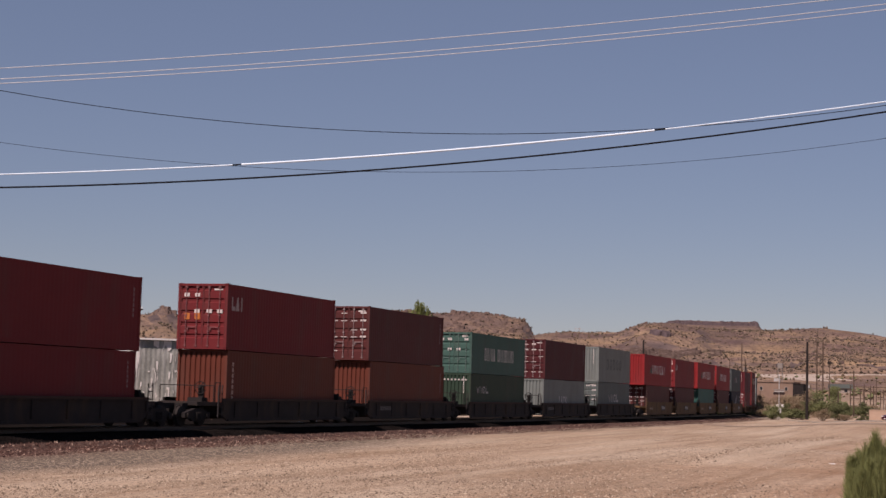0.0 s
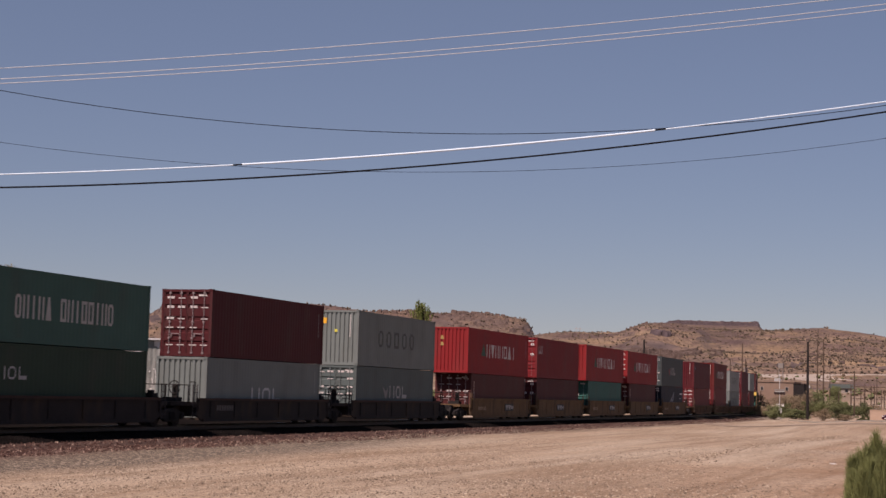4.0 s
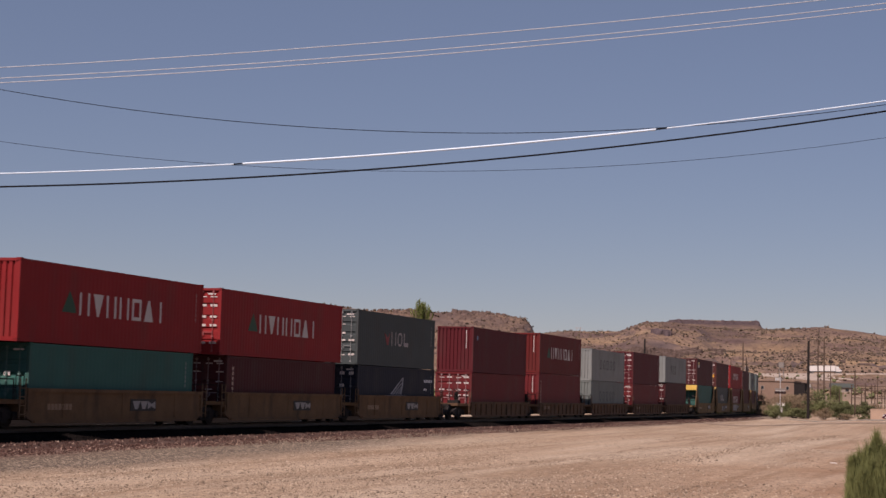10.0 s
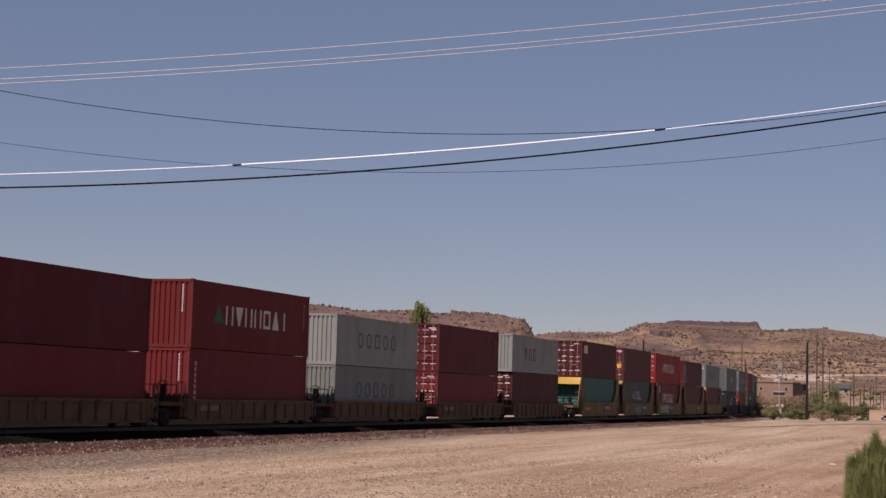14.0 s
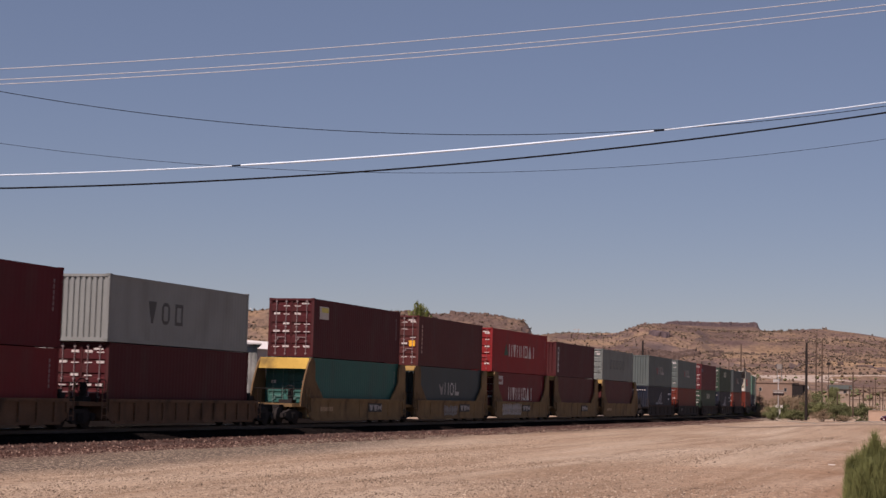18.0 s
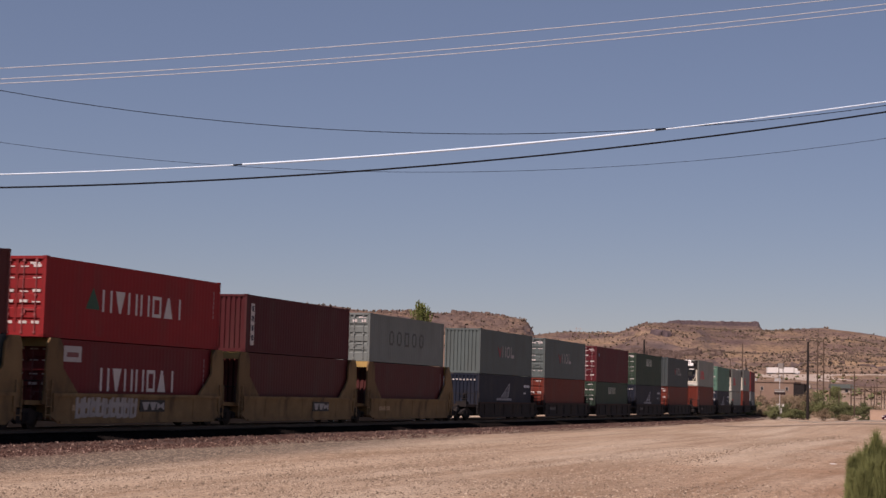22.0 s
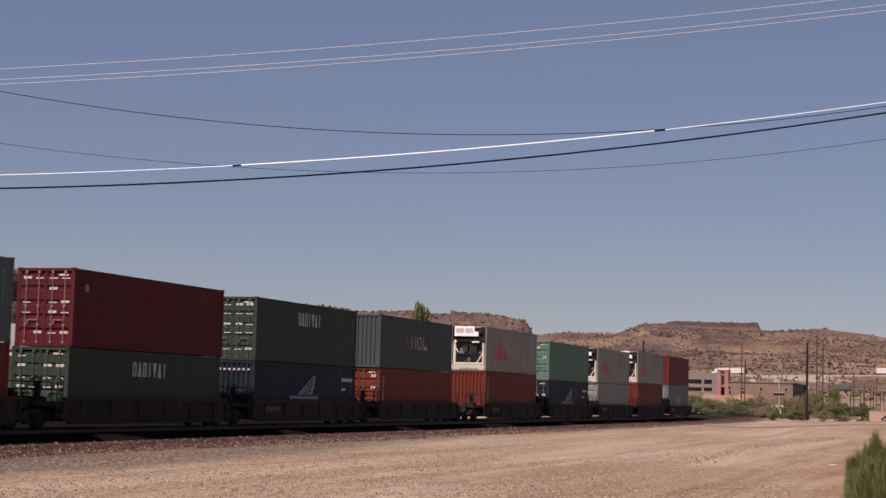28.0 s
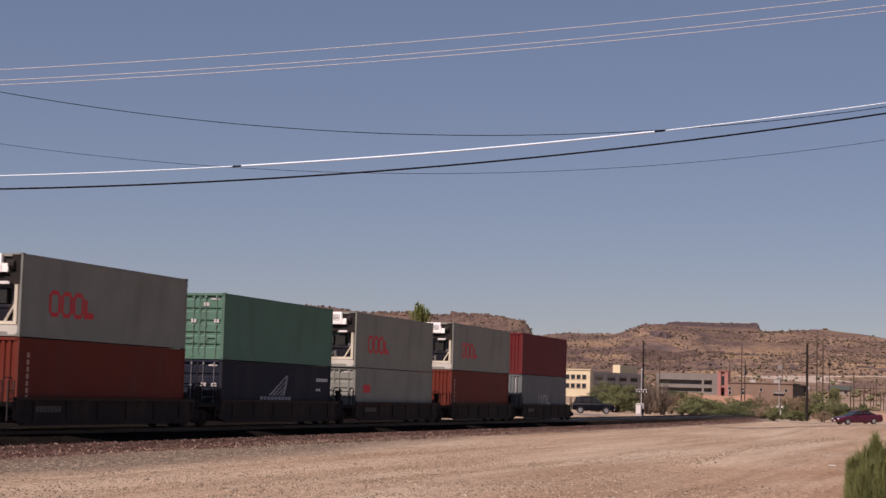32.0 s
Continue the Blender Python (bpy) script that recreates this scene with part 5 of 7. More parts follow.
def stack_base(k):
    if k == 0:
        return -CAR_GAP - PITCHES[0]
    g, x = (k - 1) // 5, 0.0
    for i in range(g):
        x += 4 * PITCHES[i] + (PITCHES[i] + PITCHES[i + 1]) / 2 + CAR_GAP
    return x + (k - 1 - 5 * g) * PITCHES[g]


ROLLING = []     # (thing, place along the train, height over the rail)
for k, (upper, lower, shift, foot, top_h, top_len) in enumerate(STACKS):
    g = max(0, (k - 1) // 5)
    place = stack_base(k) + L40 / 2
    low_h = HC if foot > 3.15 else ST
    ROLLING.append((well_unit(STYLES[g], PITCHES[g], k % 5 == 1, k % 5 == 0, k, foot - 0.03 - low_h), place, 0.0))
    ROLLING.append((container(lower[0], lower[1], L40, low_h, lower[2], k, 0), place + shift * 0.5, foot - 0.03 - low_h))
    ROLLING.append((container(upper[0], upper[1], top_len, top_h, upper[2], k, 1), place + shift, foot))


def train_shift(t):
    return START - SPEED * t + SLACK * t * t


CREAM_TAN = mat("pinkish_tan_block", (0.42, 0.30, 0.22), 0.9, 0.12, 0.8, 0.2, 8)

# ---- poles across the tracks ----
pole(199.0, 42.56, 9.3, 0.15, -1.15, WOOD_DARK, label="tall dark utility pole beside the crossing signal")
pole(218.8, 25.1, 9.8, 0.19, -0.95, WOOD_DARK, label="thick tarred utility pole at the road side")
for x, y, z, h, r in ((316.3, 64.4, -1.2, 11.0, 0.1), (421.0, 67.7, 0.9, 11.1, 0.13), (301.5, 46.3, -1.2, 12.4, 0.14), (302.6, 43.1, -1.3, 3.9, 0.1), (336.5, 36.7, -1.0, 14.2, 0.16), (328.7, 34.7, -1.0, 14.4, 0.16),
                      (337.9, 32.6, -1.0, 4.4, 0.12), (308.1, 27.0, -1.4, 8.2, 0.14), (313.1, 28.0, -1.3, 4.6, 0.1), (339.6, 27.7, -0.8, 5.9, 0.11), (392.0, 29.3, 0.2, 7.0, 0.12)):
    pole(x, y, h, r, None, WOOD, label="thin weathered utility pole in the scrub")
lamp_post = pole(408.9, 41.6, 10.4, 0.11, None, WOOD, label="thin lamp post with a square head")
part("lamp_head", Mesh().box(-0.3, -0.5, 10.3, 0.3, 0.5, 10.75), STEEL_DARK, lamp_post)
transformer = Mesh().tube((0.3, 0, 7.0), (0.3, 0, 8.1), 0.32, sides=10)
part("transformer_can", transformer, GREYCON, pole(303.5, 46.0, 9.6, 0.12, None, WOOD, label="thin utility pole carrying a transformer can"))
pole(78.4, 48.7, 6.4, 0.1, None, WOOD_DARK, label="slim dark pole beside the white house")
pole(114.9, 65.6, 8.4, 0.1, None, WOOD_DARK, ((7.6, 0.8), (8.0, 0.6)), label="dark utility pole with two crossarms behind the sheds", lean=1.5)
pole(135.9, 65.9, 9.3, 0.12, None, WOOD_DARK, ((8.8, 0.6),), label="dark utility pole with a crossarm behind the sheds")


# ---- crossing signals ----
def crossing_signal(x, y, turn, height, light_z, wide, lens):
    t = thing("crossing_signal", "grey railway crossing signal mast with unlit flashing lights", "signal", "crossing signals", pose(x, y, land(x, y), 0, 0, turn))
    part("mast", Mesh().tube((0, 0, 0), (0, 0, height), 0.07, 0.055, 8), TIN, t)
    part("mast_base", Mesh().prism([(-0.3, -0.3), (0.3, -0.3), (0.3, 0.3), (-0.3, 0.3)], "z", -0.2, 0.35), CONCRETE, t)
    part("crossarm", Mesh().box(-0.06, -wide, light_z + 0.2, 0.06, wide, light_z + 0.3), TIN, t)
    for yy in (-wide * 0.85, -wide * 0.3, wide * 0.3, wide * 0.85):
        lamp_ = part("flasher", Mesh().tube((-0.14, yy, light_z), (0.06, yy, light_z), 0.21, sides=14), STEEL_DARK, t, "black round light with hood")
        part("lens", Mesh().tube((-0.16, yy, light_z), (-0.14, yy, light_z), 0.09, sides=12), lens, lamp_, "unlit lens")
    part("bell", Mesh().tube((0, 0, height), (0, 0, height + 0.18), 0.13, 0.05, 10), TIN, t)
    part("gate_mechanism", Mesh().box(-0.25, -0.3, 0.9, 0.25, 0.3, 1.6), TIN, t)
    return t


crossing_signal(197.0, 42.3, 12, 5.6, 3.0, 0.7, LAMPGLASS)
far_signal = crossing_signal(237.9, 31.2, 12, 6.2, 3.7, 0.7, LENS_DARK)
part("hood_box", Mesh().box(-0.1, -0.7, 4.05, 0.3, 0.75, 4.3), GREYCON, far_signal)
for yy in (-0.42, 0.3):
    for a in (45, -45):
        part("crossbuck_blade", Mesh().box(-0.02, -0.28, -0.04, 0.0, 0.28, 0.04), WHITE, far_signal, "white crossed blade", at=pose(-0.3 - (0.02 if a > 0 else 0), yy, 2.0, a))


def relay_cabinet(x, y, turn):
    t = thing("relay_cabinet", "small white metal relay cabinet beside the crossing", "cabinet", m=pose(x, y, land(x, y), 0, 0, turn))
    part("body", Mesh().box(-0.35, -0.32, 0.25, 0.35, 0.32, 1.5), TIN, t)
    part("roof", Mesh().prism([(-0.38, 1.5), (0.38, 1.5), (0.0, 1.62)], "x", -0.4, 0.4), WHITE, t)
    part("door", Mesh().box(-0.37, -0.27, 0.35, -0.35, 0.27, 1.4), WHITE, t)
    part("foot", Mesh().box(-0.35, -0.4, -0.1, 0.35, 0.4, 0.25), CONCRETE, t)


relay_cabinet(196.3, 42.5, 14)


# ---- buildings ----
def window(parent, x0, y0, z0, x1, y1, z1, axis):
    """A window let into a wall: axis x or y is the way it faces."""
    t = 0.12
    if axis == "x":
        g = Mesh().box(x0 - 0.03, y0, z0, x0 + 0.05, y1, z1)
        fr = Mesh().box(x0 - 0.07, y0 - t, z1, x0 + 0.05, y1 + t, z1 + t).box(x0 - 0.1, y0 - t, z0 - t, x0 + 0.05, y1 + t, z0)
        fr.box(x0 - 0.07, y0 - t, z0, x0 + 0.05, y0, z1).box(x0 - 0.07, y1, z0, x0 + 0.05, y1 + t, z1)
    else:
        g = Mesh().box(x0, y0 - 0.03, z0, x1, y0 + 0.05, z1)
        fr = Mesh().box(x0 - t, y0 - 0.07, z1, x1 + t, y0 + 0.05, z1 + t).box(x0 - t, y0 - 0.1, z0 - t, x1 + t, y0 + 0.05, z0)
        fr.box(x0 - t, y0 - 0.07, z0, x0, y0 + 0.05, z1).box(x1, y0 - 0.07, z0, x1 + t, y0 + 0.05, z1)
    w = part("window", fr, TAN, parent)
    part("pane", g, GLASS, w, "dark reflecting pane")
    return w


WING = mat("grey_tan_stucco", (0.40, 0.36, 0.32), 0.9, 0.1, 0.3, 0.15, 8)


def office():
    b = thing("office_building", "cream stucco two-storey office building with rows of small windows", "building")
    part("wall", Mesh().box(419, 103.6, -0.6, 422, 121, 7.55), CREAM, b)
    part("wing_wall", Mesh().box(422, 103.62, -0.6, 483, 121, 7.4), WING, b, "grey-tan stucco wing")
    part("roof", Mesh().box(418.8, 103.4, 7.55, 422.3, 121.2, 7.8), CREAM, b)
    part("penthouse", Mesh().box(455, 103.9, 7.4, 478, 106.0, 9.7), CREAM, b)
    for z in (2.9, 5.2):
        for i in range(9):
            y = 104.7 + i * 1.5
            window(b, 419, y, z, 419, y + 0.95, z + 1.05, "x")
        for i in range(4):
            x = 424 + i * 14.5
            window(b, x, 103.6, z, x + 9.0, 103.6, z + 1.25, "y")


def parking():
    b = thing("parking_structure", "grey concrete parking structure with long dark openings", "building")
    m = pose(500, 84, 0, 0, 0, 12)
    b.matrix_world = m
    part("core", Mesh().box(1.2, -3, 0.0, 18, 18, 7.4), GREYCON, b)
    for z0, z1 in ((1.9, 2.9), (4.0, 5.1), (6.4, 8.4)):
        part("parapet", Mesh().box(0, -3.4, z0, 0.3, 18.4, z1), GREYCON, b)
        part("slab", Mesh().box(0.3, -3.3, z0, 18.3, 18.3, z0 + 0.3), GREYCON, b)
    for y in (-3.2, 1.3, 4.4, 18.0):
        part("column", Mesh().box(-0.1, y - 0.35, 0.0, 0.6, y + 0.35, 8.4), GREYCON, b)
    part("stair_wall", Mesh().box(-0.3, -0.6, 0.0, 0.2, 1.0, 8.6), GREYCON, b)


def tower():
    b = thing("stair_tower", "red brick stair tower beside the parking structure", "building", m=pose(480, 77.6, 0))
    part("wall", Mesh().box(0, 0, 0.3, 4, 1.0, 8.9).box(0, 2.1, 0.3, 4, 3.1, 8.9).box(0.5, 1.0, 4.2, 4, 2.1, 8.7).box(2.5, 1.0, 0.3, 4, 2.1, 4.2), REDCLAD, b)
    part("cornice", Mesh().box(-0.15, -0.15, 8.9, 4.15, 3.25, 9.15), REDCLAD, b)
    part("door", Mesh().box(2.4, 1.05, 0.3, 2.5, 2.05, 3.0), GLASS, b, "dark glazed door")
    part("window", Mesh().box(0.42, 1.15, 4.9, 0.5, 1.95, 7.6), GLASS, b, "tall dark window")


def block_house():
    b = thing("block_building", "long low brown block building with a flat roof", "building")
    part("wall", Mesh().box(412, 50.6, -0.2, 426, 66.6, 5.1), BRICK, b)
    part("roof", Mesh().box(411.8, 50.4, 5.1, 426.2, 66.8, 5.3), BRICK, b)
    for y, z in ((66.2, 3.2), (66.1, 2.2), (63.0, 3.1), (62.9, 2.3), (58.4, 3.1), (52.3, 3.1)):
        window(b, 412, y - 0.3, z, 412, y + 0.3, z + 0.8, "x")
    part("roof_unit", Mesh().box(417, 60.5, 5.3, 418.5, 62, 6.0), TIN, b, "grey rooftop cooler")
    part("roof_unit", Mesh().box(417, 54.5, 5.3, 418.5, 56, 6.1), TIN, b, "grey rooftop cooler")


office()
parking()
tower()
block_house()
dark_store = thing("storage_box", "dark blue-grey steel storage box beside the block building", "box")
part("body", Mesh().box(410, 47.9, -0.2, 416, 50.45, 4.7), STEEL_DARK, dark_store)
part("roof", Mesh().box(409.9, 47.8, 4.7, 416.1, 50.5, 4.82), STEEL_DARK, dark_store)


def hill_house(x, y, wx, wy, h, wall, roof, label):
    z = land(x, y) - 0.4
    b = thing("hill_house", label, "house", "houses on the slope", pose(x, y, z, 0, 0, 10))
    part("wall", Mesh().box(-wx / 2, -wy / 2, 0, wx / 2, wy / 2, h), wall, b)
    part("roof", Mesh().prism([(-wx / 2 - 0.5, h), (wx / 2 + 0.5, h), (0, h + wx * 0.28)], "y", -wy / 2 - 0.5, wy / 2 + 0.5), roof, b)
    for yy in (-wy * 0.3, wy * 0.15):
        part("window", Mesh().box(-wx / 2 - 0.03, yy, h * 0.35, -wx / 2 + 0.05, yy + wy * 0.15, h * 0.8), GLASS, b, "dark pane")


TEAL = mat("green_grey_roof", (0.055, 0.065, 0.058), 0.7, 0.2, 0.6, 0.2, 8)
hill_house(573, 54.6, 5, 7, 2.0, TAN, TEAL, "low tan house with a dark green-grey roof")
hill_house(560, 67.0, 4, 6, 2.0, TAN, ROOF, "low tan house with a grey roof")
hill_house(600, 88.0, 4, 6, 2.0, TAN, ROOF, "small tan house with a grey roof on the slope")
tank = thing("water_tank", "small pale box-shaped water tank on legs", "tank", m=pose(607.5, 79.3, land(607.5, 79.3)))
part("tank", Mesh().box(-1, -0.9, 7.6, 1, 0.9, 9.5), GREYCON, tank)
for a in (-0.8, 0.8):
    for c in (-1.1, 1.1):
        part("leg", Mesh().tube((a, c * 0.7, -0.3), (a, c * 0.7, 7.6), 0.08, sides=6), GREYCON, tank)


# ---- the yard behind the track: house and sheds ----
def clad(m, p, q, z0, z1, pitch, depth, normal):
    """A wall from p to q with upright corrugations."""
    p, q, nrm = Vector(p), Vector(q), Vector(normal)
    n = max(2, int((q - p).length / pitch) * 2)
    b = len(m.v)
    for z in (z0, z1):
        for i in range(n + 1):
            c = p.lerp(q, i / n) + nrm * (depth if i % 2 else 0)
            m.v.append((c.x, c.y, z))
    for i in range(n):
        m.f.append((b + i, b + i + 1, b + n + 2 + i, b + n + 1 + i))
    return m


def white_house():
    b = thing("white_house", "white wooden house with a grey hipped roof and porch", "house", m=pose(76.45, 48.55, 0, 0, 0, 33))
    z = land(78, 51) - 0.1
    # Porch shade put into the wall: grey in place of its white boards.
    part("wall", Mesh().box(1.6, -0.95, z, 10, 13, 3.0), WALL_GREY, b)
    r = Mesh()
    x0, x1, y0, y1, ze, zr = 0.6, 10.8, 0.0, 13.6, 3.12, 4.6
    r.v += [(x0, y0, ze), (x1, y0, ze), (x1, y1, ze), (x0, y1, ze), (3.6, 1.4, zr), (7.6, 1.4, zr), (7.6, 12, zr), (3.6, 12, zr)]
    r.f += [(0, 1, 5, 4), (1, 2, 6, 5), (2, 3, 7, 6), (3, 0, 4, 7), (4, 5, 6, 7), (3, 2, 1, 0)]
    part("roof", r, ROOF, b)
    for i in range(9):
        u = (i + 1) / 10
        part("shingle_course", Mesh().prism([(x0 + u * 3.0, ze + u * 1.48), (x0 + u * 3.0 + 0.05, ze + u * 1.48 + 0.05), (x0 + u * 3.0 + 0.1, ze + u * 1.48 + 0.05)], "y", u * 1.4 + 0.05, 13.6 - u * 1.6), ROOF, b)
    part("porch_roof", Mesh().prism([(0.0, 2.90), (1.7, 3.11), (1.7, 3.02), (0.0, 2.82)], "y", -1.05, 13.6), TIN, b, "pale tin porch roof")
    part("fascia", Mesh().box(-0.06, -1.06, 2.78, 0.0, 13.7, 2.92), WHITE, b)
    for y in (-0.95, 0.75, 1.55, 2.9, 4.6, 6.9, 9.2, 11.5, 13.4):
        part("porch_post", Mesh().box(0.02, y, z, 0.10, y + 0.06, 2.82), WHITE, b)
    part("porch_floor", Mesh().box(0.0, -1.0, z - 0.1, 1.6, 13.6, z + 0.3), CONCRETE, b)
    for y in (-0.86, -0.1, 1.4, 4.2, 7.4, 10.2):
        window(b, 1.6, y, 1.55, 1.6, y + 0.42, 2.4, "x")
    part("door", Mesh().box(1.55, 2.5, z + 0.3, 1.6, 3.3, 2.5), CREAM, b, "cream front door")


white_house()


PEELED = mat("weathered_grey_green_tin", (0.225, 0.235, 0.215), 0.7, 0.3, 1.2, 0.1, 8, dirt=((0.5, 0.5, 0.47), 0.7, 2.2, 0.25))


def sheds():
    z = land(86, 50) - 0.1
    a = thing("white_warehouse", "white-painted warehouse, its grey side wall peeling", "shed")
    front = clad(Mesh(), (84.9, 48.4, 0), (86.85, 52.88, 0), z, 4.0, 0.3, 0.03, (-0.9, 0.4, 0))
    part("front_wall", front, WHITE, a)
    corner, along, face = Vector((84.95, 48.38, 0)), Vector((0.64, -0.768, 0)), Vector((-0.768, -0.64, 0))

    def side(s, out):
        p = corner + along * s + face * out
        return (p.x, p.y)

    part("body", Mesh().prism([side(0.02, -0.05), side(7.5, -0.05), (97.2, 46.6), (98.0, 53.0), (87.0, 52.92)], "z", z, 3.92), TIN, a)
    part("roof", Mesh().prism([side(-0.2, 0.25), side(7.7, 0.25), (97.5, 46.2), (98.3, 53.3), (86.7, 53.3)], "z", 3.98, 4.08), WHITE, a)
    part("side_wall", clad(Mesh(), (*side(0, 0), 0), (*side(7.5, 0), 0), z, 3.97, 0.28, 0.02, face), PEELED, a, "grey-green corrugated side wall")
    rnd = random.Random(5)

    def patch(s0, s1, z0, z1, n=7):
        # a ragged sheet of white paint, uneven at its foot and its sides
        pts = [(s0 + (s1 - s0) * i / n, min(z1 - 0.06, max(z, z0 + rnd.gauss(0, 0.2) * (z1 - z0)))) for i in range(n + 1)]
        pts += [(s1 + rnd.gauss(0, 0.03), z1), (s0 + rnd.gauss(0, 0.03), z1)]
        m, k = Mesh(), len(pts)
        m.v = [(*side(s_, o), z_) for o in (0.03, 0.045) for s_, z_ in pts]
        m.f = [tuple(range(k, 2 * k)), tuple(range(k - 1, -1, -1))] + [(i, (i + 1) % k, k + (i + 1) % k, k + i) for i in range(k)]
        part("peeled_patch", m, WHITE, a, "ragged patch of white paint")

    patch(0.0, 0.4, 2.4, 3.9)
    patch(0.0, 0.2, z + 0.3, 2.4)
    for i in range(9):
        s0 = 1.0 + i * 0.7 + 0.3 * rnd.random()
        patch(s0, s0 + 0.25 + 0.25 * rnd.random(), 3.86 - 0.5 * rnd.random() ** 2, 3.94, 3)
    for i in range(70):
        s0, z0 = 0.5 + 6.9 * rnd.random(), z + 0.3 + 3.0 * rnd.random()
        patch(s0, s0 + 0.03 + 0.07 * rnd.random(), z0, min(3.9, z0 + 0.1 + 0.55 * rnd.random() ** 2), 2)
    part("foot_board", Mesh().prism([side(0.6, 0.02), side(7.5, 0.02), side(7.5, 0.1), side(0.6, 0.1)], "z", z, z + 0.5), CONCRETE, a, "pale foot of the side wall")
    way = Vector((2.7, 6.2, 0)).normalized()
    out = Vector((-6.2, 2.7, 0)).normalized()
    c0 = Vector((84.9, 48.4, 0)) + way * 0.6 + out * 0.06
    d = Mesh()
    for s0, z0, s1, z1 in ((0, z + 0.2, 0.06, 3.1), (2.9, z + 0.2, 2.96, 3.1), (0, 3.04, 2.96, 3.1)):
        p, q = c0 + way * s0, c0 + way * s1
        d.prism([(p.x, p.y), (q.x, q.y), (q.x + out.x * 0.05, q.y + out.y * 0.05), (p.x + out.x * 0.05, p.y + out.y * 0.05)], "z", z0, z1)
    part("door_frame", d, TIN, a, "grey frame of the wide door")
    for x0, y0, x1, y1, h, label in ((108.0, 53.4, 114, 58, 4.75, "small white shed behind the track"), (122.4, 57.6, 130, 63, 5.05, "white-walled shed with a tin roof behind the track")):
        s = thing("shed", label, "shed", "sheds behind the track")
        part("wall", Mesh().box(x0, y0, land(x0, y0) - 0.1, x1, y1, h - 0.5), WHITE, s)
        part("side_wall", clad(Mesh(), (x0, y0 - 0.02, 0), (x1, y0 - 0.02, 0), land(x0, y0), h - 0.5, 0.3, -0.03, (0, 1, 0)), WALL_GREY, s, "grey corrugated side wall")
        part("roof", Mesh().prism([(y0 - 0.3, h - 0.5), (y1 + 0.3, h - 0.5), ((y0 + y1) / 2, h + 0.2)], "x", x0 - 0.3, x1 + 0.3), WHITE, s)
        part("door", Mesh().box(x0 - 0.04, y0 + 1.0, land(x0, y0), x0 + 0.02, y0 + 2.2, 2.0), WHITE, s)


sheds()


# ---- plants ----
def leaf_clump(m, rnd, centre, radius, count, size, flat=1.0, up=0.0):
    """Leaves as small folded blades scattered through an uneven ball."""
    for _ in range(count):
        v = Vector((rnd.gauss(0, 1), rnd.gauss(0, 1), rnd.gauss(0, 1)))
        v.normalize()
        r = radius * (0.55 + 0.5 * rnd.random())
        c = Vector(centre) + Vector((v.x * r, v.y * r, v.z * r * flat))
        a = Vector((rnd.gauss(0, 1), rnd.gauss(0, 1), rnd.gauss(0, 1) + up)).normalized() * size * (0.6 + 0.8 * rnd.random())
        w = a.cross(v).normalized() * size * 0.45
        b = len(m.v)
        m.v += [tuple(c - a), tuple(c + w), tuple(c + a), tuple(c - w + v * size * 0.3)]
        m.f += [(b, b + 1, b + 2), (b, b + 2, b + 3)]


def limb(m, p, q, r0, r1, rnd, n=4):
    pts = [Vector(p).lerp(Vector(q), i / n) + Vector((rnd.gauss(0, 1), rnd.gauss(0, 1), 0)) * (0.05 * (Vector(q) - Vector(p)).length * (0 < i < n)) for i in range(n + 1)]
    for i in range(n):
        m.tube(pts[i], pts[i + 1], r0 + (r1 - r0) * i / n, r0 + (r1 - r0) * (i + 1) / n, 6)


def tree(x, y, height, spread, label, seed, leaf=None, base=None, trunk_h=0.3, dens=1.0, size=0.2, clumps=18):
    rnd = random.Random(seed)
    z = land(x, y) if base is None else base
    t = thing("tree", label, "tree", "trees behind the track", pose(x, y, z))
    wood, crown = Mesh(), Mesh()
    limb(wood, (0, 0, -0.3), (0, 0, height * 0.6), 0.05 * height * 0.5, 0.05, rnd, 5)
    for i in range(clumps):
        a, r, zz = rnd.random() * 6.28, spread * (0.25 + 0.75 * rnd.random()), height * (trunk_h + (0.95 - trunk_h) * rnd.random())
        top = 1.0 - abs(zz / height - 0.6) * 1.1
        p = Vector((math.cos(a) * r * top, math.sin(a) * r * top, zz))
        limb(wood, (0, 0, min(zz * 0.7, height * 0.55)), p, 0.06, 0.02, rnd, 3)
        leaf_clump(crown, rnd, p, spread * (0.22 + 0.2 * rnd.random()), int(150 * dens), size, 0.8)
    leaf_clump(crown, rnd, (0, 0, height * 0.88), spread * 0.3, int(200 * dens), size)
    part("trunk", wood, BARK, t)
    part("crown", crown, leaf or LEAF_TREE, t)
    return t


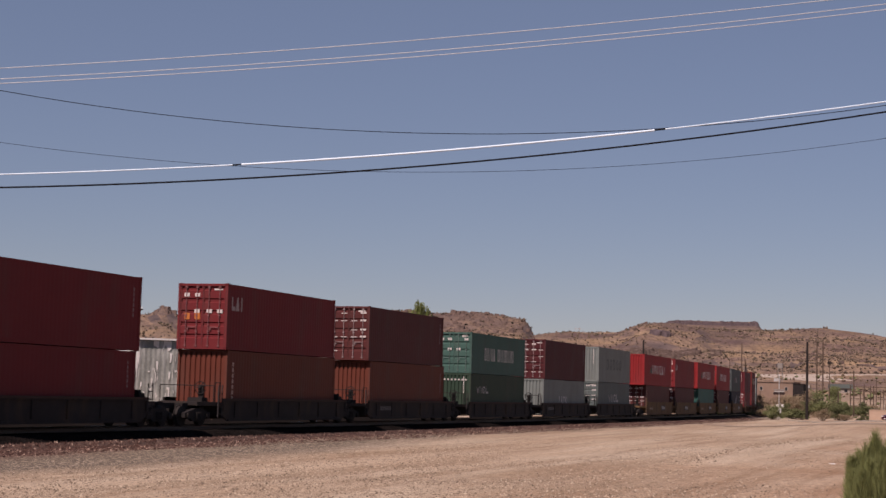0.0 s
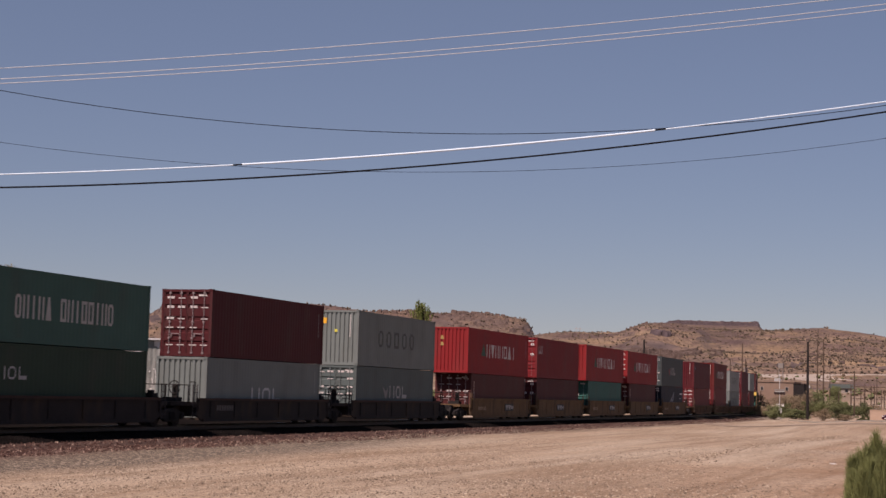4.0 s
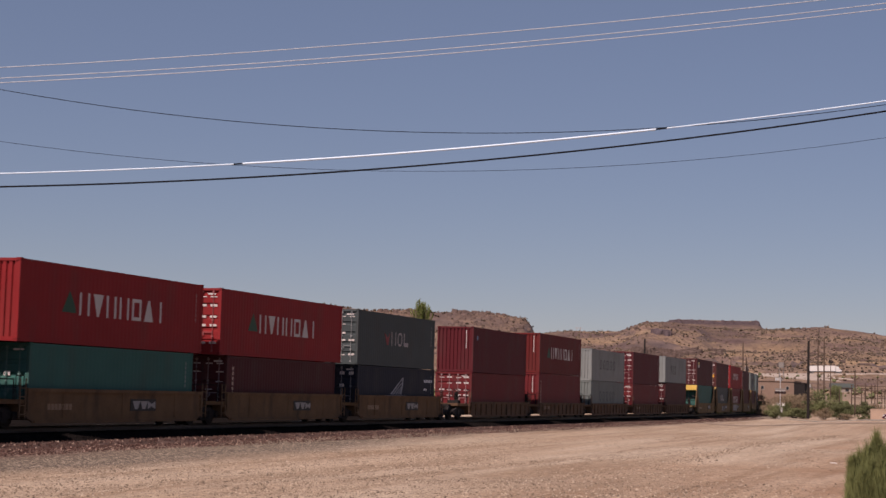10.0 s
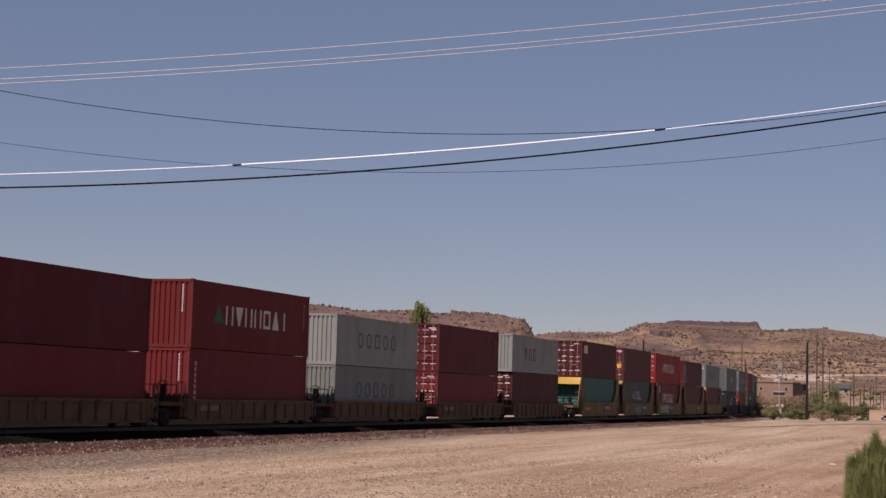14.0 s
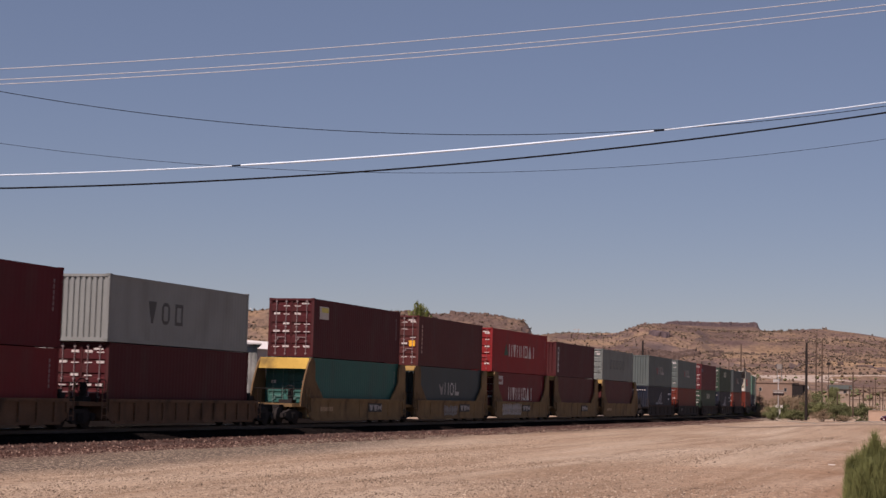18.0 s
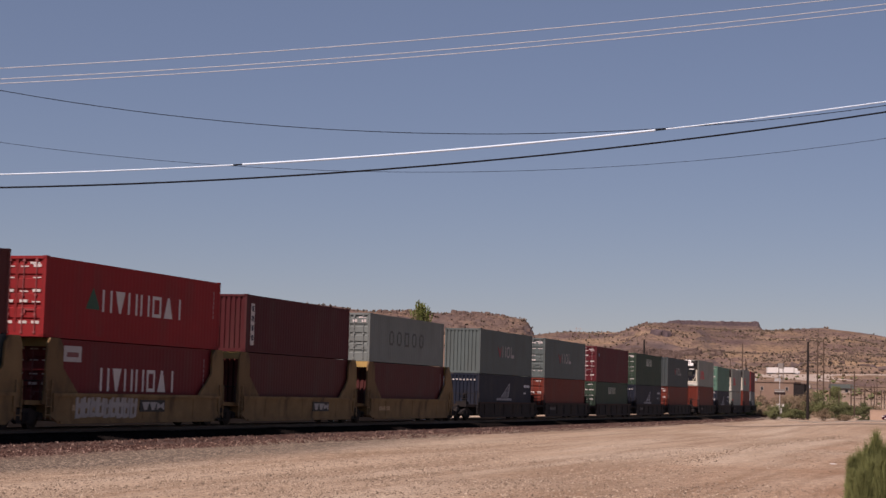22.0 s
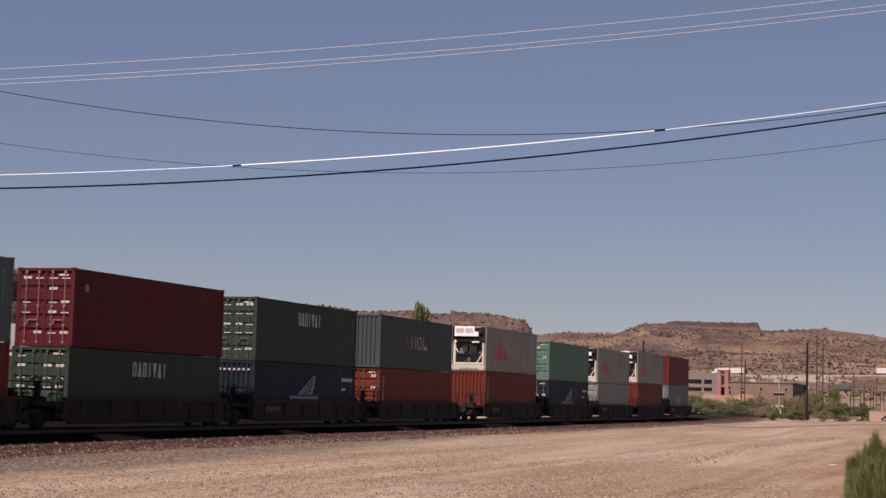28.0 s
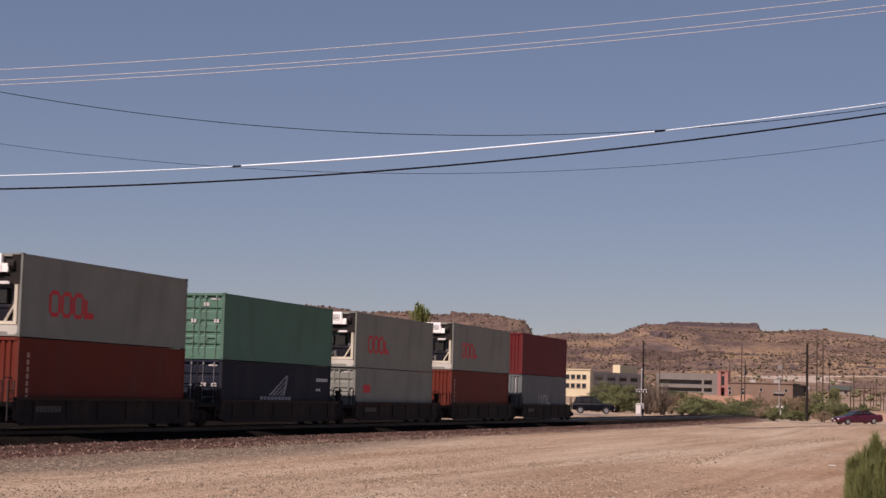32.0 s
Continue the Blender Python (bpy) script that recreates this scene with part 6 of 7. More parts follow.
def feather_tree(x, y, height, spread, label, seed):
    """A slender tree whose upright shoots end in feathery sprays."""
    rnd = random.Random(seed)
    t = thing("tree", label, "tree", "trees behind the track", pose(x, y, land(x, y)))
    wood, crown = Mesh(), Mesh()
    limb(wood, (0, 0, -0.3), (0, 0, height * 0.55), 0.16, 0.08, rnd, 5)
    for i in range(60):
        a, r = rnd.random() * 6.28, spread * (0.1 + 0.9 * rnd.random())
        top = Vector((math.cos(a) * r, math.sin(a) * r, height * (1.0 - 0.13 * (r / spread) ** 2 - 0.08 * rnd.random())))
        foot = Vector((math.cos(a) * r * 0.2, math.sin(a) * r * 0.2, height * (0.4 + 0.15 * rnd.random())))
        limb(wood, foot, top, 0.035, 0.008, rnd, 3)
        for _ in range(170):
            u = 0.2 + 0.82 * rnd.random()
            c = foot.lerp(top, u) + Vector((rnd.gauss(0, 1), rnd.gauss(0, 1), rnd.gauss(0, 1))) * 0.15 * (1.15 - u)
            d = Vector((rnd.gauss(0, 0.5) + math.cos(a) * 0.3, rnd.gauss(0, 0.5) + math.sin(a) * 0.3, 0.9)).normalized() * (0.12 + 0.12 * rnd.random())
            w = d.cross(Vector((rnd.gauss(0, 1), rnd.gauss(0, 1), 0.1))).normalized() * 0.024
            b = len(crown.v)
            crown.v += [tuple(c - w), tuple(c + w), tuple(c + d)]
            crown.f.append((b, b + 1, b + 2))
    part("trunk", wood, BARK, t)
    part("crown", crown, LEAF_FEATHER, t)


tree(90.6, 60.0, 9.0, 2.7, "tall full grey-green tree behind the white house", 11, dens=5.0, size=0.08, trunk_h=0.15, clumps=46)
tree(91.0, 58.4, 8.5, 1.6, "tall grey-green tree behind the white house", 12, dens=3.6, size=0.075, trunk_h=0.15, clumps=30)
tree(92.2, 57.0, 6.2, 1.1, "dark green tree behind the white house", 16, LEAF_DARK, dens=2.0, size=0.09, trunk_h=0.15)
tree(91.5, 58.9, 5.9, 1.5, "dark green tree behind the white house", 17, LEAF_DARK, dens=2.0, size=0.09, trunk_h=0.15)
tree(93.0, 55.6, 5.5, 0.8, "dark green tree behind the white house", 18, LEAF_DARK, dens=1.4, size=0.08, trunk_h=0.15)
tree(75.2, 45.9, 4.8, 0.95, "small round dark green tree beside the white warehouse", 13, LEAF_DARK, dens=3.0, size=0.055, trunk_h=0.3, clumps=40)
feather_tree(141.0, 50.9, 10.15, 1.1, "slender bright green tree top behind the train", 14)


def shrub_kind(material, seed, label):
    """One shrub, 2 m across and 1.6 m high, to be copied at several sizes."""
    rnd = random.Random(seed)
    t = thing("shrub", label, "shrub", "desert shrubs")
    crown, wood = Mesh(), Mesh()
    for i in range(14):
        a, r = rnd.random() * 6.28, 0.15 + 0.75 * rnd.random()
        p = Vector((math.cos(a) * r, math.sin(a) * r, 1.6 * (0.3 + 0.64 * rnd.random()) * (1.0 - 0.35 * r)))
        limb(wood, (rnd.gauss(0, 0.1), rnd.gauss(0, 0.1), -0.1), p, 0.03, 0.008, rnd, 3)
        leaf_clump(crown, rnd, p, 0.26 + 0.2 * rnd.random(), 260 if material is LEAF else 150, 0.05, 0.75, 0.6)
    leaf_clump(crown, rnd, (0, 0, 0.45), 0.75, 420, 0.055, 0.45, 0.5)
    part("stem", wood, BARK, t)
    part("crown", crown, material, t)
    return t


GREEN_SHRUB, DRY_SHRUB = "dusty green desert shrub beyond the crossing", "dry brown desert shrub beyond the crossing"
KINDS = ([shrub_kind(LEAF, 40 + i, GREEN_SHRUB) for i in range(3)], [shrub_kind(LEAF_DRY, 50 + i, DRY_SHRUB) for i in range(2)])
PLACED = []


def shrub(x, y, top, half, dry, seed):
    z = land(x, y)
    h = max(1.0, top - z)
    m = pose(x, y, z, 0, 0, seed * 67 % 360) @ Matrix.Diagonal((half, half, h / 1.6, 1))
    kinds = KINDS[dry]
    src = kinds[seed % len(kinds)]
    if src.name not in PLACED:
        PLACED.append(src.name)
        src.matrix_basis = m
    else:
        keep, src.scale = src.scale.copy(), (1, 1, 1)
        copy_thing(src, m)
        src.scale = keep


SHRUBS = [
    (322.8, 76.2, 4.3, 3.4, 0), (329.0, 73.6, 4.6, 3.0, 0), (312.5, 75.4, 2.2, 2.0, 0), (258.8, 53.3, 3.4, 1.8, 1), (242.8, 47.6, 2.2, 1.7, 1),
    (248.8, 45.6, 2.4, 2.4, 0), (239.6, 41.4, 1.4, 2.0, 0), (234.3, 44.5, 0.3, 1.3, 0), (260.9, 41.1, 1.7, 2.1, 0), (271.7, 40.4, 1.6, 1.7, 0),
    (252.3, 35.3, 0.0, 1.7, 1), (275.6, 35.3, 0.7, 1.5, 0), (284.2, 35.0, 2.9, 1.9, 1), (297.2, 34.1, 3.2, 2.6, 1), (292.0, 30.8, 3.0, 2.7, 0),
]
SHRUBS += [
    (268.3, 25.8, 1.0, 1.6, 0), (307.7, 28.3, 1.3, 1.4, 0), (320.8, 26.9, 1.2, 2.1, 0), (321.7, 24.5, 1.0, 1.5, 1), (429.7, 42.7, 6.0, 1.9, 0),
    (262.0, 58.0, 2.0, 2.2, 0), (276.0, 46.0, 1.3, 2.4, 1), (285.0, 27.0, 1.2, 2.0, 0), (310.0, 38.0, 2.0, 2.4, 1), (248.0, 52.0, 1.6, 1.8, 1), (340.0, 66.0, 3.4, 3.0, 0),
]
for i, (x, y, top, half, dry) in enumerate(SHRUBS):
    shrub(x, y, top, half, dry, i)
for i, (x, y, top, half, dry) in enumerate(((223.4, 51.6, 2.6, 2.4, 0), (223.0, 54.0, 1.9, 2.0, 0), (226.0, 49.0, 2.2, 1.8, 0), (229.0, 53.0, 2.8, 2.2, 0), (288.9, 52.0, 1.3, 2.8, 0), (291.0, 49.5, 0.6, 2.6, 0),
                                            (292.3, 42.0, 2.2, 3.0, 1), (294.2, 37.6, 2.6, 2.6, 1), (295.0, 35.0, 1.2, 2.2, 0), (289.0, 46.0, 0.4, 2.4, 0), (300.0, 55.0, 1.5, 3.0, 0), (231.0, 31.0, 0.6, 1.4, 0))):
    shrub(x, y, top, half, dry, i + 7)
_r = random.Random(8)
for i in range(64):
    x, y = 236 + 92 * _r.random() ** 1.2, 20 + 40 * _r.random()
    if x < 248 and y < 36:
        continue
    h = 0.8 + 1.6 * _r.random()
    shrub(x, y, land(x, y) + h, h * (0.7 + 0.5 * _r.random()), int(_r.random() < 0.4), 30 + i)
for i in range(16):
    x, y = 205 + 45 * _r.random(), 52 + 22 * _r.random()
    h = 0.8 + 1.3 * _r.random()
    shrub(x, y, land(x, y) + h, h * 0.9, int(_r.random() < 0.5), 130 + i)


def bare_tree(x, y, height, spread, seed):
    """A leafless thicket of thin grey-brown twigs."""
    rnd = random.Random(seed)
    t = thing("bare_tree", "leafless grey-brown tree with a haze of thin twigs", "tree", m=pose(x, y, land(x, y)))
    wood, twig = Mesh(), Mesh()
    for i in range(16):
        a, r = rnd.random() * 6.28, spread * (0.2 + 0.8 * rnd.random())
        top = Vector((math.cos(a) * r, math.sin(a) * r, height * (0.75 + 0.3 * rnd.random() - 0.25 * (r / spread) ** 2)))
        foot = Vector((rnd.gauss(0, 0.2), rnd.gauss(0, 0.2), -0.2))
        limb(wood, foot, top, 0.06, 0.015, rnd, 4)
        for _ in range(110):
            u = 0.2 + 0.8 * rnd.random()
            c = foot.lerp(top, u)
            d = Vector((rnd.gauss(0, 0.7), rnd.gauss(0, 0.7), 0.6 + 0.5 * rnd.random())).normalized() * (0.4 + 0.6 * rnd.random())
            w = d.cross(Vector((rnd.gauss(0, 1), rnd.gauss(0, 1), 0.1))).normalized() * 0.016
            b = len(twig.v)
            twig.v += [tuple(c - w), tuple(c + w), tuple(c + d)]
            twig.f.append((b, b + 1, b + 2))
    part("trunk", wood, BARK, t)
    part("twig_crown", twig, TWIG, t)


bare_tree(101.5, 60.4, 6.2, 1.7, 63)
bare_tree(224.8, 47.4, 5.0, 1.9, 61)
bare_tree(226.5, 45.6, 4.2, 1.7, 62)


def broom_bush(x, y, height, half, seed):
    """The near bush: many upright needle sprays in several pointed heads."""
    rnd = random.Random(seed)
    z = land(x, y)
    t = thing("broom_bush", "green feathery broom bush growing at the edge of the lot", "bush", m=pose(x, y, z))
    heads = [(0.0, 0.30, 1.07, 0.11), (0.05, 0.36, 0.97, 0.13), (0.0, 0.22, 0.94, 0.16), (0.0, 0.52, 0.85, 0.14), (-0.1, 0.60, 0.76, 0.16), (0.1, 0.74, 0.75, 0.13), (0.0, 0.86, 0.68, 0.12), (-0.1, 0.97, 0.66, 0.08),
             (0.1, 0.96, 0.52, 0.12), (-0.25, 0.88, 0.46, 0.16), (0.0, 0.08, 0.84, 0.2), (0.2, -0.02, 0.83, 0.2), (-0.1, -0.14, 0.88, 0.16), (0.0, -0.27, 0.94, 0.16), (0.1, -0.45, 0.90, 0.3), (0.2, -0.9, 0.98, 0.4),
             (-0.3, 0.42, 0.66, 0.2), (-0.35, 0.1, 0.7, 0.25), (-0.3, -0.3, 0.7, 0.4), (0.3, 0.45, 0.72, 0.3), (0.3, -0.2, 0.8, 0.4), (-0.4, 0.65, 0.5, 0.2)]
    wood = Mesh()
    for k, (hx, hy, hh, hr) in enumerate(heads):
        m, top = Mesh(), Vector((hx * half, hy * half, height * hh))
        limb(wood, (rnd.gauss(0, 0.08), rnd.gauss(0, 0.08), -0.1), top * 0.85, 0.03, 0.008, rnd, 4)
        for _ in range(1250):
            u = rnd.random()
            a = rnd.random() * 6.28
            r = hr * half * (1.25 - u) * (0.1 + 1.15 * rnd.random())
            c = Vector((top.x + math.cos(a) * r, top.y + math.sin(a) * r, top.z * (0.05 + 0.93 * u)))
            d = Vector((math.cos(a) * 0.35 + rnd.gauss(0, 0.2), math.sin(a) * 0.35 + rnd.gauss(0, 0.2), 1.0 + 0.5 * rnd.random())).normalized() * (0.14 + 0.30 * rnd.random() ** 2)
            w = d.cross(Vector((rnd.gauss(0, 1), rnd.gauss(0, 1), 0.1))).normalized() * 0.008
            b = len(m.v)
            m.v += [tuple(c - w), tuple(c + w), tuple(c + d)]
            m.f.append((b, b + 1, b + 2))
        part("spray", m, LEAF_BUSH, t)
    part("stem", wood, BARK, t)


broom_bush(41.3, 2.84, 1.68, 0.88, 77)


def scatter_hill(name, count, near, far, az0, az1, size, material, label, seed):
    """Junipers and scrub dotted over the slopes, one object."""
    rnd, m = random.Random(seed), Mesh()
    for _ in range(count):
        d = near + (far - near) * rnd.random()
        a = radians(az0 + (az1 - az0) * rnd.random())
        x, y = d * math.cos(a), d * math.sin(a)
        if noise.noise((x * 0.008, y * 0.008, 4.4)) < -0.12 + 0.3 * rnd.random() - 0.2:
            continue
        w = HIGHWAY - Vector((x, y, 0))
        if abs(w.x * 0.945 + w.y * 0.3272) < 16:
            continue
        z, s = land(x, y), size * (0.45 + rnd.random() ** 2 * 1.2)
        b = len(m.v)
        for k in range(6):
            c = k * 1.047 + rnd.random() * 0.6
            r = s * (0.55 + 0.5 * rnd.random())
            m.v.append((x + math.cos(c) * r, y + math.sin(c) * r, z + s * (0.25 + 0.5 * rnd.random())))
        m.v += [(x + rnd.gauss(0, 0.2) * s, y + rnd.gauss(0, 0.2) * s, z + s * (1.0 + 0.4 * rnd.random())), (x, y, z - 0.3)]
        for k in range(6):
            j = (k + 1) % 6
            m.f += [(b + k, b + j, b + 6), (b + j, b + k, b + 7)]
    return solid(name, m, material, label, "scrub", kind="stuff")


scatter_hill("hill_junipers", 19000, 930, 1600, 2.0, 36.0, 0.8, JUNIPER, "dark junipers dotted over the dry slopes", 21)
scatter_hill("ridge_junipers", 420, 1430, 1600, 2.0, 16.0, 1.35, JUNIPER, "dark junipers along the skyline", 22)
scatter_hill("dry_scrub", 6500, 500, 1500, 2.0, 40.0, 0.75, HILL_SCRUB, "dry brown scrub over the slopes", 23)
scatter_hill("low_scrub", 900, 300, 880, 2.0, 34.0, 1.0, LEAF, "low dusty green scrub on the plain", 24)


def outcrop(name, count, near, far, az0, az1, size, label, seed, ragged=True, material=None):
    """Broken rock in bands along the slope, one object."""
    rnd, m = random.Random(seed), Mesh()
    for _ in range(count):
        d, a = near + (far - near) * rnd.random(), radians(az0 + (az1 - az0) * rnd.random())
        x, y = d * math.cos(a), d * math.sin(a)
        if ragged and noise.noise((x * 0.03, y * 0.05, 7.7)) < 0.05 + 0.25 * rnd.random():
            continue
        z, s = land(x, y), size * (0.4 + 1.1 * rnd.random() ** 2)
        b = len(m.v)
        for k in range(10):
            low = k < 5
            c = (k % 5) * 1.257 + rnd.random() * 0.5
            r = s * (0.7 + 0.5 * rnd.random()) * (1.0 if low else 0.75)
            m.v.append((x + math.cos(c) * r * 0.8, y + math.sin(c) * r * 1.3, z - 1.0 if low else z + s * (0.55 + 0.5 * rnd.random())))
        for k in range(5):
            j = (k + 1) % 5
            m.f.append((b + k, b + j, b + 5 + j, b + 5 + k))
        m.f.append((b + 5, b + 6, b + 7, b + 8, b + 9))
    return solid(name, m, material or ROCK, label, "rock", kind="stuff")


outcrop("rim_rock", 2600, 1090, 1215, 9.4, 12.4, 2.1, "dark basalt rim rock breaking out of the slope", 51)
outcrop("basalt_band", 1500, 1194, 1226, 9.7, 12.1, 2.3, "dark basalt band breaking out of the slope", 55, True, MESA)
outcrop("slope_rock", 1600, 1000, 1450, 3.0, 15.5, 1.2, "scattered dark rock on the slope", 52)
outcrop("plateau_rock", 1300, 1060, 1120, 15.9, 34.0, 1.6, "dark broken cliff along the plateau edge", 53)
outcrop("mesa_rock", 1500, 2434, 2449, 8.2, 11.3, 1.7, "dark cliff of the mesa", 54, False, MESA)


def hframe(x, y, h):
    t = thing("transmission_tower", "thin grey two-legged transmission tower on the skyline", "pylon", "transmission towers", pose(x, y, land(x, y), 0, 0, 10))
    for s in (-1.6, 1.6):
        part("leg", Mesh().tube((0, s, -1), (0, s, h), 0.22, sides=6), TIN, t)
    part("crossarm", Mesh().box(-0.2, -3.6, h - 1.6, 0.2, 3.6, h - 1.2), TIN, t)


for az, d in ((14.35, 1580), (5.95, 1570), (5.35, 1600)):
    hframe(d * math.cos(radians(az)), d * math.sin(radians(az)), 11.0)


# ---- road, kerb, substation, highway ----
def road_strip(name, pts, width, lift, material, label, cat, kind="structure"):
    m = Mesh()
    n = len(pts)
    for i, (x, y) in enumerate(pts):
        a, c = pts[max(0, i - 1)], pts[min(n - 1, i + 1)]
        d = Vector((c[0] - a[0], c[1] - a[1], 0)).normalized()
        q = Vector((-d.y, d.x, 0))
        for k in range(5):
            e = Vector((x, y, 0)) + q * width * (k / 4 - 0.5)
            m.v.append((e.x, e.y, land(e.x, e.y) + lift))
    for i in range(n - 1):
        for k in range(4):
            b = i * 5 + k
            m.f.append((b, b + 5, b + 6, b + 1))
    return solid(name, m, material, label, cat, kind=kind)


def way_points(a, c, n):
    return [(a[0] + (c[0] - a[0]) * i / n, a[1] + (c[1] - a[1]) * i / n) for i in range(n + 1)]


road_strip("road", way_points((190, -60), (165, 29), 60), 7.0, 0.035, DUST_ROAD, "dusty worn road leading to the crossing", "road")
road_strip("far_road", way_points((182, 37.5), (205, 100), 40), 7.0, 0.05, ASPHALT, "worn asphalt road beyond the tracks", "road")
for i in range(16):
    a, c = Vector((236.0, 29.6, 0)).lerp(Vector((189.0, 12.2, 0)), i / 16), Vector((236.0, 29.6, 0)).lerp(Vector((189.0, 12.2, 0)), (i + 0.97) / 16)
    d = (c - a).normalized()
    q = Vector((-d.y, d.x, 0)) * 0.12
    m = Mesh()
    zz = land(a.x, a.y)
    m.prism([(a.x - q.x, a.y - q.y), (c.x - q.x, c.y - q.y), (c.x + q.x, c.y + q.y), (a.x + q.x, a.y + q.y)], "z", zz - 0.15, zz + 0.17)
    solid("kerb", m, CONCRETE, "pale concrete kerb stone along the road", "kerb", "kerb stones", "structure")


def cut_bank():
    """The pale bare cut below the highway, a skin of soil with ragged edges over the slope."""
    m, nu, nv = Mesh(), 80, 24
    for i in range(nu + 1):
        u = 14 + 130.0 * i / nu
        low = -16.0 - (125 * smooth(66, 44, u) * smooth(14, 30, u) + 6.0) * (0.75 + 0.8 * noise.noise((u * 0.16, 0.4, 2.0)))
        for j in range(nv + 1):
            p = highway_at(u, -9.0 + (low + 9.0) * j / nv)
            m.v.append((p.x, p.y, land(p.x, p.y) + (0.3 if 0 < j < nv and 0 < i < nu else -0.2)))
    m.f = [(i * (nv + 1) + j, (i + 1) * (nv + 1) + j, (i + 1) * (nv + 1) + j + 1, i * (nv + 1) + j + 1) for i in range(nu) for j in range(nv)]
    solid("cut_bank", m, CHALK, "pale bare cut bank below the highway", "bank", kind="structure")


cut_bank()
RED_SOIL = mat("bare_red_soil", (0.30, 0.175, 0.12), 0.95, 0.2, 0.2, 0.3, 2.0, spec=0.1)


def earth_bank(x, y, length, height, turn):
    """A bare bank of red soil with an uneven crest."""
    m, nu, nv = Mesh(), 40, 8
    place = pose(x, y, 0, 0, 0, turn)
    for i in range(nu + 1):
        u = (i / nu - 0.5) * length
        top = height * smooth(length / 2, length * 0.3, abs(u)) * (1 + 0.25 * noise.noise((u * 0.2, 3.0, 1.0)))
        for j in range(nv + 1):
            p = place @ Vector((-6 + 14 * j / nv, u, 0))
            m.v.append((p.x, p.y, land(p.x, p.y) - 0.3 + (top + 0.3) * smooth(0, 5, j) * smooth(nv + 0.01, nv - 1, j)))
    m.f = [(i * (nv + 1) + j, (i + 1) * (nv + 1) + j, (i + 1) * (nv + 1) + j + 1, i * (nv + 1) + j + 1) for i in range(nu) for j in range(nv)]
    solid("earth_bank", m, RED_SOIL, "bare bank of reddish soil before the parking structure", "bank", kind="structure")


earth_bank(352, 60, 26, 2.6, 12)


def substation():
    b = thing("substation_frame", "rusty steel substation frame of posts and beams behind a fence", "frame")
    for i in range(7):
        for x in (328.0, 336.0):
            y = 29.4 - i * 1.9
            part("post", Mesh().tube((x, y, land(x, y) - 0.2), (x, y, land(x, y) + (4.8 if i % 2 else 5.6)), 0.09, sides=6), WOOD, b)
    for x in (328.0, 336.0):
        for z in (1.6, 3.0, 3.9):
            part("beam", Mesh().box(x - 0.07, 17.8, z - 0.05, x + 0.07, 29.5, z + 0.06), WOOD, b)


substation()
yard_wall = thing("block_wall", "low tan block wall beside the road", "wall", m=pose(207.3, 16.3, land(207.3, 16.3), 0, 0, -70))
for i in range(5):
    part("wall_panel", Mesh().box(i * 2.0, -0.1, -0.2, i * 2.0 + 1.98, 0.1, 1.35), CREAM_TAN, yard_wall)
    part("coping", Mesh().box(i * 2.0, -0.14, 1.35, i * 2.0 + 1.98, 0.14, 1.45), CREAM_TAN, yard_wall)


def fence(x0, y0, x1, y1, n, h, label):
    f = thing("wire_fence", label, "fence")
    for i in range(n + 1):
        x, y = x0 + (x1 - x0) * i / n, y0 + (y1 - y0) * i / n
        part("post", shared(("fence_post", h), lambda: Mesh().tube((0, 0, -0.2), (0, 0, h), 0.05, sides=5), WOOD), WOOD, f, at=(x, y, land(x, y)))
    for k in range(3):
        pts = []
        for i in range(n + 1):
            x, y = x0 + (x1 - x0) * i / n, y0 + (y1 - y0) * i / n
            pts.append((x, y, land(x, y) + h * (0.3 + 0.3 * k)))
        part("strand", Mesh().sweep(pts, 0.012, 4), TIN, f)


fence(322, 30.5, 318, 14, 14, 2.2, "posts and strands of a wire fence before the substation")
fence(80, 41.5, 112, 42.5, 16, 1.2, "low wire fence behind the railway track")

m = Mesh()
for i in range(111):
    u = -360 + i * 10
    for side in (-7, -6.9, 6.9, 7):
        m.v.append(tuple(highway_at(u, side) + Vector((0, 0, 0.12 if abs(side) < 7 else -0.4))))
for i in range(110):
    for k in range(3):
        b = i * 4 + k
        m.f.append((b, b + 4, b + 5, b + 1))
solid("highway", m, DUST_ROAD, "pale highway running along the foot of the slope", "road", kind="structure")


# ---- vehicles ----
def wheel(parent, x, y, r, w):
    t = part("wheel", shared(("tyre", r, w), lambda: Mesh().tube((0, -w / 2, 0), (0, w / 2, 0), r, sides=18), TYRE), TYRE, parent, at=(x, y, r))
    part("rim", shared(("rim", r, w), lambda: Mesh().tube((0, -w / 2 - 0.012, 0), (0, w / 2 + 0.012, 0), r * 0.62, sides=14), CHROME), CHROME, t)
    return t


def loft(sections):
    """A body from cross outlines (x, [(y, z)...]) of equal count."""
    m, k = Mesh(), len(sections[0][1])
    m.smooth = False
    for x, ring in sections:
        m.v += [(x, y, z) for y, z in ring]
    for i in range(len(sections) - 1):
        for j in range(k):
            q = (j + 1) % k
            m.f.append((i * k + j, i * k + q, (i + 1) * k + q, (i + 1) * k + j))
    m.f.append(tuple(range(k - 1, -1, -1)))
    m.f.append(tuple(range((len(sections) - 1) * k, len(sections) * k)))
    return m


def ring(half, z0, z1, tuck=0.06):
    return [(-half + tuck, z0), (half - tuck, z0), (half, z0 + (z1 - z0) * 0.35), (half, z0 + (z1 - z0) * 0.75), (half - tuck * 1.6, z1), (-half + tuck * 1.6, z1), (-half, z0 + (z1 - z0) * 0.75), (-half, z0 + (z1 - z0) * 0.35)]


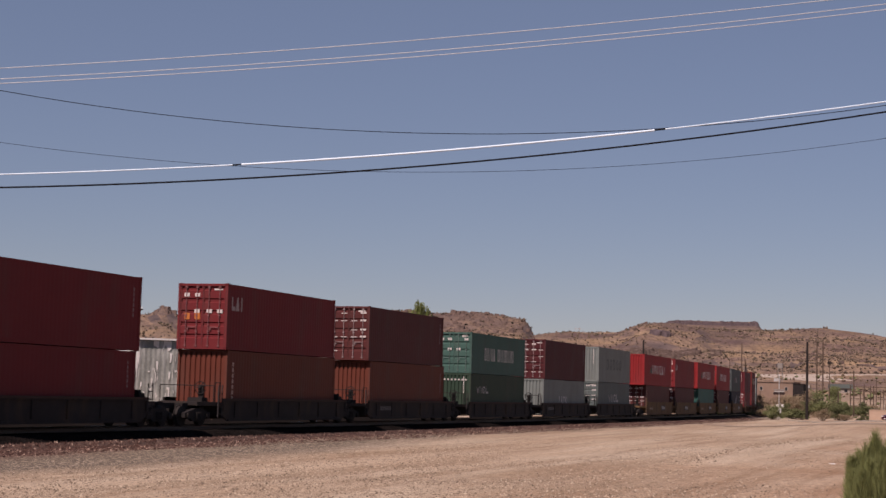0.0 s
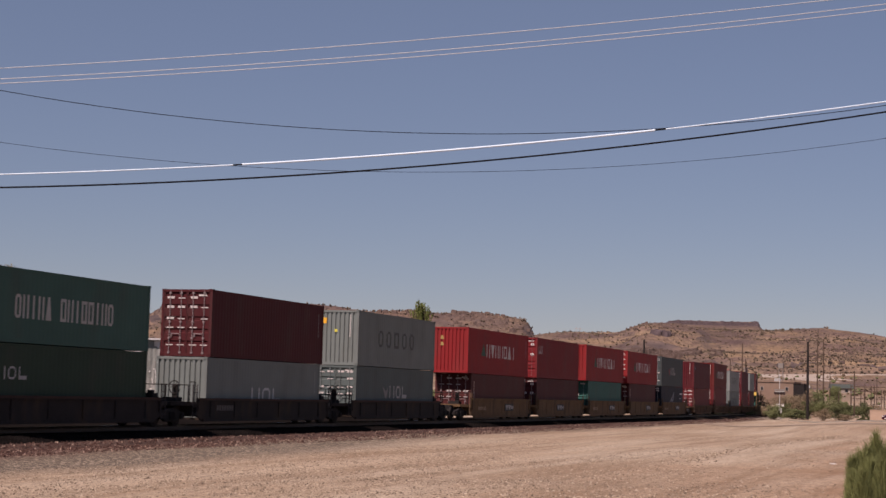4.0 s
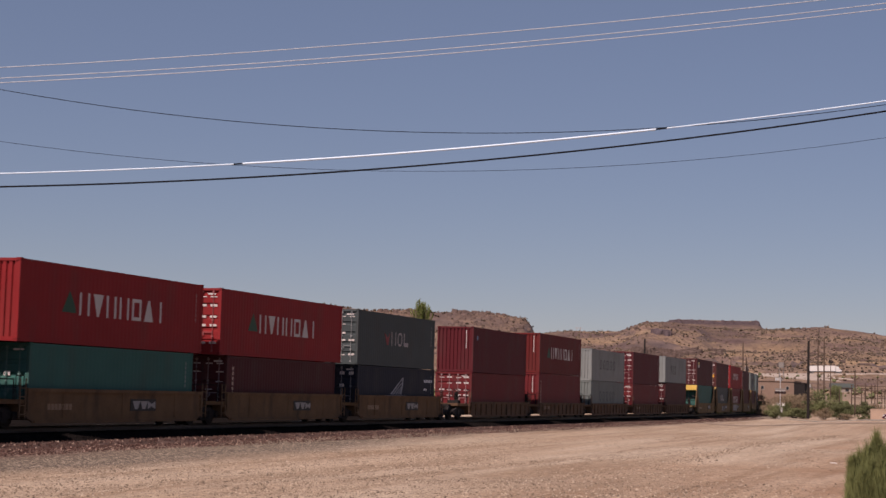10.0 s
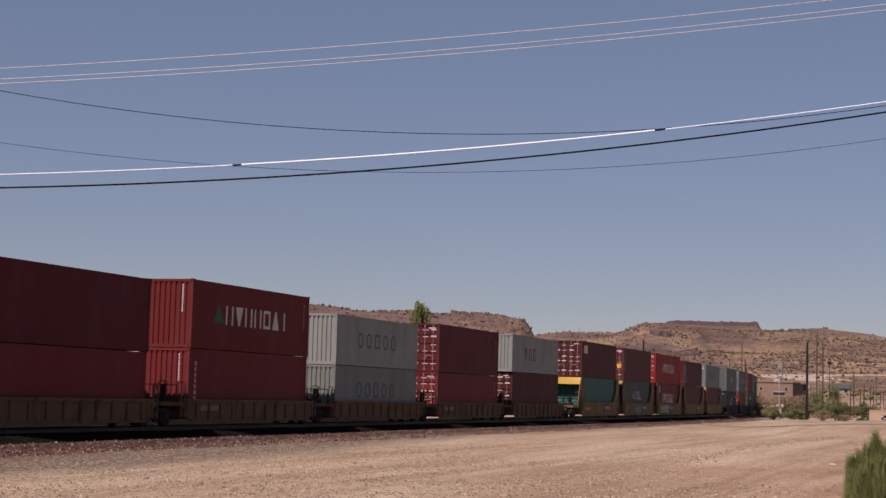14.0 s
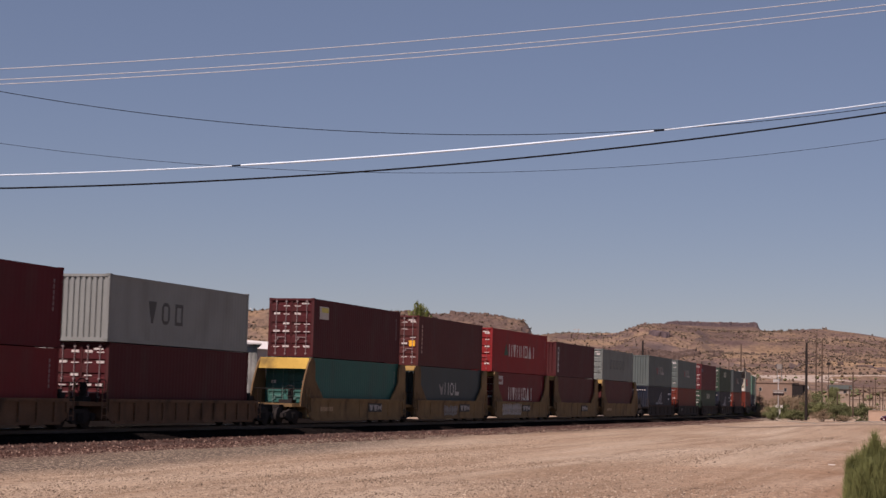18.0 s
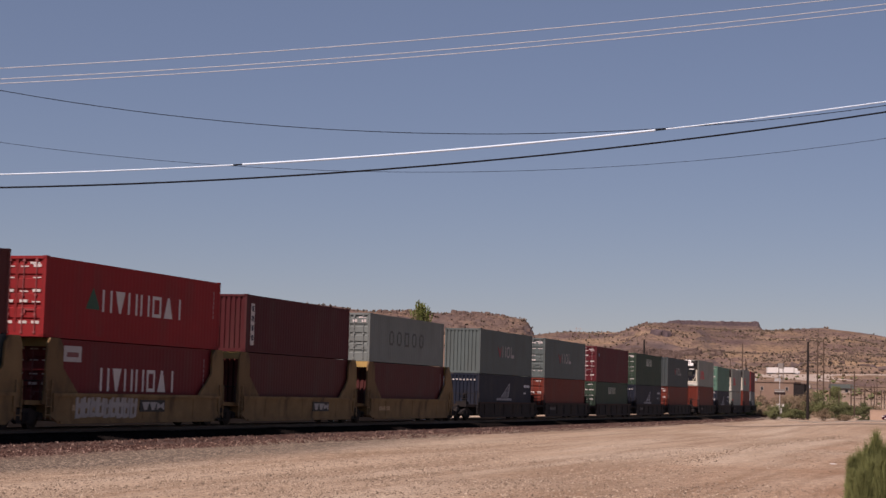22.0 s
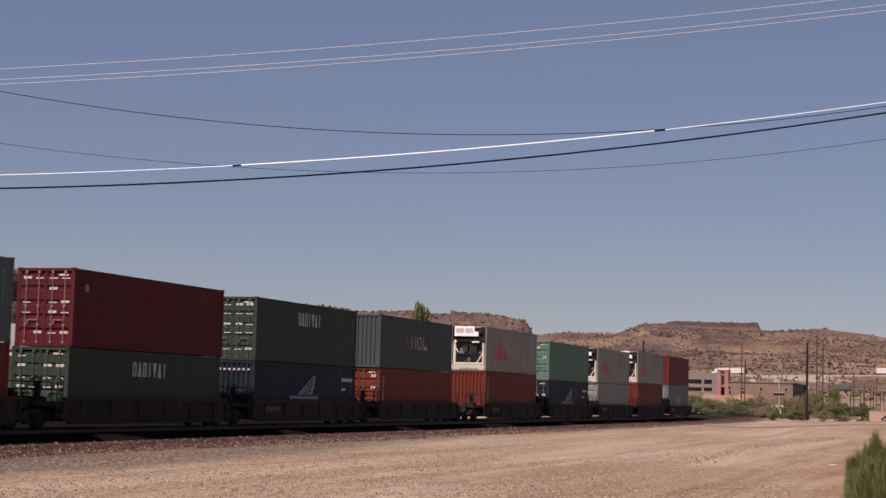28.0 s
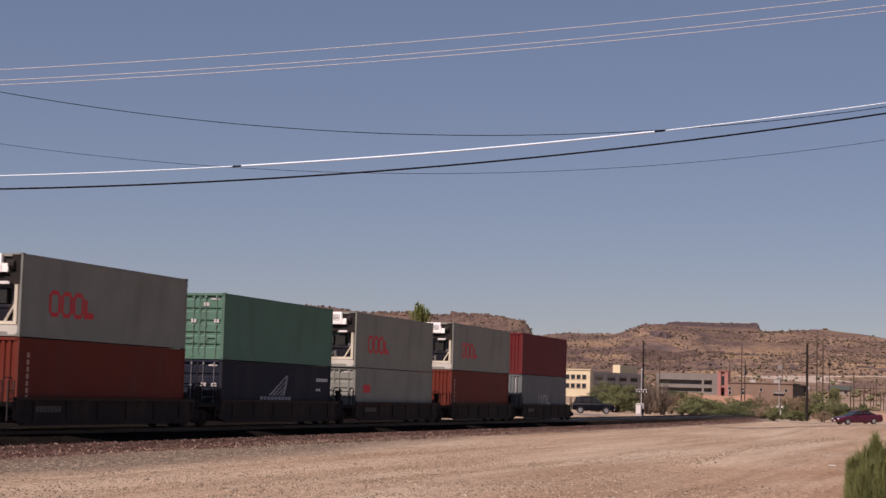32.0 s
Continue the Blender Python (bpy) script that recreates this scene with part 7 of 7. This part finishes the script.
def sedan():
    """Nose at -x."""
    c = thing("sedan", "burgundy four-door sedan driving slowly towards the crossing", "car")
    part("body", loft([(-2.5, ring(0.72, 0.42, 0.62)), (-2.42, ring(0.82, 0.28, 0.72)), (-1.9, ring(0.9, 0.2, 0.82)), (-1.0, ring(0.92, 0.2, 0.93)), (0.2, ring(0.93, 0.2, 0.96)), (1.5, ring(0.92, 0.2, 0.98)), (2.2, ring(0.9, 0.22, 0.98)), (2.45, ring(0.84, 0.3, 0.92)), (2.5, ring(0.78, 0.42, 0.8))]), CAR_RED, c)
    part("cabin_glass", loft([(-1.15, ring(0.8, 0.88, 0.94)), (-0.35, ring(0.7, 0.9, 1.36)), (0.2, ring(0.69, 0.9, 1.4)), (1.0, ring(0.69, 0.9, 1.36)), (1.85, ring(0.78, 0.9, 0.99))]), GLASS, c)
    part("roof", loft([(-0.4, ring(0.68, 1.33, 1.37)), (0.2, ring(0.69, 1.36, 1.43)), (1.05, ring(0.68, 1.33, 1.38))]), CAR_RED, c)
    for s in (-1, 1):
        part("door_pillar", Mesh().prism([(0.32, 0.9), (0.42, 0.9), (0.38, 1.4), (0.3, 1.4)], "y", s * 0.83 - 0.03, s * 0.70 + 0.03), CAR_RED, c)
        part("headlight", Mesh().box(-2.5, s * 0.58 - 0.17, 0.55, -2.36, s * 0.58 + 0.17, 0.69), LAMPGLASS, c, "clear headlight")
        part("tail_light", Mesh().box(2.38, s * 0.62 - 0.18, 0.66, 2.49, s * 0.62 + 0.18, 0.84), AMBER, c, "red tail light")
        part("mirror", Mesh().box(-0.75, s * 0.98 - 0.08, 0.93, -0.63, s * 0.98 + 0.08, 1.05), CAR_RED, c)
        for x in (-1.55, 1.4):
            wheel(c, x, s * 0.82, 0.32, 0.2)
    part("bumper", Mesh().box(-2.56, -0.75, 0.34, -2.44, 0.75, 0.5), CAR_RED, c)
    part("bumper", Mesh().box(2.44, -0.75, 0.36, 2.55, 0.75, 0.54), CAR_RED, c)
    part("number_plate", Mesh().box(-2.575, -0.16, 0.37, -2.56, 0.16, 0.48), WHITE, c, "pale plain number plate")
    return c


CAR_ROWS = [(0, 0.0), (28.2, 0.0), (28.6, 0.15), (29.5, 0.95), (30.0, 1.65), (30.4, 2.25), (30.8, 2.95), (31.2, 3.65), (31.5, 4.3), (32.0, 5.15)]
red_car = sedan()


def car_pose(d):
    d *= 1.11
    x, y = 178.45 - 0.559 * d, 10.25 + 0.829 * d
    e = land(x - 0.8, y + 2.3) - land(x + 0.8, y - 2.3)
    return Matrix.Translation((x, y, (land(x - 0.8, y + 2.3) + land(x + 0.8, y - 2.3)) / 2 + 0.04)) @ pose(0, 0, 0, 0, 0, 124 - 180) @ Matrix.Rotation(math.atan2(e, 4.9), 4, "Y")


def suv():
    c = thing("suv", "dark blue sport utility vehicle waiting beyond the tracks", "car", m=pose(193.2, 47.3, land(193.2, 47.3) + 0.04, 0, 0, -75))
    part("body", loft([(-2.5, ring(0.9, 0.56, 1.07)), (-2.42, ring(0.95, 0.45, 1.24)), (-1.0, ring(0.97, 0.41, 1.27)), (0.9, ring(0.97, 0.41, 1.29)), (1.1, ring(0.96, 0.41, 1.27)), (2.3, ring(0.94, 0.45, 1.18)), (2.5, ring(0.88, 0.56, 1.04))]), CAR_BLUE, c)
    part("cabin_glass", loft([(-2.38, ring(0.86, 1.22, 1.31)), (-2.1, ring(0.8, 1.22, 1.97)), (0.2, ring(0.8, 1.22, 1.99)), (1.1, ring(0.88, 1.22, 1.30))]), GLASS, c)
    part("roof", loft([(-2.2, ring(0.78, 1.92, 1.98)), (-1.0, ring(0.8, 1.97, 2.07)), (0.3, ring(0.78, 1.92, 1.99))]), CAR_BLUE, c)
    for s in (-1, 1):
        for x in (-1.35, -0.25):
            part("door_pillar", Mesh().box(x - 0.06, s * 0.86 - 0.03, 1.24, x + 0.06, s * 0.86 + 0.03, 1.96), CAR_BLUE, c)
        part("headlight", Mesh().box(2.4, s * 0.64 - 0.2, 0.82, 2.51, s * 0.64 + 0.2, 1.03), LAMPGLASS, c, "clear headlight")
        part("roof_rail", Mesh().tube((-1.8, s * 0.7, 2.10), (0.0, s * 0.7, 2.10), 0.025, sides=5), STEEL_DARK, c)
        for x in (-1.55, 1.5):
            wheel(c, x, s * 0.84, 0.43, 0.26)
    part("bumper", Mesh().box(2.45, -0.85, 0.42, 2.6, 0.85, 0.66), CHROME, c, "chrome bumper")


suv()


def truck():
    """Nose at +x; the middle of the trailer is the origin."""
    t = thing("semi_truck", "white box trailer truck driving along the highway", "truck", "trucks on the highway")
    part("trailer", Mesh().box(-8.0, -1.28, 1.15, 6.4, 1.28, 4.1), WHITE, t)
    part("chassis", Mesh().box(-7.8, -0.6, 0.8, 9.4, 0.6, 1.15), STEEL_DARK, t)
    part("cab", loft([(6.8, ring(1.2, 0.7, 3.7)), (8.3, ring(1.2, 0.7, 3.6)), (8.6, ring(1.15, 0.7, 2.2)), (9.7, ring(1.05, 0.7, 1.9))]), WHITE, t)
    part("windscreen", Mesh().prism([(8.28, 2.3), (8.62, 2.3), (8.34, 3.2)], "y", -1.0, 1.0), GLASS, t)
    for x in (-7.0, -5.8, 6.6, 7.8, 9.1):
        for y in (-1.1, 1.1):
            wheel(t, x, y, 0.5, 0.28)
    return t


first_truck = truck()
TRUCKS = [(first_truck, 29.0 - 22.3 * 8.5, 22.3, -3.0)]
for start, speed, side in ((29.0 - 22.3 * 21.5, 22.3, -3.0), (22.0 - 22.3 * 24.5, 22.3, -3.0), (90.0 + 25.5 * 25.0, -25.5, 3.0)):
    TRUCKS.append((copy_thing(first_truck, pose(0, 0, 0)), start, speed, side))


def truck_pose(u, side, speed):
    p = highway_at(u, side) + Vector((0, 0, 0.13))
    return Matrix.Translation(p) @ pose(0, 0, 0, 0, -1.5 if speed > 0 else 1.5, -70.9 if speed > 0 else 109.1)


# ---- litter and small stones on the lot ----
paper = Mesh().box(-0.13, -0.1, 0, 0.13, 0.1, 0.03)
solid("paper_scrap", paper, WHITE, "flat white scrap of paper lying on the lot", "litter", m=pose(71.6, 7.14, land(71.6, 7.14), 0, 0, 30))


def pebbles(count, seed, az0, az1, far, big, crowd):
    rnd, m = random.Random(seed), Mesh()
    for _ in range(count):
        d = 24 + far * rnd.random() ** 1.6
        a = radians(az0 + (az1 - az0) * rnd.random())
        x, y = d * math.cos(a), d * math.sin(a)
        if y > CENTRE - 7.5 or noise.noise((x * 0.06, y * 0.35, 5.0)) < crowd - 0.6 * rnd.random() + 0.9 * smooth(21.0, 9.0, math.degrees(a)) * rnd.random():
            continue
        z, r = land(x, y), 0.014 + big * rnd.random() ** 2.5
        b = len(m.v)
        for vx, vy, vz in ((1, 0, -0.1), (-0.4, 0.9, -0.1), (-0.5, -0.8, -0.1), (0.1, 0.05, 0.75)):
            m.v.append((x + vx * r * (0.7 + 0.6 * rnd.random()), y + vy * r * (0.7 + 0.6 * rnd.random()), z + vz * r))
        m.f += [(b, b + 1, b + 3), (b + 1, b + 2, b + 3), (b + 2, b, b + 3)]
    return solid("lot_pebbles", m, PEBBLE, "small tan and brown pebbles strewn over the dirt lot", "pebbles", kind="stuff")


pebbles(170000, 31, 4, 37, 95, 0.036, 0.06)


CLOD_A, CLOD_B = (66.51, 12.41), (134.84, 13.86)


def clods(count, seed):
    """A low ridge of clods left by a wheel, running across the lot towards the road."""
    rnd, m = random.Random(seed), Mesh()
    a, c = Vector((CLOD_A[0], CLOD_A[1], 0)), Vector((CLOD_B[0], CLOD_B[1], 0))
    side = Vector((-(c - a).y, (c - a).x, 0)).normalized()
    for _ in range(count):
        u = rnd.random()
        p = a.lerp(c, u) + side * (rnd.gauss(0, 0.35) + 0.8 * math.sin(u * 5))
        z, r = land(p.x, p.y), 0.02 + 0.06 * rnd.random() ** 2
        b = len(m.v)
        for vx, vy, vz in ((1, 0, -0.1), (-0.4, 0.9, -0.1), (-0.5, -0.8, -0.1), (0.1, 0.05, 0.8)):
            m.v.append((p.x + vx * r * (0.7 + 0.6 * rnd.random()), p.y + vy * r * (0.7 + 0.6 * rnd.random()), z + vz * r))
        m.f += [(b, b + 1, b + 3), (b + 1, b + 2, b + 3), (b + 2, b, b + 3)]
    return solid("dirt_clods", m, PEBBLE, "line of small dirt clods across the lot", "clods", kind="stuff")


clods(1500, 41)


# ---- what moves ----
def motions():
    times = [i * 0.8 for i in range(41)]
    for ob, place, up in ROLLING:
        walk(ob, [(t, on_rails(place + train_shift(t)) @ Matrix.Translation((0, 0, up))) for t in times])
    for ob, start, speed, side in TRUCKS:
        walk(ob, [(t, truck_pose(start + speed * t, side, speed)) for t in (0, 8, 16, 24, 32)])
    walk(red_car, [(t, car_pose(d)) for t, d in CAR_ROWS])
    # the wheels turn by the way gone; one turning serves all wheelsets of the same end of a truck
    spin = [i / FPS for i in range(32 * FPS + 1)]
    for side in (0, 1):
        group = SPINNERS[side::2]
        x = group[0].location.x
        walk(group[0], [(t, Matrix.Translation((x, 0, 0.419)) @ Matrix.Rotation((train_shift(t) - START) / 0.419, 4, "Y")) for t in spin])
        action, slot = group[0].animation_data.action, group[0].animation_data.action_slot
        for w in group[1:]:
            w.rotation_mode = "QUATERNION"
            w.animation_data_create()
            w.animation_data.action = action
            w.animation_data.action_slot = slot


motions()
